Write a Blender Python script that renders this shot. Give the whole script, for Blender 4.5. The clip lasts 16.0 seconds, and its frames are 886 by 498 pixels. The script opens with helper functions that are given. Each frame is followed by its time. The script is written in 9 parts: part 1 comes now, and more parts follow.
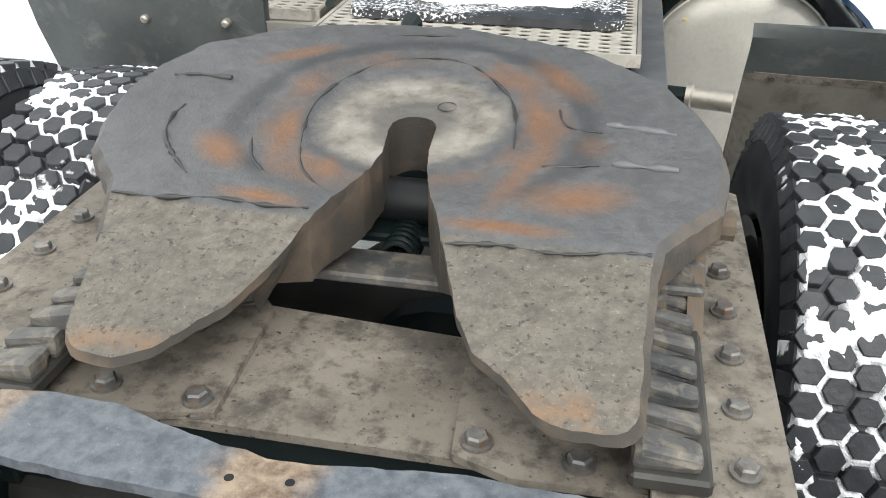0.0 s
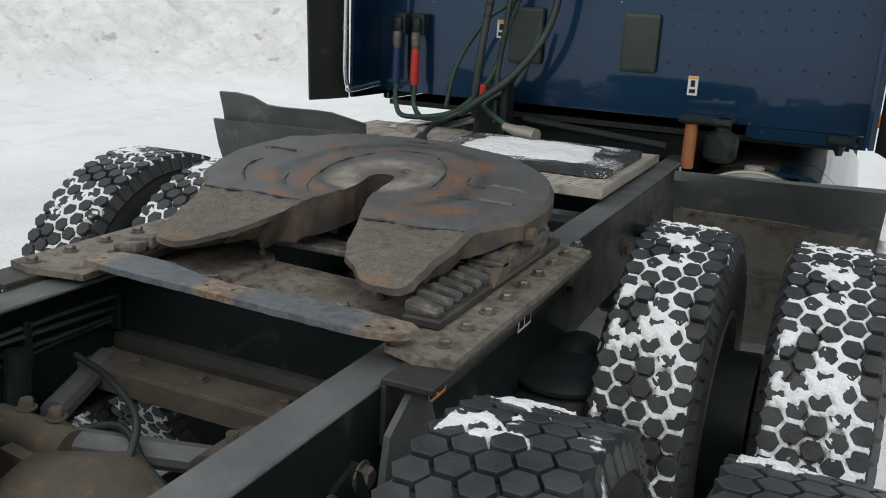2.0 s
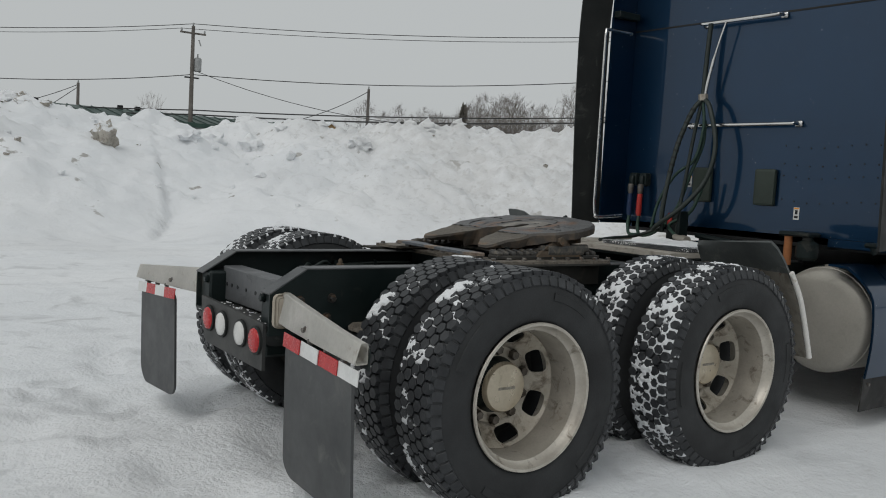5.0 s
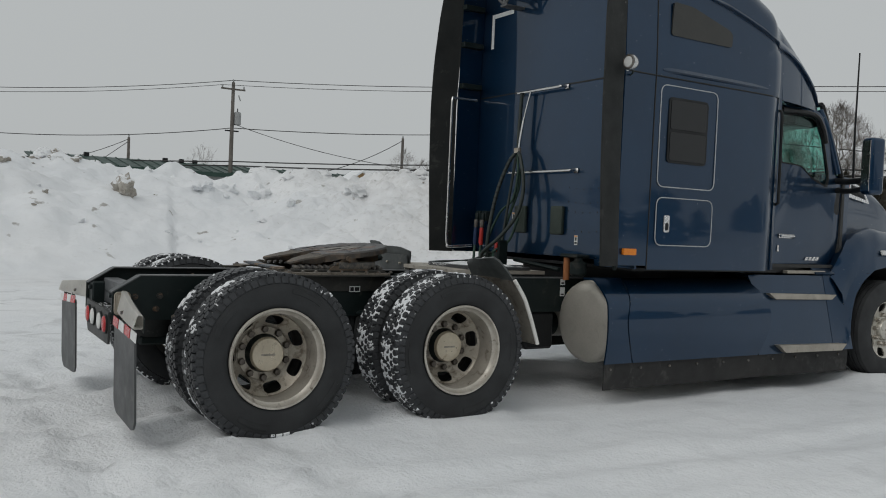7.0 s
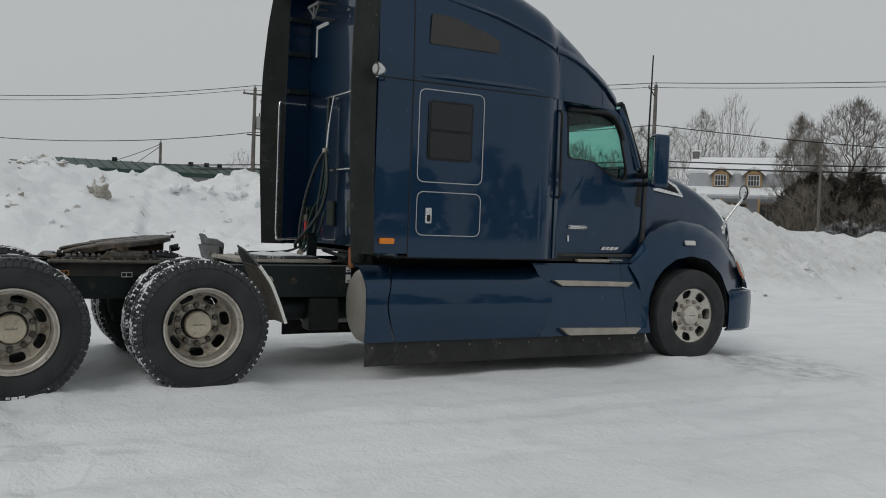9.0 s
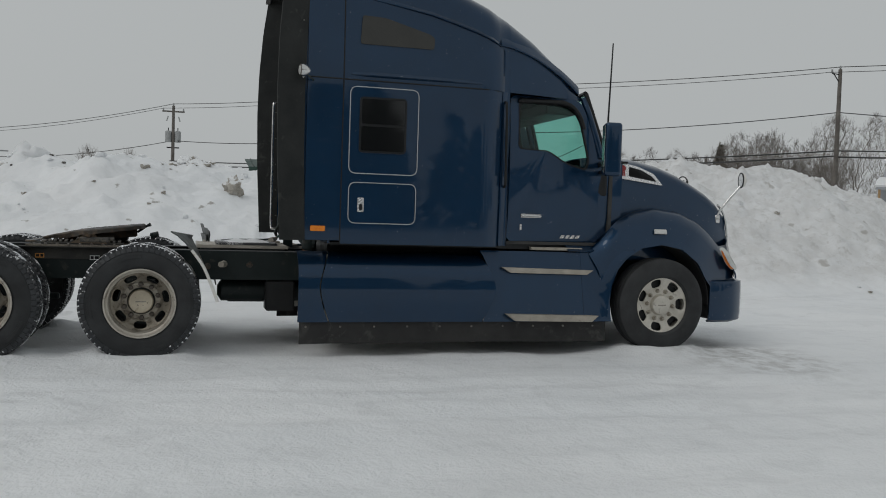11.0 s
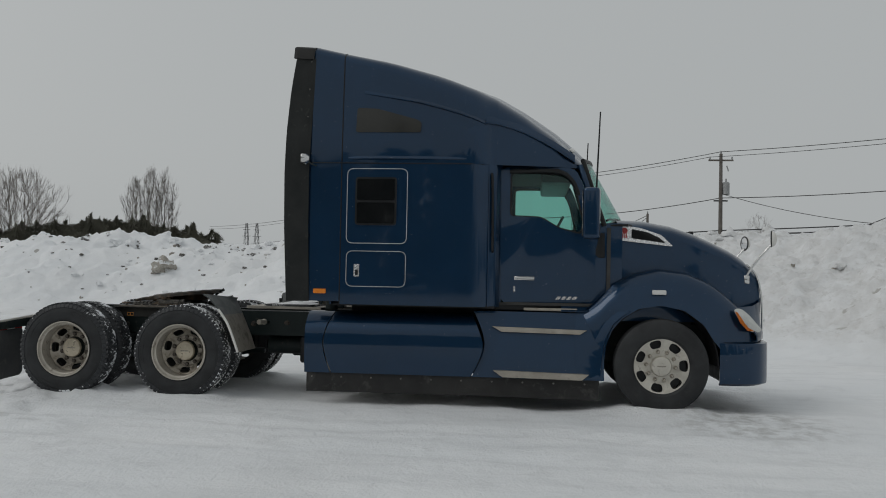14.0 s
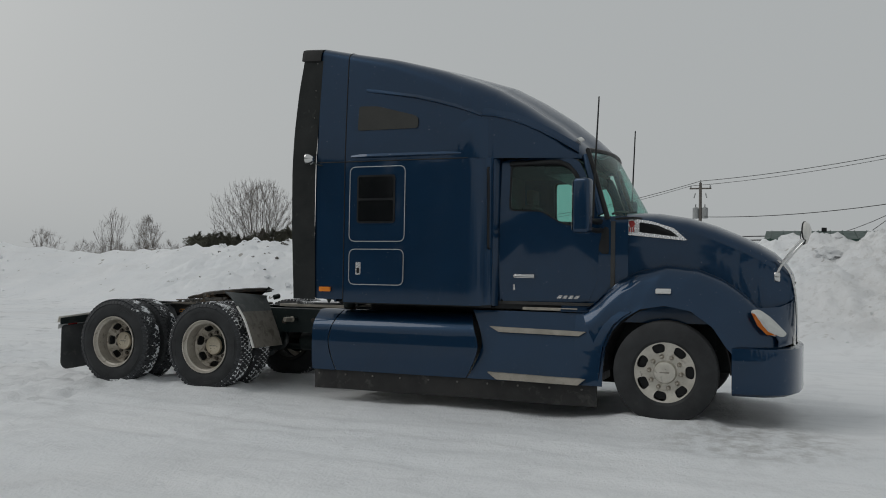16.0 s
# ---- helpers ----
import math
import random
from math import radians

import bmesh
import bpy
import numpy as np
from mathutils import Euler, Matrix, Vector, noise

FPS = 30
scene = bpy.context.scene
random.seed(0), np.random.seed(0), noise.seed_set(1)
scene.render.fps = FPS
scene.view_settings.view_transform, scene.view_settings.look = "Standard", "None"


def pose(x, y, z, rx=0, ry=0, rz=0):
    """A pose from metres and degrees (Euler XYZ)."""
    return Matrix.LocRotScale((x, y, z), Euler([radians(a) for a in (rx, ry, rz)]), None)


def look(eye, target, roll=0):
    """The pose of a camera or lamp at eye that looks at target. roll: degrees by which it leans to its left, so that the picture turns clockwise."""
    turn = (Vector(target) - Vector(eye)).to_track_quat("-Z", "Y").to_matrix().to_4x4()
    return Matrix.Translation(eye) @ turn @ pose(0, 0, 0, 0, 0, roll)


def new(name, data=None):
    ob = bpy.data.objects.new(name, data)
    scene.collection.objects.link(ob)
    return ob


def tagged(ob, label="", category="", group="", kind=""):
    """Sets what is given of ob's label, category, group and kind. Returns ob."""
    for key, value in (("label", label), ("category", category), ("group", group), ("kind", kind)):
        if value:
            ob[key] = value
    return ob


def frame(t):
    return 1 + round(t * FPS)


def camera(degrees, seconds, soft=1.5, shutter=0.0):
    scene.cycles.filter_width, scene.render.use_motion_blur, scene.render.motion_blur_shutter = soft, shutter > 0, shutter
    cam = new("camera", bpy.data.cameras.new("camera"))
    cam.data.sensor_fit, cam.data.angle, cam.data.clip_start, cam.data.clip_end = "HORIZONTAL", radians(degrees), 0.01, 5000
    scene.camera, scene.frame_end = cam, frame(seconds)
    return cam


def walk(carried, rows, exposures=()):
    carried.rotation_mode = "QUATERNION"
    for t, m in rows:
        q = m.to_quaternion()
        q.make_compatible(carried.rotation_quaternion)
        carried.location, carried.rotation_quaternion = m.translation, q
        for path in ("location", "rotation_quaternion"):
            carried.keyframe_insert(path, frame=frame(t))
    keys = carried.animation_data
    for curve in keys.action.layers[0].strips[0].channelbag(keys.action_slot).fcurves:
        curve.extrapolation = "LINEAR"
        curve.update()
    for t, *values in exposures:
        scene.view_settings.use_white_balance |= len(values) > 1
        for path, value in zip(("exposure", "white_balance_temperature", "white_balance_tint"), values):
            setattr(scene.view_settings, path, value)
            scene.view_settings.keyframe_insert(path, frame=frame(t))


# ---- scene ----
cam = camera(53.5, 16.0, 1.0)
PATH = [
    (0, (0.307, -0.257, 1.618), (-0.033, 1.451, 0.634), 0.2),
    (0.5, (0.378, -0.362, 1.627), (-0.055, 1.393, 0.772), 0.7),
    (1, (0.507, -0.489, 1.619), (-0.008, 1.273, 0.824), 1.9),
    (1.5, (0.755, -0.699, 1.615), (0.127, 1.081, 0.952), 2.7),
    (2, (1.062, -0.966, 1.565), (0.267, 0.788, 1.026), 3.0),
    (2.5, (1.435, -1.234, 1.533), (0.446, 0.452, 1.111), 3.1),
    (3, (1.839, -1.536, 1.488), (0.671, 0.062, 1.201), 3.3),
    (3.5, (2.253, -1.805, 1.437), (0.945, -0.307, 1.219), 3.7),
    (3.7, (2.436, -1.892, 1.406), (1.058, -0.457, 1.202), 3.6),
    (5.8, (4.766, -2.457, 1.36), (3.06, -1.416, 1.279), 2.8),
    (6, (5.011, -2.437, 1.366), (3.285, -1.427, 1.307), 2.7),
    (6.5, (5.568, -2.234, 1.349), (3.838, -1.232, 1.294), 2.7),
    (7, (6.148, -1.981, 1.361), (4.456, -0.915, 1.305), 2.5),
    (7.5, (6.642, -1.602, 1.363), (4.97, -0.507, 1.306), 2.4),
    (7.6, (6.715, -1.547, 1.356), (5.05, -0.439, 1.304), 2.3),
    (8, (7.114, -1.186, 1.361), (5.448, -0.081, 1.304), 2.2),
    (8.5, (7.549, -0.788, 1.362), (5.865, 0.29, 1.307), 2.2),
    (9, (7.95, -0.349, 1.374), (6.201, 0.62, 1.317), 2.1),
    (9.2, (8.131, -0.159, 1.343), (6.354, 0.756, 1.287), 2.1),
    (11.3, (9.476, 2.024, 1.383), (7.54, 2.521, 1.335), 1.8),
    (11.5, (9.62, 2.215, 1.365), (7.672, 2.668, 1.35), 1.8),
    (12, (9.956, 2.761, 1.396), (7.977, 3.043, 1.463), 1.7),
    (12.5, (10.171, 3.333, 1.394), (8.178, 3.487, 1.462), 1.6),
    (13, (10.383, 3.958, 1.389), (8.385, 3.999, 1.455), 1.5),
    (13.5, (10.433, 4.543, 1.38), (8.436, 4.468, 1.443), 1.3),
    (14, (10.465, 5.156, 1.381), (8.477, 4.949, 1.446), 1.1),
    (14.5, (10.402, 5.788, 1.373), (8.447, 5.372, 1.436), 1.2),
    (15, (10.206, 6.421, 1.424), (8.279, 5.888, 1.48), 1.0),
    (15.5, (9.922, 7.143, 1.406), (8.033, 6.487, 1.466), 1.0),
    (16, (9.624, 7.618, 1.378), (7.768, 6.877, 1.439), 1.0),
]
EXPOSURES = [(0.0, 2.1), (0.3, 1.75), (0.5, 1.28), (0.8, 0.75), (1.0, 0.55), (1.5, 0.80), (2.5, 0.80), (3.5, 0.62), (5.8, 0.15), (9.0, 0.15), (11.5, 0.01), (16.0, -0.05)]
walk(cam, [(t, look(eye, target, roll)) for t, eye, target, roll in PATH], EXPOSURES)

# ---- overcast winter daylight ----
world = bpy.data.worlds.new("overcast_sky")
scene.world = world
world.use_nodes = True
wn = world.node_tree
wn.nodes.clear()
sky = wn.nodes.new("ShaderNodeTexSky")
sky.sky_type = "NISHITA"
sky.sun_disc = False
sky.sun_elevation, sky.sun_rotation = radians(32), radians(200)
sky.air_density, sky.dust_density = 1.5, 6.0
grey = wn.nodes.new("ShaderNodeHueSaturation")
grey.inputs["Saturation"].default_value = 0.25
wn.links.new(sky.outputs[0], grey.inputs["Color"])
cloud = wn.nodes.new("ShaderNodeMix")
cloud.data_type = "RGBA"
cloud.inputs[0].default_value = 0.93
wn.links.new(grey.outputs[0], cloud.inputs[6])
cloud.inputs[7].default_value = (4.2, 4.4, 4.45, 1)
bgn = wn.nodes.new("ShaderNodeBackground")
bgn.inputs["Strength"].default_value = 0.1
wn.links.new(cloud.outputs[2], bgn.inputs["Color"])
won = wn.nodes.new("ShaderNodeOutputWorld")
wn.links.new(bgn.outputs[0], won.inputs["Surface"])

sun_data = bpy.data.lights.new("sun", "SUN")
sun_data.energy, sun_data.angle, sun_data.color = 0.5, radians(30), (1.0, 0.98, 0.95)
sun = new("sun", sun_data)
sun.matrix_world = look((20, -30, 40), (0, 3, 0))


# ---- materials ----
class Nodes:
    """A short hand for node materials."""

    def __init__(self, name):
        self.m = bpy.data.materials.new(name)
        self.m.use_nodes = True
        self.t = self.m.node_tree
        self.b = self.t.nodes["Principled BSDF"]

    def add(self, kind, **values):
        n = self.t.nodes.new(kind)
        for k, v in values.items():
            n.inputs[k].default_value = v
        return n

    def link(self, a, b):
        self.t.links.new(a, b)

    def place(self, world_space=True):
        if world_space:
            return self.add("ShaderNodeNewGeometry").outputs["Position"]
        return self.add("ShaderNodeTexCoord").outputs["Object"]

    def noise(self, vec, scale, detail=4.0, rough=0.55, distort=0.0):
        n = self.add("ShaderNodeTexNoise", Scale=scale, Detail=detail, Roughness=rough, Distortion=distort)
        self.link(vec, n.inputs["Vector"])
        return n.outputs["Fac"]

    def ramp(self, fac, *stops):
        n = self.add("ShaderNodeValToRGB")
        el = n.color_ramp.elements
        while len(el) < len(stops):
            el.new(0.5)
        for e, (p, c) in zip(el, stops):
            e.position = p
            e.color = (c, c, c, 1) if isinstance(c, (int, float)) else (*c, 1)
        self.link(fac, n.inputs["Fac"])
        return n.outputs["Color"]

    def mix(self, fac, a, b, mode="MIX"):
        n = self.add("ShaderNodeMix")
        n.data_type, n.blend_type = "RGBA", mode
        for sock, v in ((0, fac), (6, a), (7, b)):
            if isinstance(v, (int, float)):
                n.inputs[sock].default_value = v if sock == 0 else (v, v, v, 1)
            elif isinstance(v, tuple):
                n.inputs[sock].default_value = (*v, 1)
            else:
                self.link(v, n.inputs[sock])
        return n.outputs[2]

    def math(self, op, a, b=0.0):
        n = self.add("ShaderNodeMath")
        n.operation = op
        for k, v in ((0, a), (1, b)):
            if isinstance(v, (int, float)):
                n.inputs[k].default_value = v
            else:
                self.link(v, n.inputs[k])
        return n.outputs[0]

    def set(self, key, v):
        if isinstance(v, (int, float)):
            self.b.inputs[key].default_value = v
        elif isinstance(v, tuple):
            self.b.inputs[key].default_value = (*v, 1)
        else:
            self.link(v, self.b.inputs[key])
        return self

    def bump(self, height, strength=0.3, distance=0.01):
        n = self.add("ShaderNodeBump", Strength=strength, Distance=distance)
        self.link(height, n.inputs["Height"])
        self.link(n.outputs[0], self.b.inputs["Normal"])
        return self


def surface(name, c1, c2, rough=0.6, metal=0.0, big=3.0, fine=60.0, bump=0.2, coat=0.0, dirt=None, dirt_at=0.6, rough_var=0.12, depth=0.003):
    """Two-scale mottled surface with fine grain, optional dirt patches."""
    n = Nodes(name)
    p = n.place()
    a = n.noise(p, big, 5)
    f = n.noise(p, fine, 4)
    col = n.mix(n.ramp(a, (0.3, 0.0), (0.7, 1.0)), c1, c2)
    col = n.mix(n.ramp(f, (0.25, 0.16), (0.6, 0.0)), col, tuple(v * 0.45 for v in c1))
    if dirt:
        d = n.noise(p, big * 2.3, 6, 0.65, 0.6)
        col = n.mix(n.ramp(d, (dirt_at - 0.08, 0.0), (dirt_at + 0.08, 0.85)), col, dirt)
    n.set("Base Color", col).set("Metallic", metal)
    n.set("Roughness", n.ramp(n.noise(p, big * 3, 4), (0.2, max(0.02, rough - rough_var)), (0.8, min(1.0, rough + rough_var))))
    if coat:
        n.set("Coat Weight", coat).set("Coat Roughness", 0.06)
    if bump:
        n.bump(f, bump, depth)
    return n.m


def snow_material(name, dirt=0.12):
    """Packed snow: fine grain, lumps, drag marks, greyer trodden patches, dirt and painted pit and lump shade on the
    banks.
    """
    n = Nodes(name)
    p = n.place()
    a, f, g = n.noise(p, 0.35, 5), n.noise(p, 3.5, 6, 0.62), n.noise(p, 38.0, 4, 0.6)
    col = n.mix(n.ramp(a, (0.3, 0.0), (0.7, 1.0)), (0.79, 0.81, 0.83), (0.87, 0.88, 0.89))
    col = n.mix(n.ramp(f, (0.62, 0.0), (0.78, dirt)), col, (0.42, 0.40, 0.37))
    h = n.math("ADD", f, n.math("MULTIPLY", g, 0.30))
    if dirt > 0.1:
        sep = n.add("ShaderNodeSeparateXYZ")
        n.link(p, sep.inputs[0])
        up = n.ramp(sep.outputs[2], (0.12, 0.0), (0.5, 1.0))
        low = n.ramp(sep.outputs[2], (0.05, 1.0), (0.22, 0.0))
        # dark bank spots: the shade of pits in the snow, put into the colour
        clod = n.math("MULTIPLY", up, n.ramp(n.noise(p, 1.9, 3, 0.5), (0.68, 0.0), (0.72, 0.75)))
        col = n.mix(clod, col, (0.30, 0.28, 0.25))
        crumb = n.math("MULTIPLY", up, n.ramp(n.noise(p, 6.0, 5, 0.65), (0.54, 0.0), (0.66, 0.42)))
        crumb = n.math("MULTIPLY", crumb, n.ramp(n.math("MULTIPLY", sep.outputs[1], 0.05), (0.28, 0.18), (0.42, 1.0)))
        col = n.mix(crumb, col, (0.46, 0.45, 0.43))
        col = n.mix(n.ramp(n.noise(p, 0.22, 3), (0.52, 0.0), (0.66, 0.22)), col, (0.62, 0.62, 0.62))
        # grey mottling on the far bank: shading of its lumps, painted in
        lump_shade = n.math("MULTIPLY", n.math("MULTIPLY", up, n.ramp(n.math("MULTIPLY", sep.outputs[1], 0.05), (0.36, 0.0), (0.48, 1.0))), n.ramp(n.noise(p, 2.6, 5, 0.65), (0.36, 0.15), (0.62, 0.55)))
        col = n.mix(lump_shade, col, (0.56, 0.55, 0.535))
        # long drag and tyre marks
        mp = n.add("ShaderNodeMapping")
        mp.inputs["Rotation"].default_value = (0, 0, radians(9))
        mp.inputs["Scale"].default_value = (1.7, 0.22, 1.0)
        n.link(p, mp.inputs["Vector"])
        streak = n.noise(mp.outputs[0], 1.6, 5, 0.65)
        col = n.mix(n.math("MULTIPLY", low, n.ramp(streak, (0.50, 0.0), (0.72, 0.34))), col, (0.62, 0.635, 0.65))
        foot = n.noise(p, 2.2, 3, 0.5, 0.8)
        col = n.mix(n.math("MULTIPLY", low, n.math("MULTIPLY", n.ramp(foot, (0.57, 0.0), (0.68, 0.7)), n.ramp(n.math("MULTIPLY", sep.outputs[1], 0.1), (0.0, 0.8), (0.12, 0.25)))), col, (0.55, 0.56, 0.57))
        # trodden slush beside the front wheel
        dx, dy = n.math("DIVIDE", n.math("SUBTRACT", sep.outputs[0], 1.5), 1.3), n.math("DIVIDE", n.math("SUBTRACT", sep.outputs[1], 7.3), 1.0)
        d = n.math("SQRT", n.math("ADD", n.math("MULTIPLY", dx, dx), n.math("MULTIPLY", dy, dy)))
        slush = n.math("MULTIPLY", n.ramp(d, (0.45, 1.0), (1.0, 0.0)), n.ramp(n.noise(p, 5.0, 5, 0.65), (0.42, 0.0), (0.62, 0.6)))
        col = n.mix(slush, col, (0.40, 0.395, 0.385))
        h = n.math("ADD", h, n.math("MULTIPLY", n.math("MULTIPLY", low, streak), 0.35))
    n.set("Base Color", col).set("Roughness", 0.75).set("Subsurface Weight", 0.0).set("Specular IOR Level", 0.25)
    n.bump(h, 0.7, 0.06)
    return n.m


def paint_material():
    n = Nodes("dark_blue_truck_paint")
    p = n.place()
    a, sp = n.noise(p, 1.6, 5, 0.6), n.noise(p, 220.0, 2)
    col = n.mix(n.ramp(a, (0.3, 0.0), (0.7, 1.0)), (0.0026, 0.0270, 0.068), (0.0036, 0.0322, 0.080))
    drops = n.ramp(n.noise(p, 75.0, 1, 0.3), (0.79, 0.0), (0.81, 0.6))
    col = n.mix(drops, col, (0.5, 0.52, 0.55))
    n.set("Base Color", col).set("Metallic", 0.75).set("Specular IOR Level", 0.5)
    film = n.noise(p, 5.0, 6, 0.7, 0.4)
    n.set("Roughness", 0.38).set("Coat Weight", 0.78).set("Coat Roughness", n.ramp(film, (0.40, 0.02), (0.80, 0.08)))
    # large soft waves in the panels bend what they mirror
    n.bump(n.math("ADD", n.math("MULTIPLY", sp, 0.02), n.noise(p, 2.3, 1, 0.4)), 0.25, 0.006)
    return n.m


def tread_material(name, lo, hi, scale=7.0, rag=0.18, bias=0.0, crumbs=55.0):
    """Black rubber with snow packed on it in patches with ragged edges."""
    n = Nodes(name)
    p = n.place()
    grain = n.noise(p, 90.0, 4)
    patch = n.math("ADD", n.noise(p, scale, 3, 0.5, 0.4), n.math("MULTIPLY", n.math("SUBTRACT", n.noise(p, crumbs, 4, 0.6), 0.5), rag))
    if bias:
        across = n.add("ShaderNodeSeparateXYZ")
        n.link(n.place(False), across.inputs[0])
        patch = n.math("ADD", patch, n.math("MULTIPLY", across.outputs[0], bias))
    dirt = n.mix(n.ramp(n.noise(p, 14.0, 4), (0.35, 0.0), (0.7, 1.0)), (0.030, 0.032, 0.035), (0.058, 0.061, 0.065))
    m = n.ramp(patch, (lo, 0.0), (hi, 1.0))
    n.set("Base Color", n.mix(m, dirt, (0.84, 0.85, 0.86)))
    n.set("Roughness", n.mix(m, 0.42, 0.85))
    n.bump(n.mix(m, n.math("MULTIPLY", grain, 0.5), n.math("ADD", n.noise(p, 110.0, 4), 0.6)), 0.5, 0.006)
    return n.m


def worn_plate_material():
    """Fifth wheel top: greasy grey ring, tan rings and horns, rust rubbed through in crescents."""
    n = Nodes("greasy_rusted_cast_steel")
    tex = n.add("ShaderNodeTexCoord").outputs["Object"]
    sep = n.add("ShaderNodeSeparateXYZ")
    n.link(tex, sep.inputs[0])
    px, py = sep.outputs[0], sep.outputs[1]
    nsep = n.add("ShaderNodeSeparateXYZ")
    n.link(n.add("ShaderNodeNewGeometry").outputs["Normal"], nsep.inputs[0])
    flat = n.ramp(nsep.outputs[2], (0.55, 0.0), (0.85, 1.0))
    warp = n.math("MULTIPLY", n.math("SUBTRACT", n.noise(tex, 9.0, 3), 0.5), 0.06)
    a, f, g = n.noise(tex, 5.0, 5, 0.6), n.noise(tex, 55.0, 7, 0.72), n.noise(tex, 170.0, 4, 0.7)

    def spot(cx, cy, rx, ry, turn, edge=0.2):
        """An oval worn patch with a soft ragged edge."""
        c, q = math.cos(turn), math.sin(turn)
        dx, dy = n.math("SUBTRACT", px, cx), n.math("SUBTRACT", py, cy)
        u = n.math("DIVIDE", n.math("ADD", n.math("MULTIPLY", dx, c), n.math("MULTIPLY", dy, q)), rx)
        v = n.math("DIVIDE", n.math("SUBTRACT", n.math("MULTIPLY", dy, c), n.math("MULTIPLY", dx, q)), ry)
        d = n.math("SQRT", n.math("ADD", n.math("MULTIPLY", u, u), n.math("MULTIPLY", v, v)))
        d = n.math("ADD", d, n.math("MULTIPLY", warp, 9.0))
        return n.ramp(n.math("MULTIPLY", d, 0.5), (0.5 * edge, 1.0), (0.62, 0.0))

    grease = n.mix(n.ramp(f, (0.36, 0.0), (0.64, 1.0)), (0.082, 0.083, 0.085), (0.122, 0.122, 0.122))
    grease = n.mix(n.ramp(a, (0.42, 0.0), (0.7, 0.6)), grease, (0.055, 0.055, 0.054))
    tan = n.mix(n.ramp(f, (0.3, 0.0), (0.7, 1.0)), (0.105, 0.093, 0.080), (0.250, 0.225, 0.190))
    rust = n.mix(f, (0.140, 0.072, 0.038), (0.255, 0.128, 0.062))
    dx, dy = n.math("SUBTRACT", px, 0.02), n.math("SUBTRACT", py, 0.945)
    r = n.math("ADD", n.math("SQRT", n.math("ADD", n.math("MULTIPLY", dx, dx), n.math("MULTIPLY", dy, dy))), warp)
    ring = n.ramp(r, (0.125, 0.0), (0.160, 1.0))
    col = n.mix(ring, tan, grease)
    pale = n.math("MULTIPLY", n.ramp(r, (0.055, 0.0), (0.085, 1.0), (0.115, 1.0), (0.145, 0.0)), n.ramp(n.noise(tex, 14.0, 4), (0.40, 0.0), (0.62, 0.75)))
    col = n.mix(pale, col, (0.36, 0.335, 0.29))
    col = n.mix(n.ramp(r, (0.045, 0.7), (0.075, 0.0)), col, (0.09, 0.086, 0.08))
    # rings rubbed by the trailer: rust in one band, dark grease in the next
    far = n.ramp(n.math("ADD", py, n.math("MULTIPLY", warp, 0.6)), (0.72, 0.0), (0.78, 1.0))
    wornring = n.math("MULTIPLY", n.ramp(r, (0.168, 0.0), (0.186, 1.0), (0.222, 1.0), (0.245, 0.0)), n.ramp(n.noise(tex, 7.0, 3), (0.42, 0.05), (0.60, 0.62)))
    col = n.mix(n.math("MULTIPLY", wornring, far), col, rust)
    col = n.mix(n.math("MULTIPLY", n.ramp(r, (0.238, 0.0), (0.252, 0.75), (0.268, 0.75), (0.29, 0.0)), far), col, (0.048, 0.049, 0.050))
    for cx, cy, rx, ry, turn, amount in ((-0.221, 1.14, 0.075, 0.026, 0.6, 0.75), (-0.15, 0.865, 0.022, 0.10, 0.15, 0.7), (-0.226, 0.807, 0.028, 0.06, 0.75, 0.85), (-0.132, 0.702, 0.062, 0.017, -0.12, 1.0), (0.204, 0.96, 0.022, 0.12, 0.25, 0.65),
                                         (0.195, 0.80, 0.020, 0.10, -0.30, 0.6), (0.233, 1.095, 0.034, 0.085, 0.6, 0.8), (0.275, 0.762, 0.075, 0.038, 0.25, 0.85), (0.189, 0.684, 0.078, 0.015, 0.0, 1.0), (0.150, 0.632, 0.010, 0.030, 0.3, 0.9), (-0.06, 0.79, 0.016, 0.03, 0.2, 0.7), (0.29, 0.90, 0.03, 0.03, 0, 0.35)):
        col = n.mix(n.math("MULTIPLY", spot(cx, cy, rx, ry, turn), amount), col, rust)
    horn = n.ramp(n.math("ADD", n.math("SUBTRACT", py, n.math("MULTIPLY", px, -0.045)), n.math("MULTIPLY", warp, 0.25)), (0.664, 1.0), (0.672, 0.0))
    horncol = n.mix(n.ramp(f, (0.36, 0.0), (0.62, 1.0)), (0.098, 0.087, 0.072), (0.176, 0.156, 0.128))
    horncol = n.mix(n.ramp(n.noise(tex, 3.2, 3), (0.44, 0.0), (0.66, 0.6)), horncol, (0.085, 0.077, 0.066))
    horncol = n.mix(n.ramp(n.noise(tex, 11.0, 6, 0.7), (0.52, 0.0), (0.68, 0.35)), horncol, (0.085, 0.08, 0.07))
    horncol = n.mix(n.ramp(g, (0.60, 0.0), (0.68, 0.6)), horncol, (0.27, 0.25, 0.21))
    horncol = n.mix(n.ramp(n.noise(tex, 120.0, 3, 0.6), (0.60, 0.0), (0.67, 0.75)), horncol, (0.030, 0.028, 0.025))
    col = n.mix(horn, col, horncol)
    tip = n.math("MULTIPLY", n.ramp(n.math("ADD", py, n.math("MULTIPLY", warp, 0.5)), (0.425, 1.0), (0.465, 0.0)), n.ramp(n.noise(tex, 16.0, 3), (0.42, 0.0), (0.62, 0.8)))
    col = n.mix(tip, col, (0.26, 0.145, 0.07))
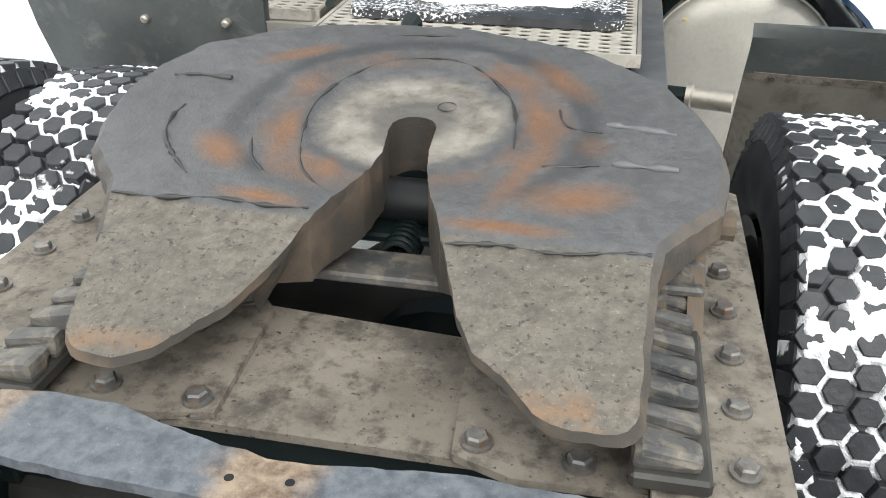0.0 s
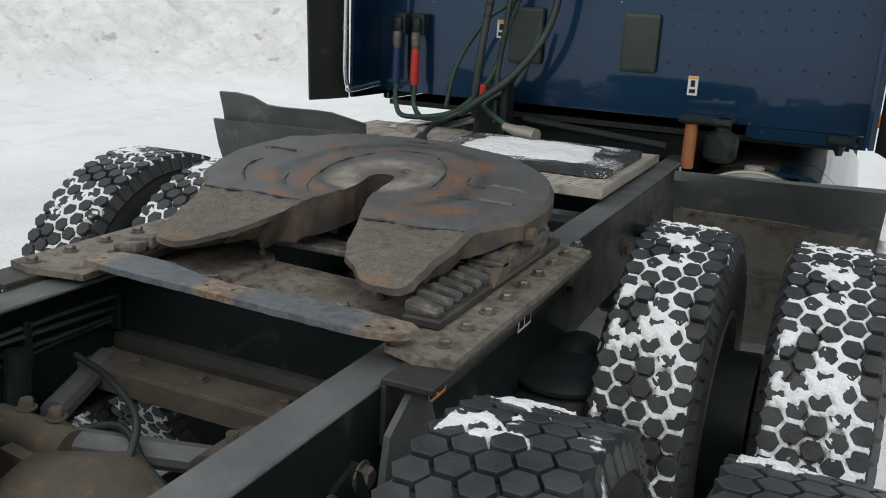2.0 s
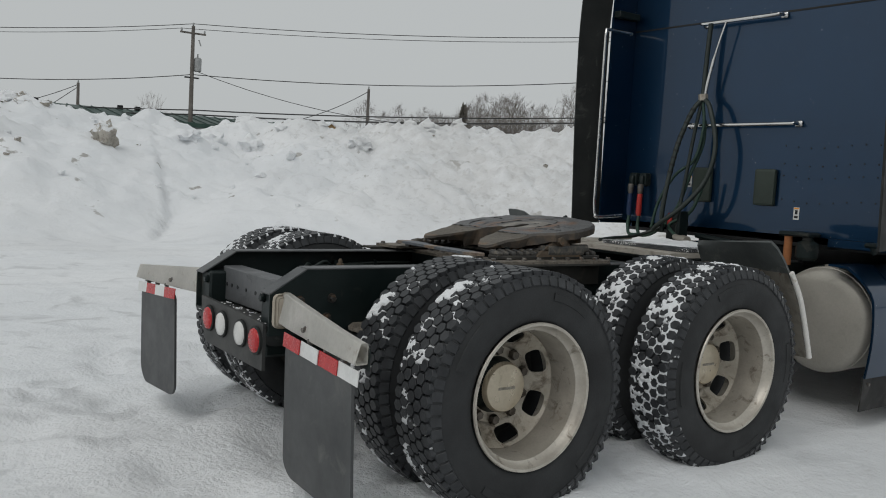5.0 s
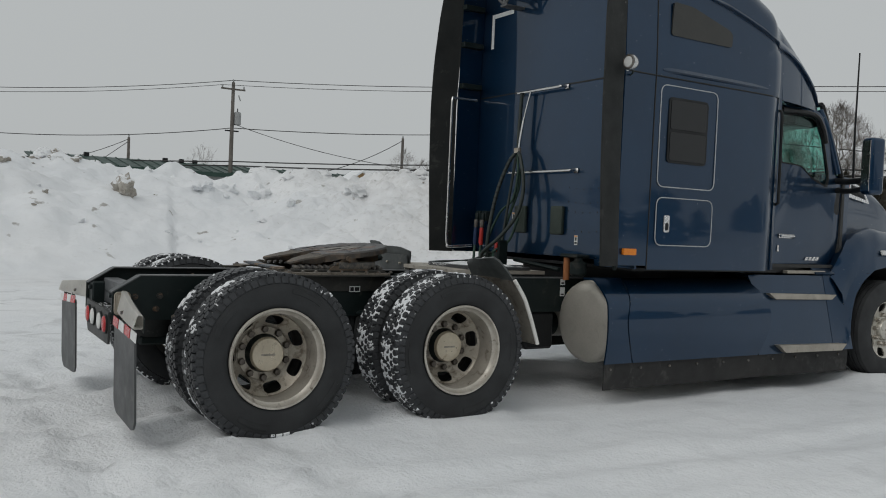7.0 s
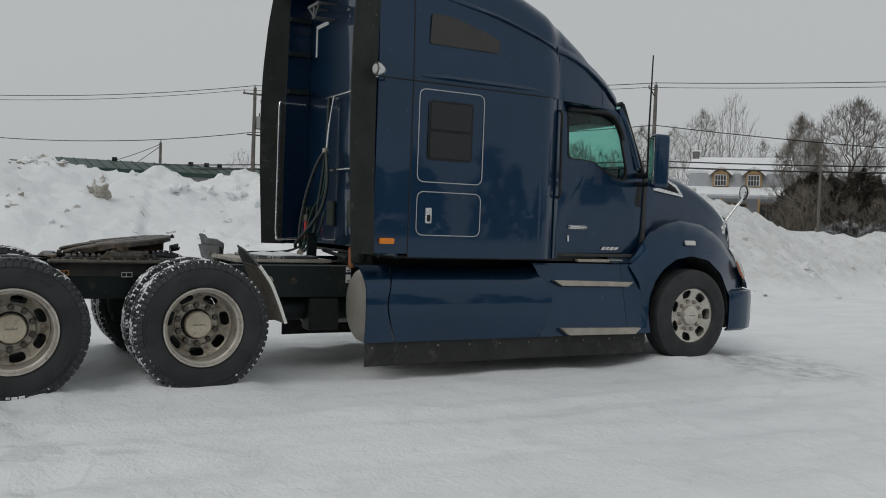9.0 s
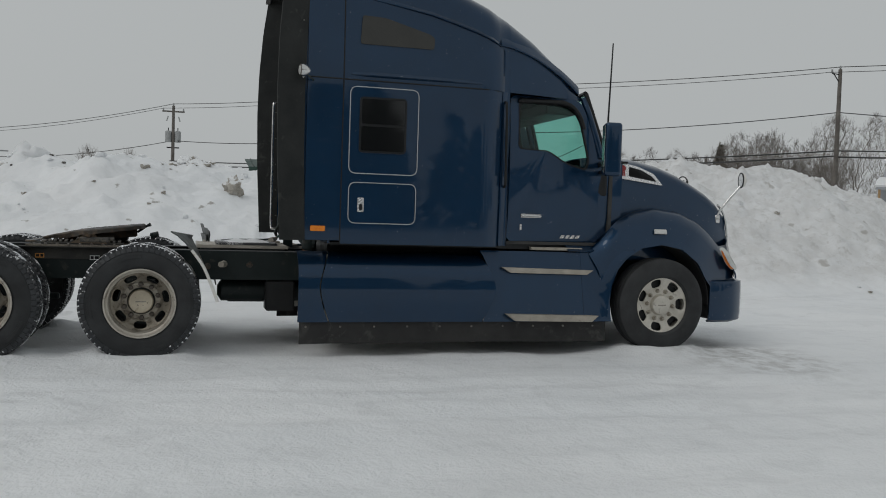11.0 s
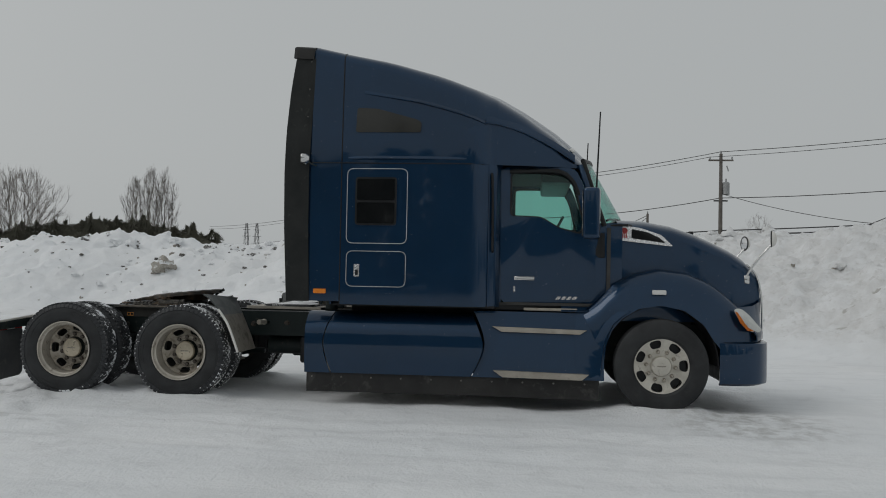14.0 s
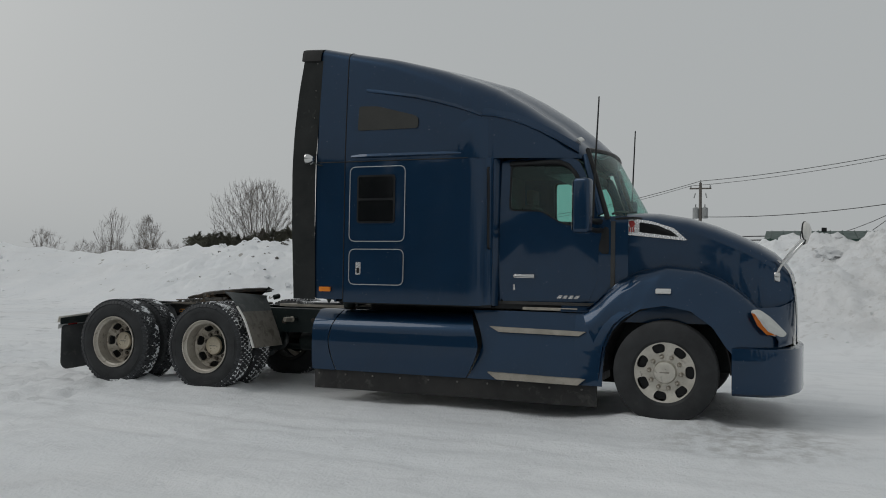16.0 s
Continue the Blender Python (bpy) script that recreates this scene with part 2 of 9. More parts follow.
    side = n.mix(n.ramp(n.noise(tex, 12.0, 4), (0.48, 0.0), (0.68, 1.0)), (0.060, 0.052, 0.044), (0.135, 0.098, 0.068))
    col = n.mix(flat, side, col)
    n.set("Base Color", col).set("Metallic", 0.1)
    n.set("Roughness", n.mix(horn, n.ramp(f, (0.2, 0.42), (0.8, 0.62)), 0.75))
    n.bump(n.math("ADD", n.math("MULTIPLY", f, 0.8), n.math("MULTIPLY", g, 0.35)), 0.6, 0.006)
    return n.m


def capped_dirt():
    """Frozen tan dirt with snow lying on what faces up."""
    n = Nodes("frozen_dirt_with_snow")
    p = n.place(False)
    nsep = n.add("ShaderNodeSeparateXYZ")
    n.link(n.add("ShaderNodeNewGeometry").outputs["Normal"], nsep.inputs[0])
    f, g = n.noise(p, 3.0, 5, 0.65), n.noise(p, 18.0, 5, 0.65)
    col = n.mix(n.ramp(f, (0.35, 0.0), (0.65, 1.0)), (0.30, 0.275, 0.235), (0.48, 0.455, 0.41))
    col = n.mix(n.ramp(g, (0.5, 0.0), (0.62, 0.6)), col, (0.15, 0.138, 0.12))
    cap = n.ramp(n.math("ADD", nsep.outputs[2], n.math("MULTIPLY", n.math("SUBTRACT", g, 0.5), 1.6)), (0.42, 0.0), (0.62, 1.0))
    n.set("Base Color", n.mix(cap, col, (0.80, 0.81, 0.82))).set("Roughness", 0.95)
    n.bump(g, 0.8, 0.03)
    return n.m


def bar_material():
    """Blue-grey paint scuffed to steel, with one rusted stretch."""
    n = Nodes("blue_grey_scuffed_steel")
    p = n.place()
    sep = n.add("ShaderNodeSeparateXYZ")
    n.link(p, sep.inputs[0])
    f, g = n.noise(p, 45.0, 7, 0.72), n.noise(p, 140.0, 4, 0.7)
    col = n.mix(n.ramp(f, (0.38, 0.0), (0.60, 1.0)), (0.075, 0.086, 0.100), (0.150, 0.163, 0.178))
    col = n.mix(n.ramp(n.noise(p, 9.0, 6, 0.7), (0.54, 0.0), (0.70, 0.6)), col, (0.055, 0.060, 0.068))
    col = n.mix(n.ramp(g, (0.66, 0.0), (0.72, 0.7)), col, (0.30, 0.31, 0.32))
    x = n.math("ADD", sep.outputs[0], n.math("MULTIPLY", n.math("SUBTRACT", n.noise(p, 14.0, 4), 0.5), 0.12))
    rusty = n.ramp(n.math("ADD", x, 0.5), (0.46, 0.0), (0.49, 0.85), (0.55, 0.85), (0.59, 0.0), (0.82, 0.0), (0.87, 0.7))
    left = n.ramp(n.math("ADD", x, 0.5), (0.22, 0.7), (0.25, 0.0))
    col = n.mix(n.math("MAXIMUM", rusty, left), col, n.mix(n.ramp(f, (0.38, 0.0), (0.62, 1.0)), (0.14, 0.085, 0.05), (0.36, 0.27, 0.185)))
    n.set("Base Color", col).set("Metallic", 0.15).set("Roughness", n.ramp(f, (0.2, 0.42), (0.8, 0.7)))
    n.bump(n.math("ADD", f, n.math("MULTIPLY", g, 0.5)), 0.4, 0.003)
    return n.m


def speckled_steel(name, c1, c2, speck):
    """Dusty steel with pits and dark specks."""
    n = Nodes(name)
    p = n.place()
    a, f, g = n.noise(p, 6.0, 5, 0.6), n.noise(p, 35.0, 5, 0.65), n.noise(p, 120.0, 3, 0.55)
    col = n.mix(n.ramp(a, (0.3, 0.0), (0.7, 1.0)), c1, c2)
    col = n.mix(n.ramp(f, (0.50, 0.0), (0.68, 0.85)), col, tuple(v * 0.40 for v in c1))
    col = n.mix(n.ramp(n.noise(p, 7.0, 6, 0.7), (0.50, 0.0), (0.64, 0.85)), col, tuple(v * 0.42 for v in c1))
    col = n.mix(n.ramp(g, (0.66, 0.0), (0.70, 0.9)), col, speck)
    col = n.mix(n.ramp(n.noise(p, 21.0, 4, 0.6), (0.62, 0.0), (0.74, 0.6)), col, (0.30, 0.27, 0.225))
    n.set("Base Color", col).set("Metallic", 0.05).set("Roughness", n.ramp(f, (0.2, 0.6), (0.8, 0.85)))
    n.bump(n.math("SUBTRACT", f, n.math("MULTIPLY", n.ramp(g, (0.6, 0.0), (0.72, 1.0)), 0.5)), 0.45, 0.004)
    return n.m


def glass_material(name, tint, rough=0.01):
    """thin tinted pane, glossier at a slant"""
    m = bpy.data.materials.new(name)
    m.use_nodes = True
    nt = m.node_tree
    nt.nodes.clear()
    clear, gloss = nt.nodes.new("ShaderNodeBsdfTransparent"), nt.nodes.new("ShaderNodeBsdfGlossy")
    face, power, mix, out = (nt.nodes.new("ShaderNode" + k) for k in ("LayerWeight", "Math", "MixShader", "OutputMaterial"))
    clear.inputs["Color"].default_value = (*tint, 1)
    gloss.inputs["Roughness"].default_value = rough
    power.operation = "MULTIPLY_ADD"
    cube = nt.nodes.new("ShaderNodeMath")
    cube.operation = "POWER"
    cube.inputs[1].default_value = 4.0
    power.inputs[1].default_value = 0.5
    power.inputs[2].default_value = 0.03
    for x, y in ((face.outputs["Facing"], cube.inputs[0]), (cube.outputs[0], power.inputs[0]), (power.outputs[0], mix.inputs[0]), (clear.outputs[0], mix.inputs[1]), (gloss.outputs[0], mix.inputs[2]), (mix.outputs[0], out.inputs["Surface"])):
        nt.links.new(x, y)
    return m


M_SNOW = snow_material("packed_snow")
M_SNOW_FRESH = snow_material("fresh_snow", 0.03)
M_PAINT = paint_material()
M_TREAD = tread_material("tyre_rubber_dusted_with_snow", 0.70, 0.73)
M_TREAD_CLEAN = tread_material("tyre_rubber_with_clean_tops", 0.66, 0.69)
M_GROOVE = tread_material("tyre_groove_with_a_little_snow", 0.64, 0.67)
M_MAT = tread_material("mat_rubber_speckled_with_snow", 0.60, 0.64, 4.0, 1.0, 0.0, 110.0)
M_SIDEWALL = surface("tyre_sidewall_rubber", (0.024, 0.025, 0.026), (0.044, 0.046, 0.048), 0.62, 0, 4, 120, 0.3, dirt=(0.05, 0.05, 0.048), dirt_at=0.71)
M_STEEL_RIM = surface("dirty_white_wheel_steel", (0.42, 0.385, 0.335), (0.60, 0.565, 0.50), 0.45, 0.45, 7, 90, 0.15, dirt=(0.15, 0.12, 0.09), dirt_at=0.64)
# grimy, and toned down overall for the shade inside the wheel recess
M_DISC = surface("grimy_shaded_wheel_disc", (0.30, 0.265, 0.215), (0.50, 0.46, 0.39), 0.42, 0.5, 7, 90, 0.2, dirt=(0.11, 0.085, 0.06), dirt_at=0.58)
M_FRONT_NUT = surface("salted_bright_nut_cover", (0.34, 0.31, 0.26), (0.54, 0.50, 0.44), 0.30, 0.75, 30, 120, 0.1)
M_WELL = surface("matt_black_wheel_well", (0.008, 0.008, 0.009), (0.016, 0.016, 0.017), 0.95, 0, 5, 60, 0.3)
M_ALLOY = surface("salted_aluminium_wheel", (0.50, 0.47, 0.41), (0.68, 0.65, 0.58), 0.36, 0.55, 8, 120, 0.15, dirt=(0.20, 0.17, 0.14), dirt_at=0.66)
M_CHROME = surface("dulled_chrome", (0.62, 0.62, 0.61), (0.76, 0.76, 0.75), 0.22, 1.0, 5, 90, 0.04)
M_MIRROR = surface("convex_mirror_glass", (0.72, 0.73, 0.74), (0.78, 0.79, 0.80), 0.04, 1.0, 5, 60, 0.0, rough_var=0.01)
M_HUB = surface("tan_worn_hub_cap", (0.46, 0.40, 0.30), (0.64, 0.57, 0.45), 0.32, 0.65, 6, 70, 0.15, dirt=(0.30, 0.24, 0.16), dirt_at=0.66)
M_NUT = surface("grimy_lug_nut_steel", (0.07, 0.06, 0.05), (0.18, 0.16, 0.14), 0.42, 0.8, 30, 150, 0.2)
M_FRAME = surface("black_frame_paint", (0.007, 0.0125, 0.0125), (0.016, 0.0235, 0.0235), 0.42, 0.0, 3, 50, 0.15, dirt=(0.060, 0.056, 0.048), dirt_at=0.67)
M_FLANGE = surface("worn_grey_frame_flange", (0.085, 0.090, 0.095), (0.165, 0.170, 0.172), 0.55, 0.25, 5, 70, 0.3, dirt=(0.16, 0.10, 0.055), dirt_at=0.72)
M_DUSTY = speckled_steel("dusty_tan_steel", (0.140, 0.120, 0.096), (0.240, 0.212, 0.176), (0.030, 0.027, 0.023))
M_RUSTY = surface("rusty_steel_edge", (0.085, 0.066, 0.048), (0.165, 0.125, 0.088), 0.8, 0.1, 7, 60, 0.6, dirt=(0.21, 0.115, 0.055), dirt_at=0.62)
M_BAR = bar_material()
M_RACK = surface("dark_worn_slide_rail", (0.040, 0.042, 0.045), (0.12, 0.114, 0.104), 0.55, 0.1, 16, 70, 0.5, dirt=(0.19, 0.165, 0.13), dirt_at=0.56)
# paler than the rails: light from above on the channel, put into its colour
M_CROSS = surface("worn_top_lit_crossmember", (0.085, 0.090, 0.096), (0.165, 0.170, 0.175), 0.5, 0.25, 4, 60, 0.25, dirt=(0.03, 0.03, 0.03), dirt_at=0.66)
M_PANEL = surface("dusty_black_lamp_panel", (0.026, 0.028, 0.028), (0.050, 0.050, 0.048), 0.55, 0.0, 4, 60, 0.2, dirt=(0.11, 0.10, 0.085), dirt_at=0.68)
M_BOOT = surface("tan_moulded_boot", (0.36, 0.32, 0.26), (0.52, 0.47, 0.39), 0.75, 0.0, 8, 60, 0.4, dirt=(0.20, 0.16, 0.11), dirt_at=0.64)
M_RAIL_BOLT = surface("painted_bolt_with_rust", (0.015, 0.017, 0.017), (0.045, 0.042, 0.038), 0.55, 0.2, 12, 90, 0.3, dirt=(0.11, 0.065, 0.035), dirt_at=0.55)
M_MARK = surface("worn_cap_lettering", (0.20, 0.18, 0.15), (0.38, 0.35, 0.30), 0.5, 0.3, 40, 160, 0.1)
M_BOLT = surface("weathered_bolt_steel", (0.10, 0.10, 0.10), (0.26, 0.25, 0.23), 0.5, 0.6, 30, 120, 0.3, dirt=(0.22, 0.12, 0.06), dirt_at=0.6)
M_FENDER = surface("chalky_black_fender_rubber", (0.044, 0.050, 0.050), (0.100, 0.110, 0.108), 0.5, 0, 4, 70, 0.25, dirt=(0.16, 0.16, 0.15), dirt_at=0.62)
M_TAN_SHEET = surface("dusty_tan_sheet_metal", (0.17, 0.155, 0.13), (0.27, 0.25, 0.215), 0.6, 0.1, 5, 60, 0.3, dirt=(0.10, 0.085, 0.065), dirt_at=0.58)
M_SOOTY = surface("dusty_dark_chassis_steel", (0.024, 0.024, 0.022), (0.052, 0.049, 0.043), 0.6, 0.1, 5, 60, 0.3, dirt=(0.075, 0.068, 0.056), dirt_at=0.64)
M_GRIME = surface("brown_axle_grime", (0.055, 0.048, 0.038), (0.11, 0.092, 0.070), 0.85, 0, 8, 60, 0.6, dirt=(0.19, 0.115, 0.055), dirt_at=0.66)
M_RUBBER = surface("black_rubber_sheet", (0.015, 0.017, 0.017), (0.029, 0.031, 0.030), 0.62, 0, 3, 50, 0.15, dirt=(0.075, 0.075, 0.07), dirt_at=0.67)
M_FLAP = surface("grey_mud_flap_rubber", (0.045, 0.048, 0.05), (0.075, 0.078, 0.08), 0.5, 0, 3, 40, 0.1, dirt=(0.11, 0.11, 0.105), dirt_at=0.66)
M_TRIM = surface("black_plastic_trim", (0.012, 0.013, 0.014), (0.022, 0.023, 0.024), 0.4, 0, 4, 80, 0.1)
M_SKIRT = surface("dirty_grey_skirt_rubber", (0.013, 0.013, 0.013), (0.026, 0.025, 0.024), 0.7, 0, 3, 40, 0.3, dirt=(0.075, 0.072, 0.068), dirt_at=0.66)
# old rubber is duller than plastic
for dull in (M_SIDEWALL, M_TREAD, M_TREAD_CLEAN, M_RUBBER, M_TRIM, M_FRAME):
    for node in dull.node_tree.nodes:
        if node.type == "BSDF_PRINCIPLED":
            node.inputs["Specular IOR Level"].default_value = 0.25
M_GREY_PLASTIC = surface("dark_green_plastic", (0.020, 0.032, 0.025), (0.036, 0.050, 0.040), 0.6, 0, 5, 80, 0.1)
M_ALU = surface("brushed_tank_aluminium", (0.38, 0.36, 0.315), (0.48, 0.455, 0.405), 0.42, 0.3, 3, 80, 0.1, dirt=(0.32, 0.30, 0.26), dirt_at=0.66)
M_TRIM_PALE = surface("pale_window_trim", (0.40, 0.42, 0.44), (0.50, 0.52, 0.54), 0.4, 0.2, 20, 120, 0.02)
M_DECK = surface("perforated_deck_aluminium", (0.42, 0.39, 0.34), (0.56, 0.52, 0.46), 0.5, 0.2, 6, 60, 0.2, dirt=(0.20, 0.17, 0.13), dirt_at=0.6)
M_STEP = surface("step_aluminium", (0.36, 0.33, 0.28), (0.50, 0.46, 0.40), 0.45, 0.55, 6, 70, 0.2, dirt=(0.22, 0.18, 0.13), dirt_at=0.66)
M_WHITE_BAR = surface("white_painted_hanger", (0.70, 0.69, 0.65), (0.82, 0.80, 0.76), 0.4, 0.05, 5, 60, 0.1, dirt=(0.36, 0.30, 0.22), dirt_at=0.68)
M_RED = surface("red_reflector_plastic", (0.42, 0.018, 0.022), (0.52, 0.03, 0.03), 0.25, 0, 20, 120, 0.05)
M_LENS_WHITE = surface("clear_lamp_lens", (0.62, 0.62, 0.60), (0.72, 0.72, 0.70), 0.2, 0, 20, 140, 0.1)
M_TAPE_WHITE = surface("white_reflective_tape", (0.66, 0.67, 0.66), (0.76, 0.77, 0.76), 0.4, 0, 20, 120, 0.05)
M_AMBER = surface("amber_lamp_lens", (0.72, 0.20, 0.02), (0.85, 0.27, 0.03), 0.2, 0, 20, 120, 0.05)
M_HEADLAMP = surface("headlamp_lens", (0.50, 0.52, 0.50), (0.66, 0.67, 0.64), 0.12, 0.2, 12, 120, 0.02)
M_HOSE = surface("black_hose_rubber", (0.012, 0.019, 0.017), (0.028, 0.040, 0.036), 0.5, 0, 12, 90, 0.2)
M_HOSE_GREEN = surface("dark_green_cable", (0.018, 0.045, 0.034), (0.03, 0.07, 0.05), 0.5, 0, 12, 90, 0.2)
M_HOSE_RED = surface("red_hose_grip", (0.42, 0.025, 0.02), (0.52, 0.04, 0.03), 0.45, 0, 14, 90, 0.1)
M_HOSE_BLUE = surface("blue_hose_grip", (0.010, 0.026, 0.075), (0.016, 0.04, 0.11), 0.45, 0, 14, 90, 0.1)
M_ORANGE_RUST = surface("orange_rusted_tube", (0.28, 0.10, 0.035), (0.38, 0.15, 0.055), 0.75, 0.1, 9, 60, 0.4)
M_BADGE = surface("bright_badge_metal", (0.72, 0.72, 0.72), (0.82, 0.82, 0.82), 0.25, 0.7, 20, 120, 0.02)
M_BADGE_RED = surface("red_enamel", (0.34, 0.03, 0.03), (0.42, 0.05, 0.045), 0.3, 0, 20, 120, 0.02)
M_LABEL_ORANGE = surface("orange_label_print", (0.75, 0.30, 0.05), (0.8, 0.35, 0.07), 0.5, 0, 20, 120, 0.02)
M_LABEL_YELLOW = surface("yellow_label_print", (0.62, 0.48, 0.16), (0.68, 0.52, 0.2), 0.5, 0, 20, 120, 0.02)
M_GRAVEL_SEAT = surface("grey_cloth_seat", (0.022, 0.022, 0.023), (0.04, 0.04, 0.042), 0.9, 0, 8, 140, 0.4)
M_LINER = surface("cab_liner_vinyl", (0.030, 0.030, 0.029), (0.05, 0.05, 0.049), 0.7, 0, 5, 120, 0.2)
M_GLASS = glass_material("cab_window_glass", (0.70, 0.90, 0.86))
M_TINT = surface("dark_tinted_glass", (0.006, 0.007, 0.008), (0.009, 0.010, 0.011), 0.06, 0, 5, 60, 0.0, rough_var=0.02)
M_TINT_BROWN = surface("brown_tinted_glass", (0.030, 0.030, 0.027), (0.038, 0.038, 0.033), 0.10, 0, 5, 60, 0.0, rough_var=0.03)
M_WOOD_POLE = surface("weathered_pole_wood", (0.10, 0.09, 0.08), (0.18, 0.165, 0.15), 0.9, 0, 2, 30, 0.5)
# bark and twigs are lightened to carry the haze of falling snow
M_BARK = surface("hazed_bare_winter_bark", (0.109, 0.096, 0.084), (0.191, 0.173, 0.153), 0.95, 0, 1.5, 12, 0.3)
M_TWIG = surface("hazed_grey_winter_twigs", (0.128, 0.112, 0.100), (0.217, 0.194, 0.176), 0.95, 0, 1.0, 9, 0.0)
M_BRUSH = surface("brown_hedge_twigs", (0.13, 0.112, 0.094), (0.25, 0.22, 0.185), 0.95, 0, 1.0, 9, 0.0)
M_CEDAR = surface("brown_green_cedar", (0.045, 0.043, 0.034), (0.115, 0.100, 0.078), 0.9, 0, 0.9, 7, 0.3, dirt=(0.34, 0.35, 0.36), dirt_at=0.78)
M_FLECKED = surface("snow_flecked_hedge", (0.05, 0.05, 0.042), (0.11, 0.105, 0.09), 0.9, 0, 0.9, 7, 0.3, dirt=(0.55, 0.56, 0.57), dirt_at=0.52)
M_FIR = surface("dark_evergreen_needles", (0.090, 0.094, 0.072), (0.195, 0.185, 0.145), 0.9, 0, 0.9, 7, 0.3, dirt=(0.40, 0.41, 0.42), dirt_at=0.72)
M_WIRE = surface("black_cable", (0.03, 0.03, 0.03), (0.05, 0.05, 0.05), 0.6, 0, 2, 20, 0.0)
M_TRANSFORMER = surface("grey_transformer_paint", (0.30, 0.31, 0.31), (0.38, 0.39, 0.39), 0.55, 0.2, 2, 30, 0.1)
M_GREEN_ROOF = surface("green_metal_roof", (0.018, 0.050, 0.040), (0.028, 0.066, 0.052), 0.5, 0.1, 0.6, 8, 0.1)
M_HOUSE = surface("pale_grey_siding", (0.33, 0.345, 0.37), (0.40, 0.415, 0.44), 0.8, 0, 0.7, 9, 0.2)
M_HOUSE_WOOD = surface("tan_house_trim", (0.32, 0.21, 0.10), (0.42, 0.28, 0.14), 0.7, 0, 1.5, 12, 0.2)
M_HOUSE_GLASS = surface("dark_house_window", (0.05, 0.055, 0.06), (0.09, 0.095, 0.10), 0.15, 0, 1, 8, 0.0)
M_WHITE = surface("white_window_paint", (0.70, 0.70, 0.69), (0.80, 0.80, 0.79), 0.6, 0, 2, 20, 0.1)
M_STONE = surface("grey_chimney_stone", (0.10, 0.095, 0.09), (0.20, 0.19, 0.18), 0.9, 0, 3, 12, 0.4)
M_DIRT = capped_dirt()
# dark tone of the lumps that stand in for shaded crevices
M_CREVICE = surface("dark_crevice_shade", (0.060, 0.055, 0.048), (0.13, 0.12, 0.105), 0.95, 0, 6, 40, 0.5, dirt=(0.75, 0.76, 0.77), dirt_at=0.56)


# ---- shape helpers ----
def part(name, bm, material, parent=None, label="", smooth=False, m=None):
    """Links a bmesh as one mesh object under a thing or a part."""
    me = bpy.data.meshes.new(name)
    bmesh.ops.recalc_face_normals(bm, faces=bm.faces)
    bm.to_mesh(me)
    bm.free()
    me.materials.append(material)
    if smooth:
        for f in me.polygons:
            f.use_smooth = True
        if smooth != "all":
            me.set_sharp_from_angle(angle=radians(smooth if smooth is not True else 40))
    ob = new(name, me)
    if parent is not None:
        ob.parent = parent
    if m is not None:
        ob.matrix_basis = m
    if label:
        tagged(ob, label)
    return ob


def thing(name, label, category, group="", kind="", at=(0, 0, 0)):
    ob = new(name)
    ob.empty_display_size = 0.1
    ob.location = at
    return tagged(ob, label, category, group, kind)


def add_box(bm, lo, hi, bevel=0.0, m=None, segments=1):
    t = bmesh.new()
    bmesh.ops.create_cube(t, size=1.0)
    for v in t.verts:
        v.co = Vector([lo[k] + (v.co[k] + 0.5) * (hi[k] - lo[k]) for k in range(3)])
    if bevel:
        bmesh.ops.bevel(t, geom=t.edges[:], offset=bevel, segments=segments, affect="EDGES", profile=0.6)
    return merge(bm, t, m)


def merge(bm, t, m=None):
    if m is not None:
        bmesh.ops.transform(t, matrix=m, verts=t.verts)
    me = bpy.data.meshes.new("tmp")
    t.to_mesh(me)
    t.free()
    bm.from_mesh(me)
    bpy.data.meshes.remove(me)
    return bm


def box(lo, hi, bevel=0.0, m=None, segments=1):
    return add_box(bmesh.new(), lo, hi, bevel, m, segments)


def add_grid(bm, rows, close_u=False, close_v=False):
    """Quads through rows of points."""
    vs = [[bm.verts.new(p) for p in row] for row in rows]
    nu, nv = len(vs), len(vs[0])
    for i in range(nu if close_u else nu - 1):
        for j in range(nv if close_v else nv - 1):
            try:
                bm.faces.new((vs[i][j], vs[(i + 1) % nu][j], vs[(i + 1) % nu][(j + 1) % nv], vs[i][(j + 1) % nv]))
            except ValueError:
                pass
    return vs


def grid(rows, close_u=False, close_v=False):
    bm = bmesh.new()
    add_grid(bm, rows, close_u, close_v)
    return bm


def thicken(bm, t):
    """Gives a sheet a thickness, towards the side against its normals for t > 0."""
    bmesh.ops.recalc_face_normals(bm, faces=bm.faces)
    bmesh.ops.solidify(bm, geom=bm.faces[:], thickness=t)
    return bm


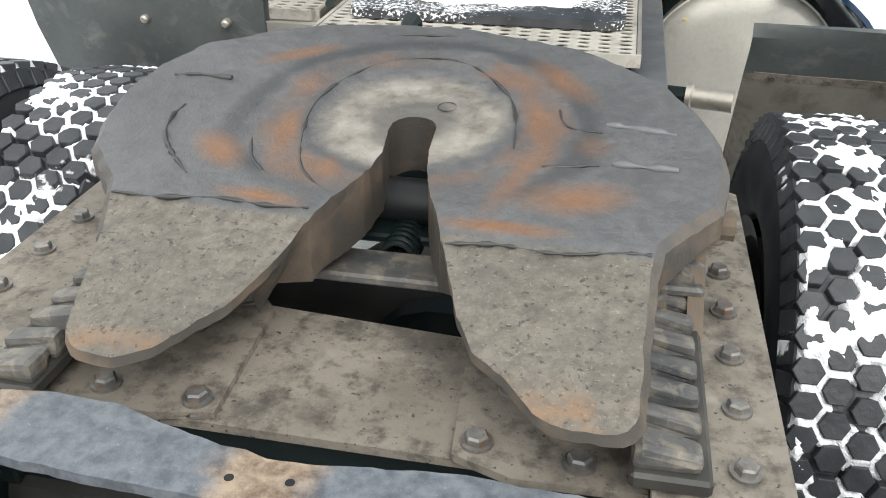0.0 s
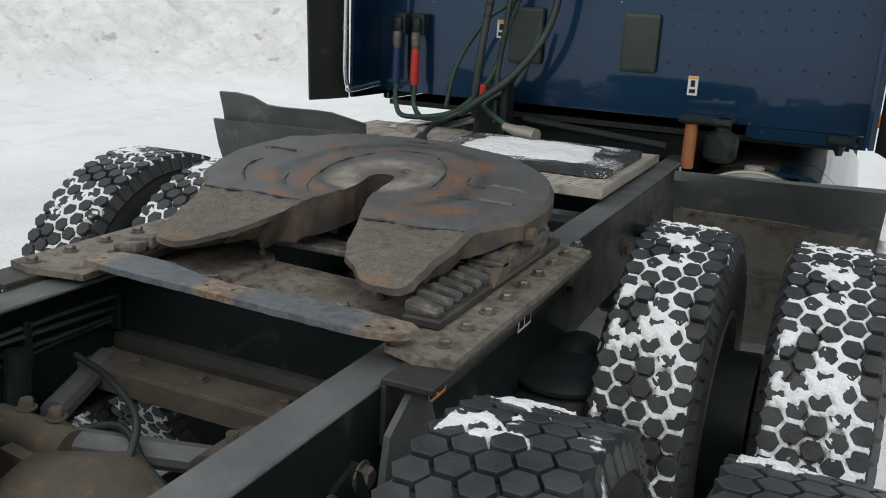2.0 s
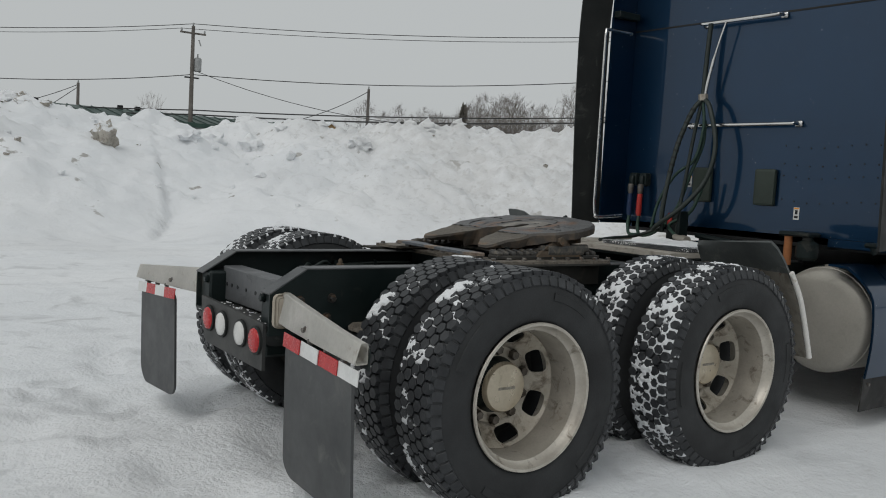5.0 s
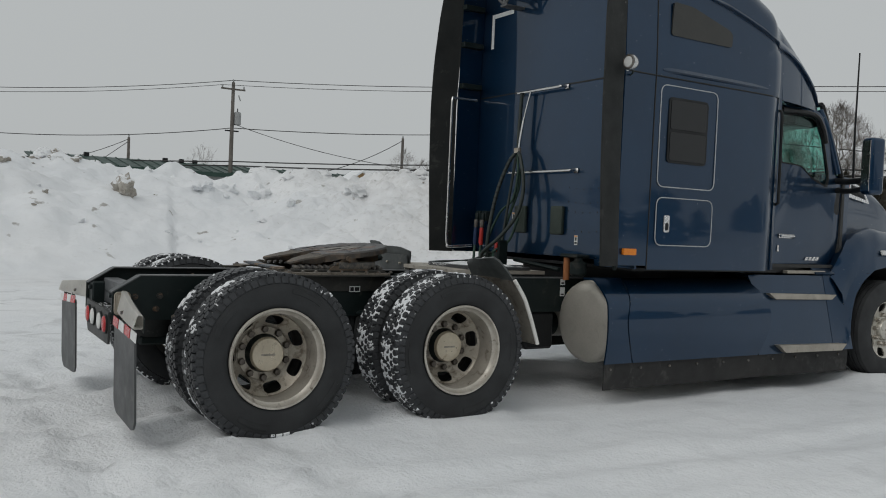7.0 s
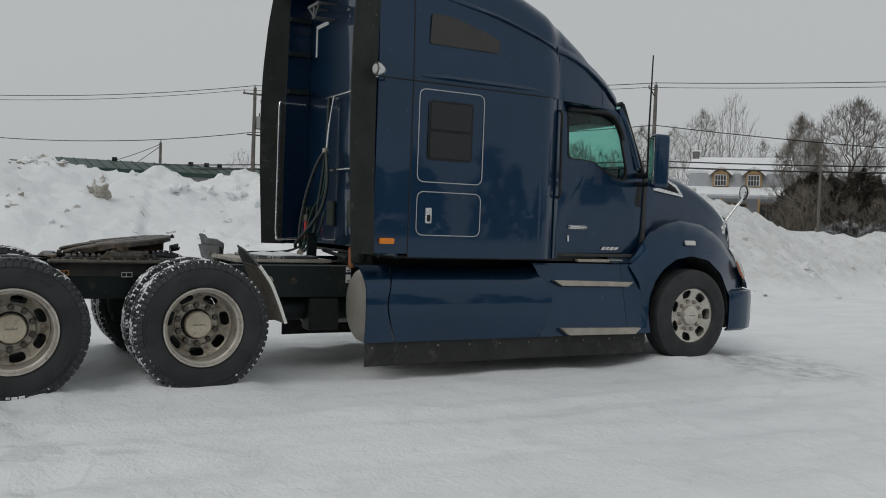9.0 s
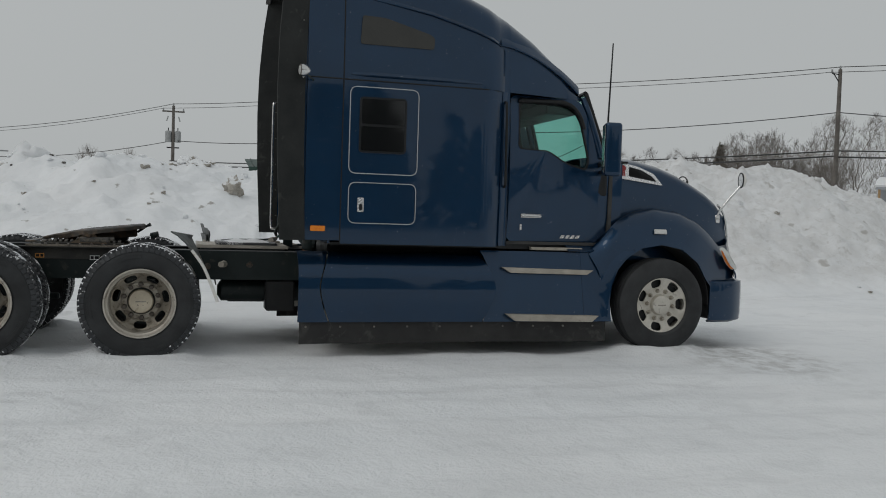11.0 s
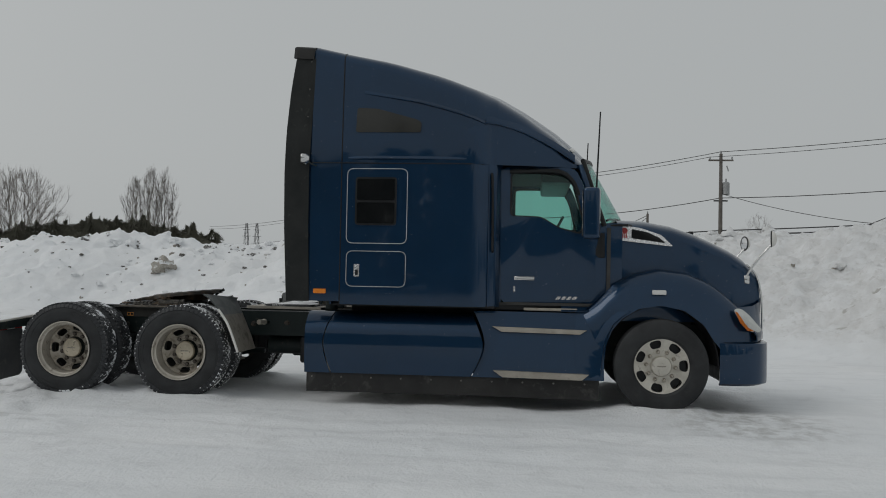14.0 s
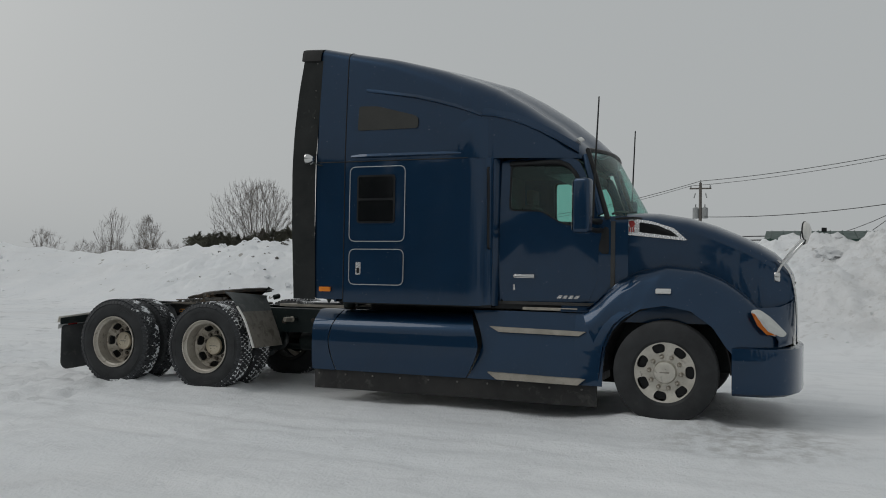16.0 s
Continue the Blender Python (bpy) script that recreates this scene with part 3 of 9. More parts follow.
def add_tube(bm, pts, r, seg=8, caps=True):
    """A round tube along points; r is a number or one for each point."""
    pts = [Vector(p) for p in pts]
    rr = [r] * len(pts) if isinstance(r, (int, float)) else r
    rings, side = [], None
    for i, p in enumerate(pts):
        d = (pts[min(i + 1, len(pts) - 1)] - pts[max(i - 1, 0)]).normalized()
        if side is None:
            side = d.orthogonal().normalized()
        side = (side - d * side.dot(d)).normalized()
        up = d.cross(side)
        rings.append([bm.verts.new(p + rr[i] * (math.cos(a) * side + math.sin(a) * up)) for a in [2 * math.pi * k / seg for k in range(seg)]])
    for a, b in zip(rings, rings[1:]):
        for k in range(seg):
            bm.faces.new((a[k], a[(k + 1) % seg], b[(k + 1) % seg], b[k]))
    if caps:
        bm.faces.new(rings[0][::-1])
        bm.faces.new(rings[-1])
    return bm


def tube(pts, r, seg=8, caps=True):
    return add_tube(bmesh.new(), pts, r, seg, caps)


def curve_points(ctrl, n=8):
    """Catmull-Rom through the control points."""
    c = [Vector(p) for p in ctrl]
    c = [2 * c[0] - c[1]] + c + [2 * c[-1] - c[-2]]
    out = []
    for i in range(1, len(c) - 2):
        for k in range(n):
            t = k / n
            out.append(0.5 * (2 * c[i] + (c[i + 1] - c[i - 1]) * t + (2 * c[i - 1] - 5 * c[i] + 4 * c[i + 1] - c[i + 2]) * t * t + (3 * c[i] - c[i - 1] - 3 * c[i + 1] + c[i + 2]) * t ** 3))
    out.append(c[-2])
    return out


def lathe(profile, seg=48, closed=False):
    """Turns (x, r) about the x axis."""
    rows = [[(x, r * math.cos(2 * math.pi * k / seg), r * math.sin(2 * math.pi * k / seg)) for k in range(seg)] for x, r in profile]
    return grid(rows, closed, True)


def add_hexbolt(bm, p, axis="z", r=0.018, h=0.014, washer=True):
    turn = {"z": Matrix(), "x": Matrix.Rotation(radians(90), 4, "Y"), "y": Matrix.Rotation(radians(-90), 4, "X")}[axis]
    t = bmesh.new()
    if washer:
        add_tube(t, [(0, 0, 0), (0, 0, 0.004)], r * 1.35, 14)
    add_tube(t, [(0, 0, 0.004), (0, 0, h * 0.8), (0, 0, h)], [r, r, r * 0.82], 6)
    return merge(bm, t, Matrix.Translation(p) @ turn @ Matrix.Rotation(random.uniform(0, 1), 4, "Z"))


def interp(x, table):
    return float(np.interp(x, [a for a, _ in table], [b for _, b in table]))


def resample(pts, n):
    p = np.array(pts, float)
    d = np.r_[0, np.cumsum(np.linalg.norm(np.diff(p, axis=0), axis=1))]
    s = np.linspace(0, d[-1], n)
    return [tuple(float(np.interp(v, d, p[:, k])) for k in range(p.shape[1])) for v in s]


def rounded(pts, r, n=4):
    """Rounds the corners of a closed outline in the plane."""
    out = []
    for i, p in enumerate(pts):
        a, b, c = Vector(pts[i - 1]), Vector(p), Vector(pts[(i + 1) % len(pts)])
        q = min(r, 0.45 * (a - b).length, 0.45 * (c - b).length)
        s, e = b + (a - b).normalized() * q, b + (c - b).normalized() * q
        for k in range(n + 1):
            t = k / n
            out.append(tuple((1 - t) ** 2 * s + 2 * t * (1 - t) * b + t * t * e))
    return out


def plate(outline, z0, z1, plane="z", bevel=0.0):
    """An outline given thickness along an axis."""
    bm = bmesh.new()
    put = {"z": lambda a, b, c: (a, b, c), "x": lambda a, b, c: (c, a, b), "y": lambda a, b, c: (a, c, b)}[plane]
    lo, hi = ([bm.verts.new(put(a, b, z)) for a, b in outline] for z in (z0, z1))
    bm.faces.new(lo[::-1])
    bm.faces.new(hi)
    for i in range(len(lo)):
        j = (i + 1) % len(lo)
        bm.faces.new((lo[i], lo[j], hi[j], hi[i]))
    if bevel:
        bmesh.ops.bevel(bm, geom=[e for e in bm.edges if len(e.link_faces) == 2 and e.calc_face_angle(0) > 0.6], offset=bevel, segments=2, affect="EDGES")
    return bm


MIRROR = Matrix.Diagonal((-1, 1, 1, 1))


def mirrored(bm):
    bmesh.ops.transform(bm, matrix=MIRROR, verts=bm.verts)
    bmesh.ops.reverse_faces(bm, faces=bm.faces)
    return bm


# ---- the ground: one snow sheet with ploughed banks ----
CREST = [(-34, -70, 2.6), (-31, -45, 2.5), (-30, -36, 2.7), (-28, -28, 2.0), (-27, -20, 2.4), (-24.5, -11.5, 2.76), (-24.3, -9.2, 2.44), (-23.9, -6.6, 2.34), (-23.5, -4, 2.46), (-20.5, 0.5, 2.66), (-20.5, 5, 2.36), (-19, 8, 2.26), (-15.5, 10.5, 2.42),
         (-13, 13.2, 2.58), (-11.5, 15, 2.74), (-10.8, 17, 2.66), (-10.55, 18.3, 2.30), (-10.3, 19.5, 1.76), (-9.7, 22.5, 1.2), (-9, 25, 1.36), (-5, 33, 1.36), (5, 42, 1.2), (28, 52, 1.3), (60, 58, 1.3)]


def bank(x, y):
    """Height of the ploughed banks, and the share of the full height."""
    best, high, side, wide = 1e9, 0.0, 1.0, 7.0
    for (ax, ay, ah), (bx, by, bh) in zip(CREST, CREST[1:]):
        dx, dy = bx - ax, by - ay
        t = min(1.0, max(0.0, ((x - ax) * dx + (y - ay) * dy) / (dx * dx + dy * dy)))
        d = math.hypot(x - ax - t * dx, y - ay - t * dy)
        if d < best:
            best, high = d, ah + t * (bh - ah)
            side = dx * (y - ay) - dy * (x - ax)
    wide = interp(y, [(4.0, 3.6), (9.0, 2.6)]) * high if side < 0 else 3.2 * high
    s = max(0.0, 1 - best / wide)
    if side > 0:
        s = max(s, 0.55 * max(0.0, 1 - best / 60))
    return high * (s * s * (3 - 2 * s)) ** 0.85, s


TRACKS = [(1.9, 0.25, 0.04), (2.9, 0.3, 0.03), (-2.1, 0.25, 0.04), (0.95, 0.4, 0.05), (-0.95, 0.4, 0.05), (4.4, 0.3, 0.025), (5.3, 0.25, 0.02)]


def ground_height(x, y):
    b, s = bank(x, y)
    lump = noise.fractal(Vector((x * 0.55, y * 0.55, 3.1)), 1.1, 2.1, 5)
    crag = noise.fractal(Vector((x * 1.7, y * 1.7, 9.7)), 0.7, 2.0, 3)
    clods = abs(noise.noise(Vector((x * 2.6, y * 2.6, 1.3)))) + 0.6 * abs(noise.noise(Vector((x * 5.5, y * 5.5, 4.3)))) + 0.4 * abs(noise.noise(Vector((x * 9.0, y * 9.0, 7.3))))
    clods += 2.6 * abs(noise.noise(Vector((x * 0.85, y * 0.85, 5.7)))) * min(1.0, max(0.0, (9.0 - y) / 3.0))
    rough = 0.085 + 0.17 * min(1.0, max(0.0, (y - 5.5) / 4.0))
    z = b * (1 + 0.10 * lump) + min(1.0, 3 * s) * (0.20 * lump + 0.16 * max(0.0, crag - 0.1) - 0.10 * max(0.0, -crag - 0.35) + rough * clods)
    near = max(0.0, 1 - 4 * s)
    z += near * (0.024 * lump + 0.020 * crag)
    if near > 0 and y < 0.8 and x > -3:
        tread = noise.noise(Vector((x * 3.4, y * 3.4, 6.1)))
        step = noise.noise(Vector((x * 6.5, y * 6.5, 2.1)))
        z += near * (0.11 * max(0.0, step - 0.15) - 0.22 * max(0.0, tread - 0.10)) * min(1.0, 0.8 - y)
    if near > 0:
        bend = 0.5 * math.sin(0.11 * y + 0.6) + 0.05 * y
        for x0, w, d in TRACKS:
            off = x - x0 - (bend if abs(x0) > 1.5 else 0)
            if abs(off) < 2 * w and (abs(x0) > 1.5 or y < -0.5):
                rut = math.exp(-(off / (0.6 * w)) ** 2)
                z -= near * d * rut * (0.8 + 0.4 * crag)
                z += near * 0.5 * d * math.exp(-((abs(off) - w) / (0.3 * w)) ** 2)
    for tx, ty in ((0.73, 0), (1.095, 0), (0.73, 1.32), (1.095, 1.32), (1.0, 6.49), (-0.73, 0), (-1.095, 0), (-0.73, 1.32), (-1.095, 1.32), (-1.0, 6.49)):
        e = ((x - tx) / 0.20) ** 2 + ((y - ty) / 0.32) ** 2
        if e < 6:
            z += 0.035 * math.exp(-(e - 1.6) ** 2)
        z += (0.065 if ty > 6 else 0.028) * math.exp(-0.16 * e) if e < 40 else 0.0
    return z


def axis_steps(lo, a, b, hi, fine, coarse):
    out = list(np.arange(a, b, fine)) + [b]
    step, v = fine, b
    while v < hi:
        step = min(coarse, step * 1.12)
        v += step
        out.append(v)
    step, v, low = fine, a, []
    while v > lo:
        step = min(coarse, step * 1.12)
        v -= step
        low.append(v)
    return low[::-1] + out


GX = [-4000, -900, -250, -110] + axis_steps(-60, -24, 9, 40, 0.10, 2.0) + [90, 250, 900, 4000]
GY = [-4000, -900, -250, -120] + axis_steps(-75, -16, 19, 62, 0.10, 2.0) + [110, 250, 900, 4000]
gverts = [(x, y, ground_height(x, y) if abs(x) < 120 and abs(y) < 130 else 0.0) for x in GX for y in GY]
ny = len(GY)
gfaces = [(i * ny + j, (i + 1) * ny + j, (i + 1) * ny + j + 1, i * ny + j + 1) for i in range(len(GX) - 1) for j in range(ny - 1)]
gme = bpy.data.meshes.new("ground")
gme.from_pydata(gverts, [], gfaces)
gme.materials.append(M_SNOW)
for gp in gme.polygons:
    gp.use_smooth = True
ground = tagged(new("ground", gme), "packed and rutted snow with ploughed snow banks", "snow ground", kind="structure")


# ---- the truck ----
truck = thing("semi_truck", "dark blue sleeper semi truck parked on packed snow", "truck")

# frame rails
RAIL_TOP, RAIL_LOW = 0.955, 0.67
for s in (1, -1):
    side_outline = [(-0.80, RAIL_LOW), (6.9, RAIL_LOW), (6.9, RAIL_TOP - 0.006), (-0.63, RAIL_TOP - 0.006), (-0.80, 0.845)]
    bm = plate(side_outline, 0.422, 0.432, "x")
    add_box(bm, (0.345, -0.80, RAIL_LOW), (0.422, 6.9, RAIL_LOW + 0.009))
    if s < 0:
        mirrored(bm)
    rail = part("frame_rail", bm, M_FRAME, truck, "black painted steel frame rail")
    bm = box((0.345, -0.63, RAIL_TOP - 0.006), (0.432, 6.9, RAIL_TOP + 0.003), 0.003)
    slope = Matrix.Translation((0, -0.63, RAIL_TOP - 0.006)) @ Matrix.Rotation(math.atan2(0.104, 0.17), 4, "X")
    add_box(bm, (0.345, -0.200, 0.0), (0.432, 0, 0.008), 0.002, slope)
    if s < 0:
        mirrored(bm)
    part("top_flange", bm, M_FLANGE, rail, "scuffed grey top flange")
    for y, z, r in ((-0.10, 0.79, 0.024), (-0.508, 0.824, 0.016), (-0.53, 0.74, 0.016), (-0.66, 0.82, 0.015), (0.25, 0.83, 0.024), (0.36, 0.76, 0.024), (1.25, 0.85, 0.024), (1.9, 0.8, 0.024), (2.3, 0.82, 0.024)):
        bm = add_hexbolt(bmesh.new(), (0.432, y, z), "x", r, 0.022)
        if s < 0:
            mirrored(bm)
        part("bolt", bm, M_RAIL_BOLT, rail)

# crossmembers
bm = box((-0.34, -0.70, 0.72), (0.34, -0.60, 0.885), 0.006)
closing = part("rear_crossmember", bm, M_CROSS, truck, "worn channel crossmember with bolt holes, coloured pale as if top-lit")
for x in (-0.28, -0.22, -0.15, -0.05, 0.06, 0.12, 0.20, 0.27):
    part("hole", tube([(x, -0.7005, 0.80), (x, -0.703, 0.80)], 0.009, 10), M_TRIM, closing)
for s in (1, -1):
    bm = box((0.30, -0.78, 0.70), (0.42, -0.60, 0.86), 0.01)
    add_hexbolt(bm, (0.33, -0.78, 0.82), "y", 0.016, -0.02)
    if s < 0:
        mirrored(bm)
    part("corner_gusset", bm, M_FRAME, truck)
part("front_crossmember", box((-0.34, 1.62, 0.72), (0.34, 1.70, 0.93), 0.006), M_FRAME, truck)
part("mid_crossmember", tube([(-0.42, 0.62, 0.80), (0.42, 0.62, 0.80)], 0.085, 18), M_SOOTY, truck)
part("rear_web", box((-0.42, 0.470, 0.80), (0.42, 0.485, 0.9435)), M_FRAME, truck)
bm = box((-0.42, 0.36, 0.742), (0.42, 0.468, 0.754), 0.003)
add_box(bm, (-0.42, 0.352, 0.70), (0.42, 0.3595, 0.752), 0.002)
for x in (-0.30, -0.12, 0.10, 0.28):
    add_hexbolt(bm, (x, 0.41, 0.754), "z", 0.014, 0.014)
part("cross_beam", bm, M_GRIME, truck, "flat dusty cross beam")
part("lower_crossmember", box((-0.42, 0.45, 0.70), (0.42, 0.53, 0.80), 0.03, None, 2), M_SOOTY, truck)
part("cab_crossmember", box((-0.34, 2.75, 0.70), (0.34, 2.83, 0.93), 0.006), M_FRAME, truck)
part("engine_cradle", box((-0.34, 4.6, 0.45), (0.34, 7.45, 0.93), 0.03), M_FRAME, truck)

# axles, airbags and suspension inside the frame
for y in (0.0, 1.32):
    bm = tube([(x, y, 0.515) for x in (-0.92, -0.40, -0.24)] + [(-0.12, y, 0.515), (0.0, y, 0.515), (0.12, y, 0.515)] + [(x, y, 0.515) for x in (0.24, 0.40, 0.92)], [0.075, 0.08, 0.12, 0.20, 0.23, 0.20, 0.12, 0.08, 0.075], 20)
    axle = part("axle", bm, M_SOOTY, truck, "black drive axle housing", 50)
    part("differential", tube([(0.03, y - 0.25, 0.52), (0.03, y - 0.20, 0.52), (0.03, y + 0.3, 0.54), (0.03, y + 0.36, 0.54)], [0.12, 0.17, 0.13, 0.07], 20), M_FRAME, axle, "", 50)
    for s in (1, -1):
        bm = tube([(s * 0.52, y - 0.32, 0.44), (s * 0.52, y - 0.32, 0.48), (s * 0.52, y - 0.32, 0.56), (s * 0.52, y - 0.32, 0.66), (s * 0.52, y - 0.32, 0.69)], [0.11, 0.13, 0.14, 0.13, 0.10], 20)
        bag = part("air_spring", bm, M_RUBBER, truck, "black rubber air spring", 50)
        part("top_plate", tube([(s * 0.52, y - 0.32, 0.69), (s * 0.52, y - 0.32, 0.70), (s * 0.52, y - 0.32, 0.712)], [0.13, 0.13, 0.115], 24), M_DUSTY if y == 0 else M_FRAME, bag, "brown dusty top plate" if y == 0 else "", 40)
        part("trailing_arm", box((s * 0.47 - 0.04, y - 0.42, 0.38), (s * 0.47 + 0.04, y + 0.45, 0.45), 0.015), M_FRAME, truck)
        part("shock_absorber", tube([(s * 0.36, y + 0.12, 0.45), (s * 0.36, y + 0.13, 0.68), (s * 0.36, y + 0.14, 0.69), (s * 0.36, y + 0.16, 0.86)], [0.035, 0.035, 0.026, 0.026], 14), M_FRAME, truck)
        part("brake_chamber", tube([(s * 0.48, y - 0.16, 0.62), (s * 0.48, y - 0.12, 0.62), (s * 0.48, y - 0.02, 0.62), (s * 0.48, y + 0.03, 0.62)], [0.06, 0.085, 0.085, 0.06], 18), M_FRAME, truck, "", 50)
# height valve post and fittings between the rails
post = part("air_tank_post", tube([(-0.22, -0.11, 0.55), (-0.22, -0.11, 0.85), (-0.22, -0.11, 0.862)], [0.05, 0.065, 0.03], 16), M_FRAME, truck, "", 40)
part("post_cap", tube([(-0.22, -0.11, 0.852), (-0.22, -0.11, 0.868), (-0.22, -0.11, 0.875)], [0.09, 0.09, 0.05], 18), M_FRAME, post, "", 40)
bm = tube([(-0.22, -0.11, 0.872), (-0.22, -0.11, 0.886)], [0.042, 0.038], 14)
add_tube(bm, [(-0.22, -0.11, 0.886), (-0.22, -0.11, 0.902)], 0.020, 6)
add_tube(bm, [(-0.22, -0.11, 0.902), (-0.22, -0.11, 0.914), (-0.22, -0.11, 0.926)], [0.010, 0.012, 0.007], 8)
part("rusted_fitting", bm, M_RUSTY, post, "rusty threaded stud", 40)
# torque rod yoke, rods and hoses over the rear axle
bm = plate([(-0.36, 0.56), (-0.10, 0.56), (-0.13, 0.64), (-0.19, 0.72), (-0.27, 0.73), (-0.33, 0.66)], 0.03, 0.17, "y", 0.02)
add_tube(bm, [(-0.36, 0.10, 0.725), (-0.16, 0.10, 0.72)], 0.042, 14)
add_hexbolt(bm, (-0.30, 0.12, 0.765), "z", 0.015, 0.022)
add_hexbolt(bm, (-0.22, 0.12, 0.765), "z", 0.015, 0.022)
yoke = part("torque_rod_yoke", bm, M_GRIME, truck, "brown grimy torque rod yoke", 40)
for pts, r in (([(-0.18, 0.12, 0.725), (0.10, 0.24, 0.70)], 0.030), ([(-0.30, 0.18, 0.73), (-0.40, 0.42, 0.74)], 0.028)):
    part("torque_rod", tube(pts, r, 12), M_FLANGE, yoke, "grey torque rod")
bm = tube([(0.10, 0.17, 0.70), (0.10, 0.31, 0.70)], 0.05, 14)
add_hexbolt(bm, (0.10, 0.24, 0.745), "z", 0.014, 0.022)
part("rod_end", bm, M_GRIME, yoke, "grimy rod end", 40)
part("axle_grime", tube([(-0.26, -0.02, 0.60), (-0.16, 0.02, 0.635), (0.0, 0.02, 0.66), (0.14, 0.02, 0.635)], [0.05, 0.11, 0.13, 0.08], 16), M_GRIME, yoke, "dusty axle casing top", 60)
# air lines clipped along the rail
for k in range(5):
    z0 = 0.875 - 0.016 * k
    pts = [(-0.405 + 0.012 * math.sin(4 * q + k), q, z0 + 0.012 * math.sin(5 * q + 1.3 * k)) for q in np.linspace(-0.25, 0.62, 14)]
    part("air_line", tube(pts, 0.0065, 6), M_HOSE, truck, "", 60)
for q in (-0.05, 0.2, 0.45):
    part("line_clip", box((-0.42, q, 0.80), (-0.385, q + 0.018, 0.90), 0.004), M_FRAME, truck)
for ctrl in ([(-0.40, 0.10, 0.87), (-0.37, 0.04, 0.84), (-0.36, 0.02, 0.76), (-0.30, 0.07, 0.70), (-0.12, 0.16, 0.76), (0.02, 0.10, 0.74), (0.16, 0.04, 0.72)],
             [(-0.36, 0.30, 0.80), (-0.20, 0.24, 0.80), (-0.02, 0.12, 0.79), (0.02, -0.05, 0.70), (-0.04, -0.25, 0.66)],
             [(-0.40, -0.05, 0.86), (-0.33, -0.15, 0.90), (-0.27, -0.28, 0.84), (-0.24, -0.36, 0.74)],
             [(-0.40, -0.15, 0.84), (-0.32, -0.25, 0.89), (-0.22, -0.33, 0.82), (-0.2, -0.38, 0.72)],
             [(0.30, 0.5, 0.62), (0.18, 0.32, 0.52), (0.05, 0.20, 0.46), (-0.2, 0.1, 0.46)]):
    part("air_line", tube(curve_points(ctrl, 8), 0.0075, 8), M_HOSE, truck, "", 60)
# outrigger bracket and bolts on the rail beside the wheel
bm = plate([(0.02, 0.70), (0.20, 0.70), (0.16, 0.83), (0.12, 0.86), (0.05, 0.84)], 0.432, 0.442, "x", 0.003)
add_grid(bm, [[(0.442, 0.11, 0.70), (0.52, 0.11, 0.70)], [(0.442, 0.11, 0.85), (0.455, 0.11, 0.85)]])
part("spring_bracket", bm, M_FRAME, truck, "black bolted rail bracket")
for y, z in ((0.03, 0.82), (0.13, 0.83), (0.15, 0.75)):
    part("bolt", add_hexbolt(bmesh.new(), (0.442, y, z), "x", 0.02, 0.02), M_BOLT, truck)
bm = plate([(0.10, 0.50), (0.34, 0.50), (0.36, 0.78), (0.30, 0.90), (0.22, 0.945), (0.15, 0.90), (0.11, 0.75)], 0.47, 0.482, "x", 0.004)
for v in bm.verts:
    v.co.x += 0.10 * max(0.0, 0.80 - v.co.z)
part("spring_hanger", bm, M_FLANGE, truck, "scuffed grey spring hanger plate")
part("bolt_washer", tube([(0.432, -0.09, 0.83), (0.438, -0.09, 0.83)], 0.033, 16), M_DUSTY, truck)
part("bolt", add_hexbolt(bmesh.new(), (0.438, -0.09, 0.83), "x", 0.014, 0.03), M_BOLT, truck)
part("air_valve", box((-0.26, -0.42, 0.68), (-0.16, -0.34, 0.75), 0.012), M_BOLT, truck)
part("valve_lever", tube([(-0.20, -0.42, 0.74), (0.05, -0.50, 0.79)], 0.012, 8), M_STEP, truck)

# rear light panel
out = [(-0.31, 0.745), (-0.31, 0.62), (-0.24, 0.53), (0.33, 0.52), (0.41, 0.52), (0.41, 0.72)]
panel = part("light_panel", plate(out, -0.815, -0.80, "y", 0.003), M_PANEL, truck, "black steel tail light panel")
part("panel_shelf", box((-0.31, -0.80, 0.695), (0.40, -0.66, 0.71), 0.003), M_PANEL, panel)
for x, mt, lab in ((-0.19, M_RED, "round red tail lamp"), (-0.03, M_LENS_WHITE, "round white reversing lamp"), (0.19, M_LENS_WHITE, "round white reversing lamp"), (0.35, M_RED, "round red tail lamp")):
    z = 0.648 - 0.02 * x
    rim = part("lamp_grommet", tube([(x, -0.815, z), (x, -0.826, z), (x, -0.827, z)], [0.062, 0.062, 0.054], 28), M_RUBBER, panel, "", 40)
    part("lamp_lens", tube([(x, -0.826, z), (x, -0.834, z), (x, -0.838, z)], [0.053, 0.050, 0.030], 28), mt, panel, lab, 60)
bm = bmesh.new()
random.seed(4)
for _ in range(70):
    x, y = random.uniform(-0.29, 0.38), random.uniform(-0.79, -0.70)
    add_box(bm, (x, y, 0.71), (x + random.uniform(0.004, 0.014), y + random.uniform(0.004, 0.010), 0.71 + random.uniform(0.002, 0.006)), 0.001)
tagged(part("snow_crumbs", bm, M_SNOW_FRESH, panel, "loose snow crumbs"), kind="stuff")

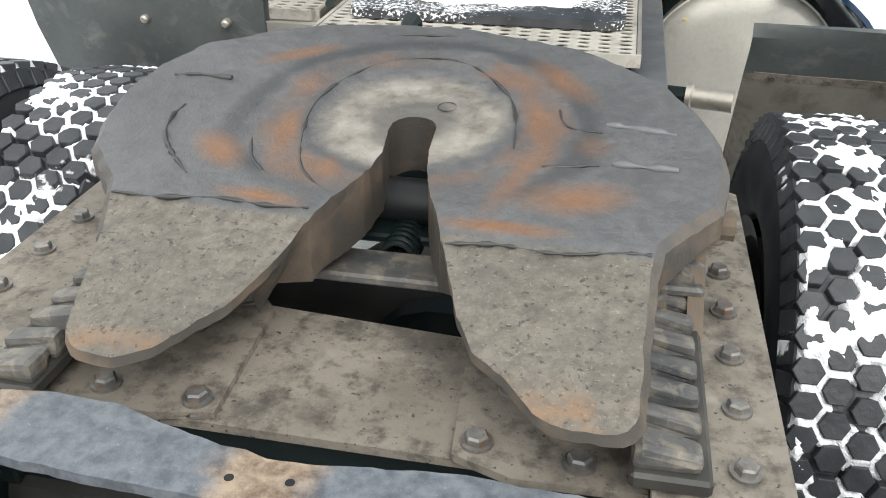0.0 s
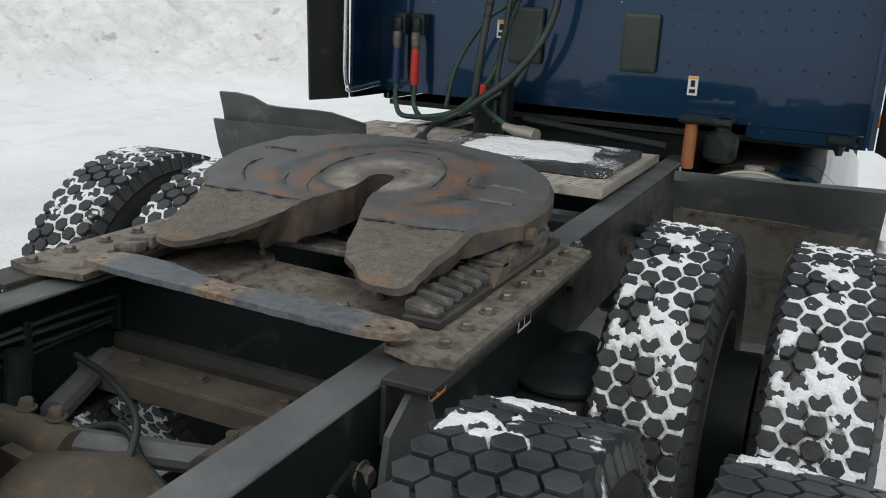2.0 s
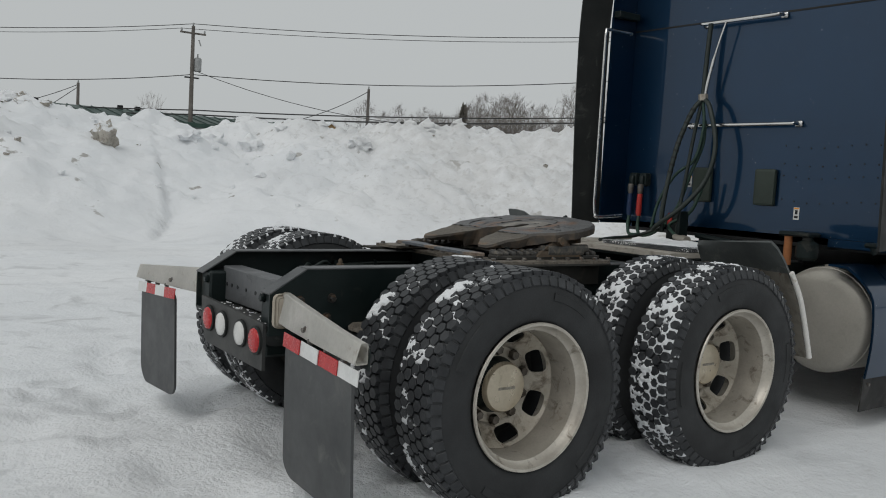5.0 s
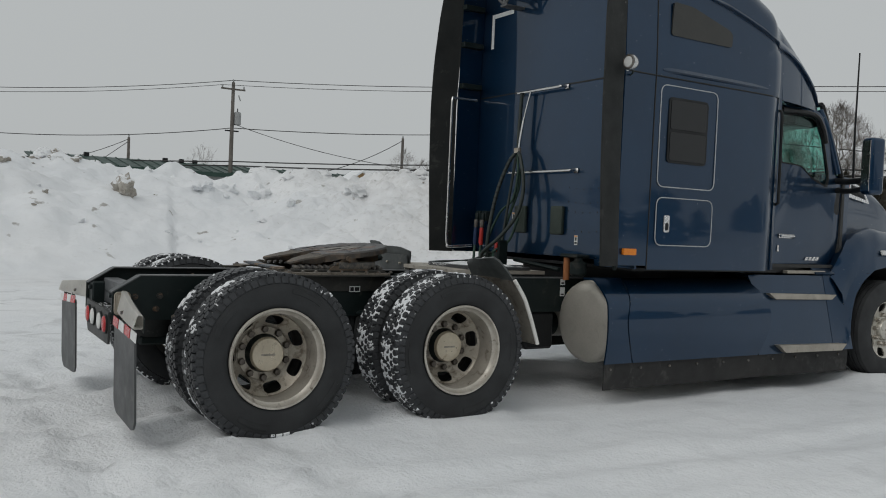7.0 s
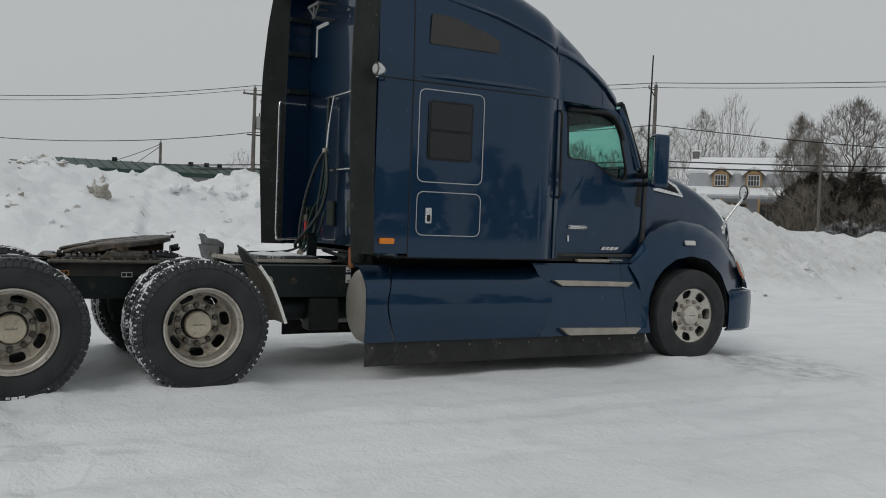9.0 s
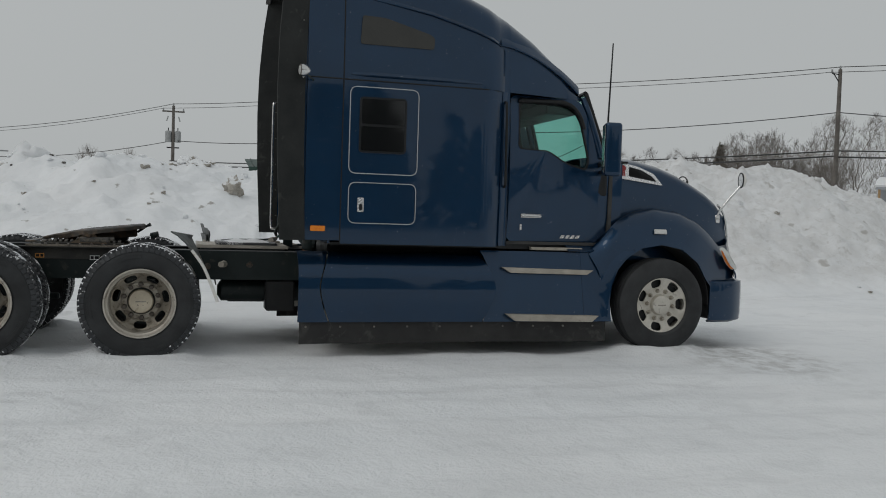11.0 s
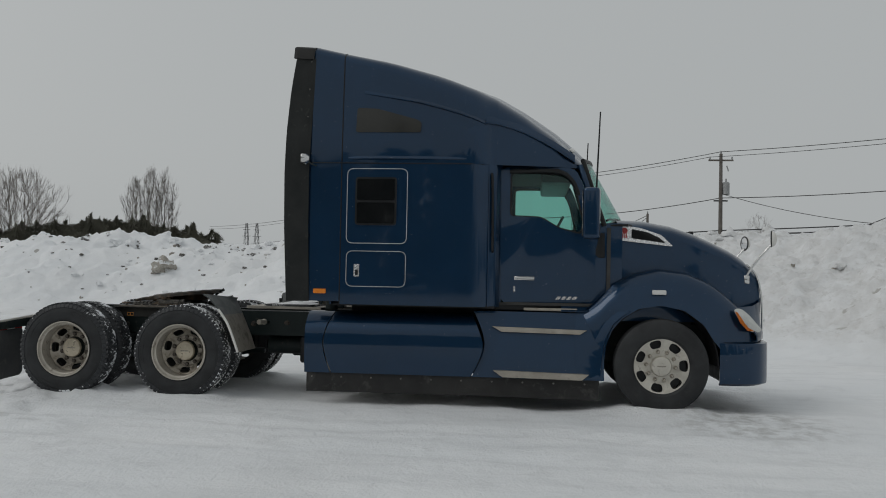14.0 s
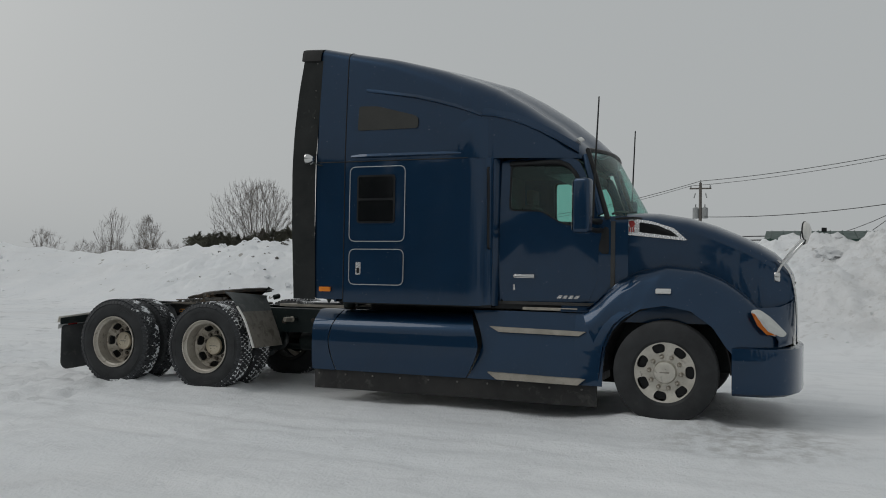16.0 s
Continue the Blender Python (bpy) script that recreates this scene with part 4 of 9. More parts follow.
# mud flap hangers and flaps
for s in (1, -1):
    rows = []
    for k, (x, y, z, hy, hz) in enumerate([(0.455, -0.74, 0.798, 0.026, 0.062), (0.60, -0.76, 0.790, 0.028, 0.058), (0.85, -0.79, 0.777, 0.026, 0.050), (1.10, -0.815, 0.764, 0.023, 0.042), (1.25, -0.825, 0.757, 0.022, 0.037)]):
        corners = rounded([(-1.35 * hy, -1.05 * hz), (1.0 * hy, -1.05 * hz), (1.0 * hy, 0.95 * hz), (-0.35 * hy, 1.02 * hz)], 0.008, 3)
        rows.append([(x, y + dy, z + dz) for dy, dz in corners])
    bm = grid(rows, False, True)
    bmesh.ops.solidify(bm, geom=bm.faces[:], thickness=0.004)
    if s < 0:
        mirrored(bm)
    hanger = part("mud_flap_hanger", bm, M_WHITE_BAR, truck, "off-white tapered box hanger", 30)
    bm = box((0.433, -0.790, 0.706), (0.468, -0.692, 0.852), 0.030, None, 3)
    add_box(bm, (0.455, -0.782, 0.718), (0.484, -0.702, 0.842), 0.022, None, 2)
    if s < 0:
        mirrored(bm)
    part("mounting_boot", bm, M_BOOT, hanger, "tan moulded mounting boot", 30)
    for x in (0.78, 0.84, 0.98, 1.12):
        bm = add_hexbolt(bmesh.new(), (x, -0.808 - 0.03 * (x - 0.78), 0.768 - 0.05 * (x - 0.6) - (0.0 if x == 0.78 else 0.03)), "y", 0.011, -0.014)
        if s < 0:
            mirrored(bm)
        part("bolt", bm, M_BOLT, hanger)
    # added black sheet, so that the white hanger looks dark from the front
    bm = grid([[(x, -0.7135 - 0.110 * (x - 0.47), z1), (x, -0.7135 - 0.110 * (x - 0.47), z0)] for x, z1, z0 in ((0.47, 0.835, 0.735), (0.85, 0.808, 0.718), (1.255, 0.774, 0.695))])
    thicken(bm, 0.004)
    if s < 0:
        mirrored(bm)
    part("dark_front_sheet", bm, M_FRAME, hanger, "black sheet added in front of the hanger")
    strip = [(0.65 + 0.15 * k, 0.65 + 0.15 * (k + 1)) for k in range(4)]
    for k, (a, b) in enumerate(strip):
        za, zb = 0.730 - 0.055 * (a - 0.65), 0.730 - 0.055 * (b - 0.65)
        bm = grid([[(a, -0.833, za), (a, -0.837, za - 0.055)], [(b, -0.838, zb), (b, -0.842, zb - 0.055)]])
        thicken(bm, 0.004)
        if s < 0:
            mirrored(bm)
        part("reflective_strip", bm, M_RED if k % 2 == 0 else M_TAPE_WHITE, hanger, "red reflective strip" if k % 2 == 0 else "white reflective strip")
    fl = rounded([(0.66, 0.70), (0.655, 0.20), (0.71, 0.155), (1.15, 0.135), (1.215, 0.20), (1.20, 0.68)], 0.05)
    rows = []
    bm = plate(fl, -0.832, -0.820, "y", 0.003)
    for v in bm.verts:
        v.co.y += 0.05 * max(0.0, 0.68 - v.co.z) ** 2 - 0.01 * (v.co.x - 0.9)
    if s < 0:
        mirrored(bm)
    part("mud_flap", bm, M_FLAP, truck, "hanging grey rubber mud flap")


# wheels
TYRE_R, TYRE_W = 0.515, 0.262


def tyre_profile(r, w, rim, fill=0.0):
    h = w / 2
    return [(-h + 0.030, rim), (-h + 0.012, rim + 0.018), (-h + 0.004, rim + 0.05), (-h, rim + 0.10), (-h + 0.003, rim + 0.135), (-h + 0.010, r - 0.062), (-h + 0.016, r - 0.034), (-h + 0.022, r - 0.021 + fill), (-0.06, r - 0.018 + fill), (0, r - 0.017 + fill), (0.06, r - 0.018 + fill),
            (h - 0.022, r - 0.021 + fill), (h - 0.016, r - 0.034), (h - 0.010, r - 0.062), (h - 0.003, rim + 0.135), (h, rim + 0.10), (h - 0.004, rim + 0.05), (h - 0.012, rim + 0.018), (h - 0.030, rim)]


def block_mesh(a, b, depth, name, material, skew=0.0):
    """One hexagonal tread block, its foot at z = 0."""
    bm = bmesh.new()
    outline = [(a, 0), (0.52 * a, b), (-0.52 * a, b), (-a, 0), (-0.52 * a, -b), (0.52 * a, -b)]
    lo = [bm.verts.new((x * 1.02, y * 1.02, -0.004)) for x, y in outline]
    hi = [bm.verts.new((x, y, depth)) for x, y in outline]
    top = [bm.verts.new((x * 0.93, y * 0.93, depth + 0.0015)) for x, y in outline]
    for k in range(6):
        j = (k + 1) % 6
        bm.faces.new((lo[k], lo[j], hi[j], hi[k]))
        bm.faces.new((hi[k], hi[j], top[j], top[k]))
    bm.faces.new(top)
    me = bpy.data.meshes.new(name)
    bm.to_mesh(me)
    bm.free()
    me.materials.append(material)
    return me


N_ROUND = 62
ROWS_ACROSS = [(-0.088, 0.5), (-0.044, 0.0), (0.0, 0.5), (0.044, 0.0), (0.088, 0.5)]


def block_poses(r):
    """Places of the blocks: five rows over the crown and one row of lugs down each shoulder."""
    out = []
    for u, ph in ROWS_ACROSS:
        for k in range(N_ROUND):
            a = 2 * math.pi * (k + ph) / N_ROUND
            rr = r - 0.018 - 0.25 * u * u
            out.append((u, a, Matrix.Translation((u, rr * math.cos(a), rr * math.sin(a))) @ Matrix.Rotation(a - math.pi / 2, 4, "X")))
    for side in (1, -1):
        for k in range(N_ROUND):
            a = 2 * math.pi * k / N_ROUND
            rr = r - 0.041
            out.append((side * 0.2, a, Matrix.Translation((side * 0.1085, rr * math.cos(a), rr * math.sin(a))) @ Matrix.Rotation(a - math.pi / 2, 4, "X") @ Matrix.Rotation(side * radians(64), 4, "Y")))
    return out


def lug_mesh():
    """One rectangular lug of the shoulder."""
    bm = bmesh.new()
    outline = [(0.024, 0.0185), (-0.020, 0.0200), (-0.020, -0.0200), (0.024, -0.0185)]
    lo = [bm.verts.new((x * 1.05, y * 1.06, -0.004)) for x, y in outline]
    hi = [bm.verts.new((x, y, 0.0085)) for x, y in outline]
    top = [bm.verts.new((x * 0.90, y * 0.90, 0.0105)) for x, y in outline]
    for k in range(4):
        j = (k + 1) % 4
        bm.faces.new((lo[j], lo[k], hi[k], hi[j]))
        bm.faces.new((hi[j], hi[k], top[k], top[j]))
    bm.faces.new(top[::-1])
    bmesh.ops.recalc_face_normals(bm, faces=bm.faces)
    me = bpy.data.meshes.new("shoulder_lug")
    bm.to_mesh(me)
    bm.free()
    me.materials.append(M_TREAD_CLEAN)
    return me


shoulder_lug = lug_mesh()


def tread_mesh(name, r, material, skip=None, a=0.0238, b=0.0200):
    src = block_mesh(a, b, 0.0165, "tread_block", material)
    verts, faces, kinds = [], [], []
    shapes = [([v.co.copy() for v in m_.vertices], [tuple(p.vertices) for p in m_.polygons]) for m_ in (src, shoulder_lug)]
    for u, turn, m in block_poses(r):
        if skip and skip(u, turn):
            continue
        base = len(verts)
        lug = abs(u) > 0.15
        wide = 1.05 if 0.08 < abs(u) < 0.15 else 1.0
        pv, pf = shapes[1 if lug else 0]
        verts += [m @ Vector((c.x * wide, c.y, c.z)) for c in pv]
        faces += [tuple(base + i for i in f) for f in pf]
        kinds += [1 if lug else 0] * len(pf)
    me = bpy.data.meshes.new(name)
    me.from_pydata(verts, [], faces)
    me.materials.append(material)
    me.materials.append(M_TREAD_CLEAN)
    me.polygons.foreach_set("material_index", kinds)
    return me, src


def snow_shell(name, r, level, swing, lean, seed, bare):
    """Packed snow over the tread: fills the grooves, creeps over block edges and lies on blocks in patches.

    level and swing set its height under or over the block tops, lean makes one shoulder whiter."""
    na, nu = 620, 44
    ang = np.linspace(0, 2 * math.pi, na, endpoint=False)
    us = np.linspace(-0.112, 0.112, nu)
    best = np.full((na, nu), 9.0)
    for u0, ph in ROWS_ACROSS:
        cell = 2 * math.pi / N_ROUND
        da = ((ang / cell - ph + 0.5) % 1.0 - 0.5) * cell * r
        best = np.minimum(best, np.hypot(da[:, None] / 0.0215, (us[None, :] - u0) / 0.0255))
    verts = []
    off = Vector((seed * 7.3, seed * 3.1, seed))
    for i, a in enumerate(ang):
        c, s_ = math.cos(a), math.sin(a)
        for j, u in enumerate(us):
            p = Vector((u, r * c, r * s_))
            n1 = 0.8 * noise.noise(p * 6.5 + off) + 0.7 * noise.noise(p * 17.0 + off)
            n2 = noise.noise(p * 60.0 + off)
            n3 = noise.noise(p * 150.0 + off)
            h = level + swing * n1 + lean * u / 0.1 + 0.0060 * (min(1.2, best[i, j]) - 0.8) + 0.0074 * n2 + 0.0042 * n3
            h = min(h, 0.0045 + 0.003 * n2 + 0.002 * n3)
            # stretches where the grooves have shed their snow
            gone = bare - noise.noise(p * 12.0 + off * 1.7) - 0.5 * noise.noise(p * 34.0 + off) - lean * u * 350
            h -= 0.034 * max(0.0, min(1.0, gone / 0.16))
            edge = max(0.0, abs(u) - 0.098) / 0.014
            rr = r - 0.25 * u * u + max(-0.024, h) - 0.030 * edge
            verts.append((u, rr * c, rr * s_))
    faces = []
    for i in range(na):
        k = (i + 1) % na
        for j in range(nu - 1):
            faces.append((i * nu + j, k * nu + j, k * nu + j + 1, i * nu + j + 1))
    me = bpy.data.meshes.new(name)
    me.from_pydata(verts, [], faces)
    me.materials.append(M_SNOW_FRESH)
    for p in me.polygons:
        p.use_smooth = True
    return me


def tyre_mesh(r, w, rim, groove, fill=0.0):
    bm = lathe(tyre_profile(r, w, rim, fill), 96)
    me = bpy.data.meshes.new("tyre")
    bmesh.ops.recalc_face_normals(bm, faces=bm.faces)
    bm.to_mesh(me)
    bm.free()
    me.materials.append(M_SIDEWALL)
    me.materials.append(groove)
    for p in me.polygons:
        p.use_smooth = True
        p.material_index = 1 if math.hypot(p.center.y, p.center.z) > r - 0.0202 else 0
    return me


def disc_mesh(name, radii, offsets, holes, material, width=0.5):
    """A wheel disc turned from a profile, with rounded hand holes cut through."""
    n, lo, hi = holes
    na, nr = 10, 5
    seg = n * na
    depth = lambda q: float(np.interp(q, radii, offsets))
    bm = bmesh.new()
    found = {}

    def vert(q, a):
        key = (round(q, 5), round(a % (2 * math.pi), 5) if a % (2 * math.pi) < 2 * math.pi - 1e-5 else 0.0)
        if key not in found:
            found[key] = bm.verts.new((depth(q), q * math.cos(a), q * math.sin(a)))
        return found[key]

    r0, r1 = lo - 0.010, hi + 0.008
    for band in (np.linspace(radii[0], r0, 10), np.linspace(r1, radii[-1], 4)):
        for qa, qb in zip(band, band[1:]):
            for k in range(seg):
                a, b = 2 * math.pi * k / seg, 2 * math.pi * (k + 1) / seg
                bm.faces.new((vert(qa, a), vert(qb, a), vert(qb, b), vert(qa, b)))
    for h in range(n):
        a0, a1 = 2 * math.pi * h / n, 2 * math.pi * (h + 1) / n
        rim_loop = [(r0, a0 + (a1 - a0) * k / na) for k in range(na)] + [(r0 + (r1 - r0) * k / nr, a1) for k in range(nr)]
        rim_loop += [(r1, a1 - (a1 - a0) * k / na) for k in range(na)] + [(r1 - (r1 - r0) * k / nr, a0) for k in range(nr)]
        mid_a, mid_q = 0.5 * (a0 + a1), 0.5 * (lo + hi)
        inner = []
        for q, a in rim_loop:
            u, v = (a - mid_a) / (0.5 * (a1 - a0)), (q - mid_q) / (0.5 * (r1 - r0))
            t = math.atan2(v, u)
            c, d = math.cos(t), math.sin(t)
            e = (abs(c) ** 3.2 + abs(d) ** 3.2) ** (-1 / 3.2)
            inner.append((mid_q + 0.5 * (hi - lo) * e * d, mid_a + 0.5 * (a1 - a0) * width * e * c))
        ov, iv = [vert(*w) for w in rim_loop], [vert(*w) for w in inner]
        for k in range(len(ov)):
            m = (k + 1) % len(ov)
            bm.faces.new((ov[k], ov[m], iv[m], iv[k]))
    bmesh.ops.recalc_face_normals(bm, faces=bm.faces)
    bmesh.ops.solidify(bm, geom=bm.faces[:], thickness=0.012)
    me = bpy.data.meshes.new(name)
    bm.to_mesh(me)
    bm.free()
    me.materials.append(material)
    for p in me.polygons:
        p.use_smooth = True
    me.set_sharp_from_angle(angle=radians(35))
    return me


def to_mesh(bm, name, material, sharp=40):
    me = bpy.data.meshes.new(name)
    bmesh.ops.recalc_face_normals(bm, faces=bm.faces)
    bm.to_mesh(me)
    bm.free()
    me.materials.append(material)
    for p in me.polygons:
        p.use_smooth = True
    me.set_sharp_from_angle(angle=radians(sharp))
    return me


RIM_R = 0.298
drive_tyre = tyre_mesh(TYRE_R, TYRE_W, RIM_R, M_GROOVE)
snow_heavy = snow_shell("packed_snow", TYRE_R, -0.0036, 0.014, -0.0016, 3, -0.20)
snow_medium = snow_shell("packed_snow", TYRE_R, -0.0035, 0.013, 0.0020, 8, -0.16)
snow_sparse = snow_shell("packed_snow", TYRE_R, -0.0040, 0.016, -0.0050, 5, 0.24)
tread_plain, block_plain = tread_mesh("tread", TYRE_R, M_TREAD, None, 0.0254, 0.0214)
tread_snowy, block_snowy = tread_mesh("tread", TYRE_R, M_TREAD)
near_arc = lambda u, a: 0.15 * math.pi < a % (2 * math.pi) < 1.02 * math.pi
tread_rest, block_one = tread_mesh("tread", TYRE_R, M_TREAD, near_arc, 0.0254, 0.0214)
# outer drive wheel: deep dish; the inner one shows its barrel alone
barrel = to_mesh(lathe([(0.118, 0.300), (0.122, 0.306), (0.128, 0.303), (0.127, 0.292), (0.116, 0.287), (0.095, 0.280), (0.085, 0.268), (0.02, 0.262), (-0.08, 0.258), (-0.11, 0.262), (-0.12, 0.285), (-0.125, 0.303)], 72), "rim", M_STEEL_RIM)
# same barrel in a darker steel for the inner wheels
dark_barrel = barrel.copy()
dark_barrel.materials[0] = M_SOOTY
steel_disc = disc_mesh("disc", [0.095, 0.172, 0.182, 0.20, 0.264], [-0.140, -0.140, -0.128, -0.122, -0.060], (7, 0.188, 0.252), M_DISC, 0.58)
hub_barrel = to_mesh(lathe([(-0.15, 0.128), (-0.13, 0.122), (-0.10, 0.112), (-0.075, 0.108), (-0.07, 0.100)], 40), "hub", M_FRAME)
hub_cap = to_mesh(lathe([(-0.076, 0.1085), (-0.062, 0.107), (-0.052, 0.099), (-0.046, 0.06), (-0.045, 0.001)], 40), "hub_cap", M_HUB)
nut = to_mesh(add_hexbolt(bmesh.new(), (0, 0, 0), "x", 0.023, 0.036), "lug_nut", M_NUT, 25)
drum = to_mesh(lathe([(-0.26, 0.05), (-0.26, 0.20), (-0.15, 0.205), (-0.145, 0.05)], 40), "brake_drum", M_FRAME)


cap_bar = to_mesh(box((-0.0055, -0.045, -0.006), (-0.0035, 0.045, 0.006), 0.001), "cap_marking", M_MARK)
arc = [[(x, q * math.cos(a), q * math.sin(a)) for x, q in ((0.1285, 0.398), (0.1322, 0.400), (0.1322, 0.427), (0.1285, 0.429))] for a in np.linspace(0, 0.5, 14)]
side_bars = to_mesh(thicken(grid(arc), -0.002), "sidewall_marking", M_SIDEWALL)


def child(name, me, parent, m=None, label=""):
    ob = new(name, me)
    ob.parent = parent
    if m is not None:
        ob.matrix_basis = m
    if label:
        tagged(ob, label)
    return ob


def drive_wheel(x, y, outer, snowy, spin=0.0, blocks=False):
    s = 1 if x > 0 else -1
    turn = Matrix.Rotation(0 if s > 0 else math.pi, 4, "Z")
    at = Matrix.Translation((x, y, TYRE_R)) @ turn @ Matrix.Rotation(spin, 4, "X")
    w = child("wheel", drive_tyre, truck, at, "black drive tyre with snow in its hexagonal tread")
    if blocks:
        tagged(child("tread", tread_rest, w), kind="stuff")
        for u, a, m in block_poses(TYRE_R):
            if near_arc(u, a):
                lug = abs(u) > 0.15
                child("shoulder_lug" if lug else "tread_block", shoulder_lug if lug else block_one, w, m @ Matrix.Diagonal((1.05 if 0.08 < abs(u) < 0.15 else 1.0, 1, 1, 1)))
    else:
        tagged(child("tread", tread_snowy if snowy else tread_plain, w), kind="stuff")
    child("packed_snow", (snow_medium if s < 0 else snow_heavy) if snowy else snow_sparse, w, None, "snow packed in the tread")
    child("rim", barrel if outer else dark_barrel, w, None, "dirty white steel rim" if outer else "dark inner rim")
    if outer:
        child("disc", steel_disc, w, None, "steel wheel disc with hand holes")
        child("brake_drum", drum, w)
        child("hub", hub_barrel, w)
        child("hub_cap", hub_cap, w, None, "worn metal hub cap")
        child("cap_marking", cap_bar, w, Matrix.Translation((-0.04, 0, 0)) @ Matrix.Rotation(-spin, 4, "X"), "worn faint lettering band")
        for a in (0.9, 2.3, 4.1, 5.4):
            child("sidewall_marking", side_bars, w, Matrix.Rotation(a, 4, "X"), "raised moulded rubber sidewall band")
        for k in range(10):
            a = 2 * math.pi * (k + 0.5) / 10
            child("lug_nut", nut, w, Matrix.Translation((-0.137, 0.150 * math.cos(a), 0.150 * math.sin(a))))
    return w


for s in (1, -1):
    for y, snowy in ((0.0, False), (1.32, True)):
        drive_wheel(s * 0.73, y, False, snowy or s < 0, 0.3 + 0.2 * y)
        drive_wheel(s * 1.095, y, True, snowy or s < 0, 0.0 if (s > 0 and y == 0) else 0.5 * y, blocks=(s > 0 and y == 0))

# steer wheels
FR = 0.492
chrome_nut = to_mesh(lathe([(0.0, 0.024), (0.012, 0.022), (0.03, 0.018), (0.042, 0.012), (0.046, 0.001)], 10), "lug_nut", M_FRONT_NUT, 40)
front_profile = [(-0.11, 0.285), (-0.135, 0.31), (-0.142, 0.36), (-0.138, 0.42), (-0.12, 0.47), (-0.108, 0.484), (-0.072, 0.488), (-0.070, 0.478), (-0.062, 0.478), (-0.060, 0.489), (-0.022, 0.4915), (-0.020, 0.480), (-0.012, 0.480), (-0.010, 0.492),
                 (0.010, 0.492), (0.012, 0.480), (0.020, 0.480), (0.022, 0.4915), (0.060, 0.489), (0.062, 0.478), (0.070, 0.478), (0.072, 0.488), (0.108, 0.484), (0.12, 0.47), (0.138, 0.42), (0.142, 0.36), (0.135, 0.31), (0.11, 0.285)]
front_tyre = to_mesh(lathe(front_profile, 72), "tyre", M_SIDEWALL, 35)
front_rim = to_mesh(lathe([(0.100, 0.292), (0.116, 0.308), (0.124, 0.306), (0.122, 0.298), (0.098, 0.288), (-0.10, 0.28)], 72), "rim", M_ALLOY)
front_disc = disc_mesh("disc", [0.10, 0.17, 0.20, 0.290], [0.066, 0.066, 0.072, 0.100], (7, 0.186, 0.272), M_ALLOY, 0.56)
backing = to_mesh(lathe([(0.035, 0.05), (0.035, 0.262), (0.02, 0.268)], 40), "backing_plate", M_TRIM)
front_hub = to_mesh(lathe([(0.06, 0.112), (0.085, 0.108), (0.105, 0.098), (0.115, 0.07), (0.118, 0.001)], 40), "hub_cap", M_ALLOY)
for s in (1, -1):
    at = Matrix.Translation((s * 0.992, 6.49, FR + 0.008)) @ Matrix.Rotation(0 if s > 0 else math.pi, 4, "Z") @ Matrix.Rotation(-0.41, 4, "X")
    w = child("steer_wheel", front_tyre, truck, at, "black ribbed steer tyre on aluminium wheel")
    child("rim", front_rim, w, None, "aluminium rim")
    child("disc", front_disc, w, None, "aluminium disc with hand holes")
    child("hub_cap", front_hub, w)
    child("backing_plate", backing, w)
    child("cap_marking", cap_bar, w, Matrix.Translation((0.1235, 0, 0)) @ Matrix.Rotation(0.41, 4, "X"), "worn faint lettering band")
    child("brake_drum", drum, w, Matrix.Translation((0.15, 0, 0)))
    for k in range(10):
        a = 2 * math.pi * (k + 0.5) / 10
        child("lug_nut", chrome_nut, w, Matrix.Translation((0.066, 0.150 * math.cos(a), 0.150 * math.sin(a))))
part("steer_axle", tube([(-0.88, 6.49, 0.50), (-0.5, 6.49, 0.42), (0.5, 6.49, 0.42), (0.88, 6.49, 0.50)], 0.06, 12), M_FRAME, truck)


# ---- fifth wheel and its mounting ----
from mathutils.geometry import delaunay_2d_cdt

# outline of the plate: right side of the throat, right horn, ring, left horn
OUTLINE = [(0.062, 0.925), (0.065, 0.86), (0.073, 0.80), (0.10, 0.715), (0.133, 0.63), (0.165, 0.535), (0.19, 0.485), (0.235, 0.45), (0.262, 0.418), (0.285, 0.407), (0.32, 0.405), (0.352, 0.408), (0.364, 0.425), (0.368, 0.53), (0.372, 0.64),
           (0.380, 0.68), (0.415, 0.73), (0.450, 0.775), (0.463, 0.86), (0.457, 0.94), (0.43, 1.03), (0.39, 1.10), (0.325, 1.17), (0.25, 1.22), (0.15, 1.26), (0.04, 1.285), (-0.08, 1.29), (-0.20, 1.272), (-0.31, 1.228), (-0.395, 1.155), (-0.44, 1.07),
           (-0.45, 0.98), (-0.438, 0.88), (-0.405, 0.79), (-0.34, 0.715), (-0.315, 0.65), (-0.292, 0.58), (-0.268, 0.48), (-0.257, 0.445), (-0.238, 0.427), (-0.19, 0.420), (-0.148, 0.440), (-0.125, 0.47), (-0.092, 0.51), (-0.066, 0.58), (-0.055, 0.65), (-0.035, 0.71), (-0.008, 0.77), (0.0, 0.85), (-0.008, 0.91)]
THROAT = (0.027, 0.917)


def plate_top(x, y):
    if y > 0.685:
        return 1.115 + (y - 0.685) * 0.118
    return 1.115 - 0.19 * (0.685 - y) - 0.55 * max(0, 0.53 - y) ** 2


def plate_low(x, y):
    t = plate_top(x, y)
    if abs(x - 0.03) < 0.17 and 0.60 < y < 1.0:
        return t - 0.09
    return t - interp(y, [(0.42, 0.022), (0.50, 0.034), (0.60, 0.056), (0.70, 0.060), (0.75, 0.045), (1.3, 0.045)])


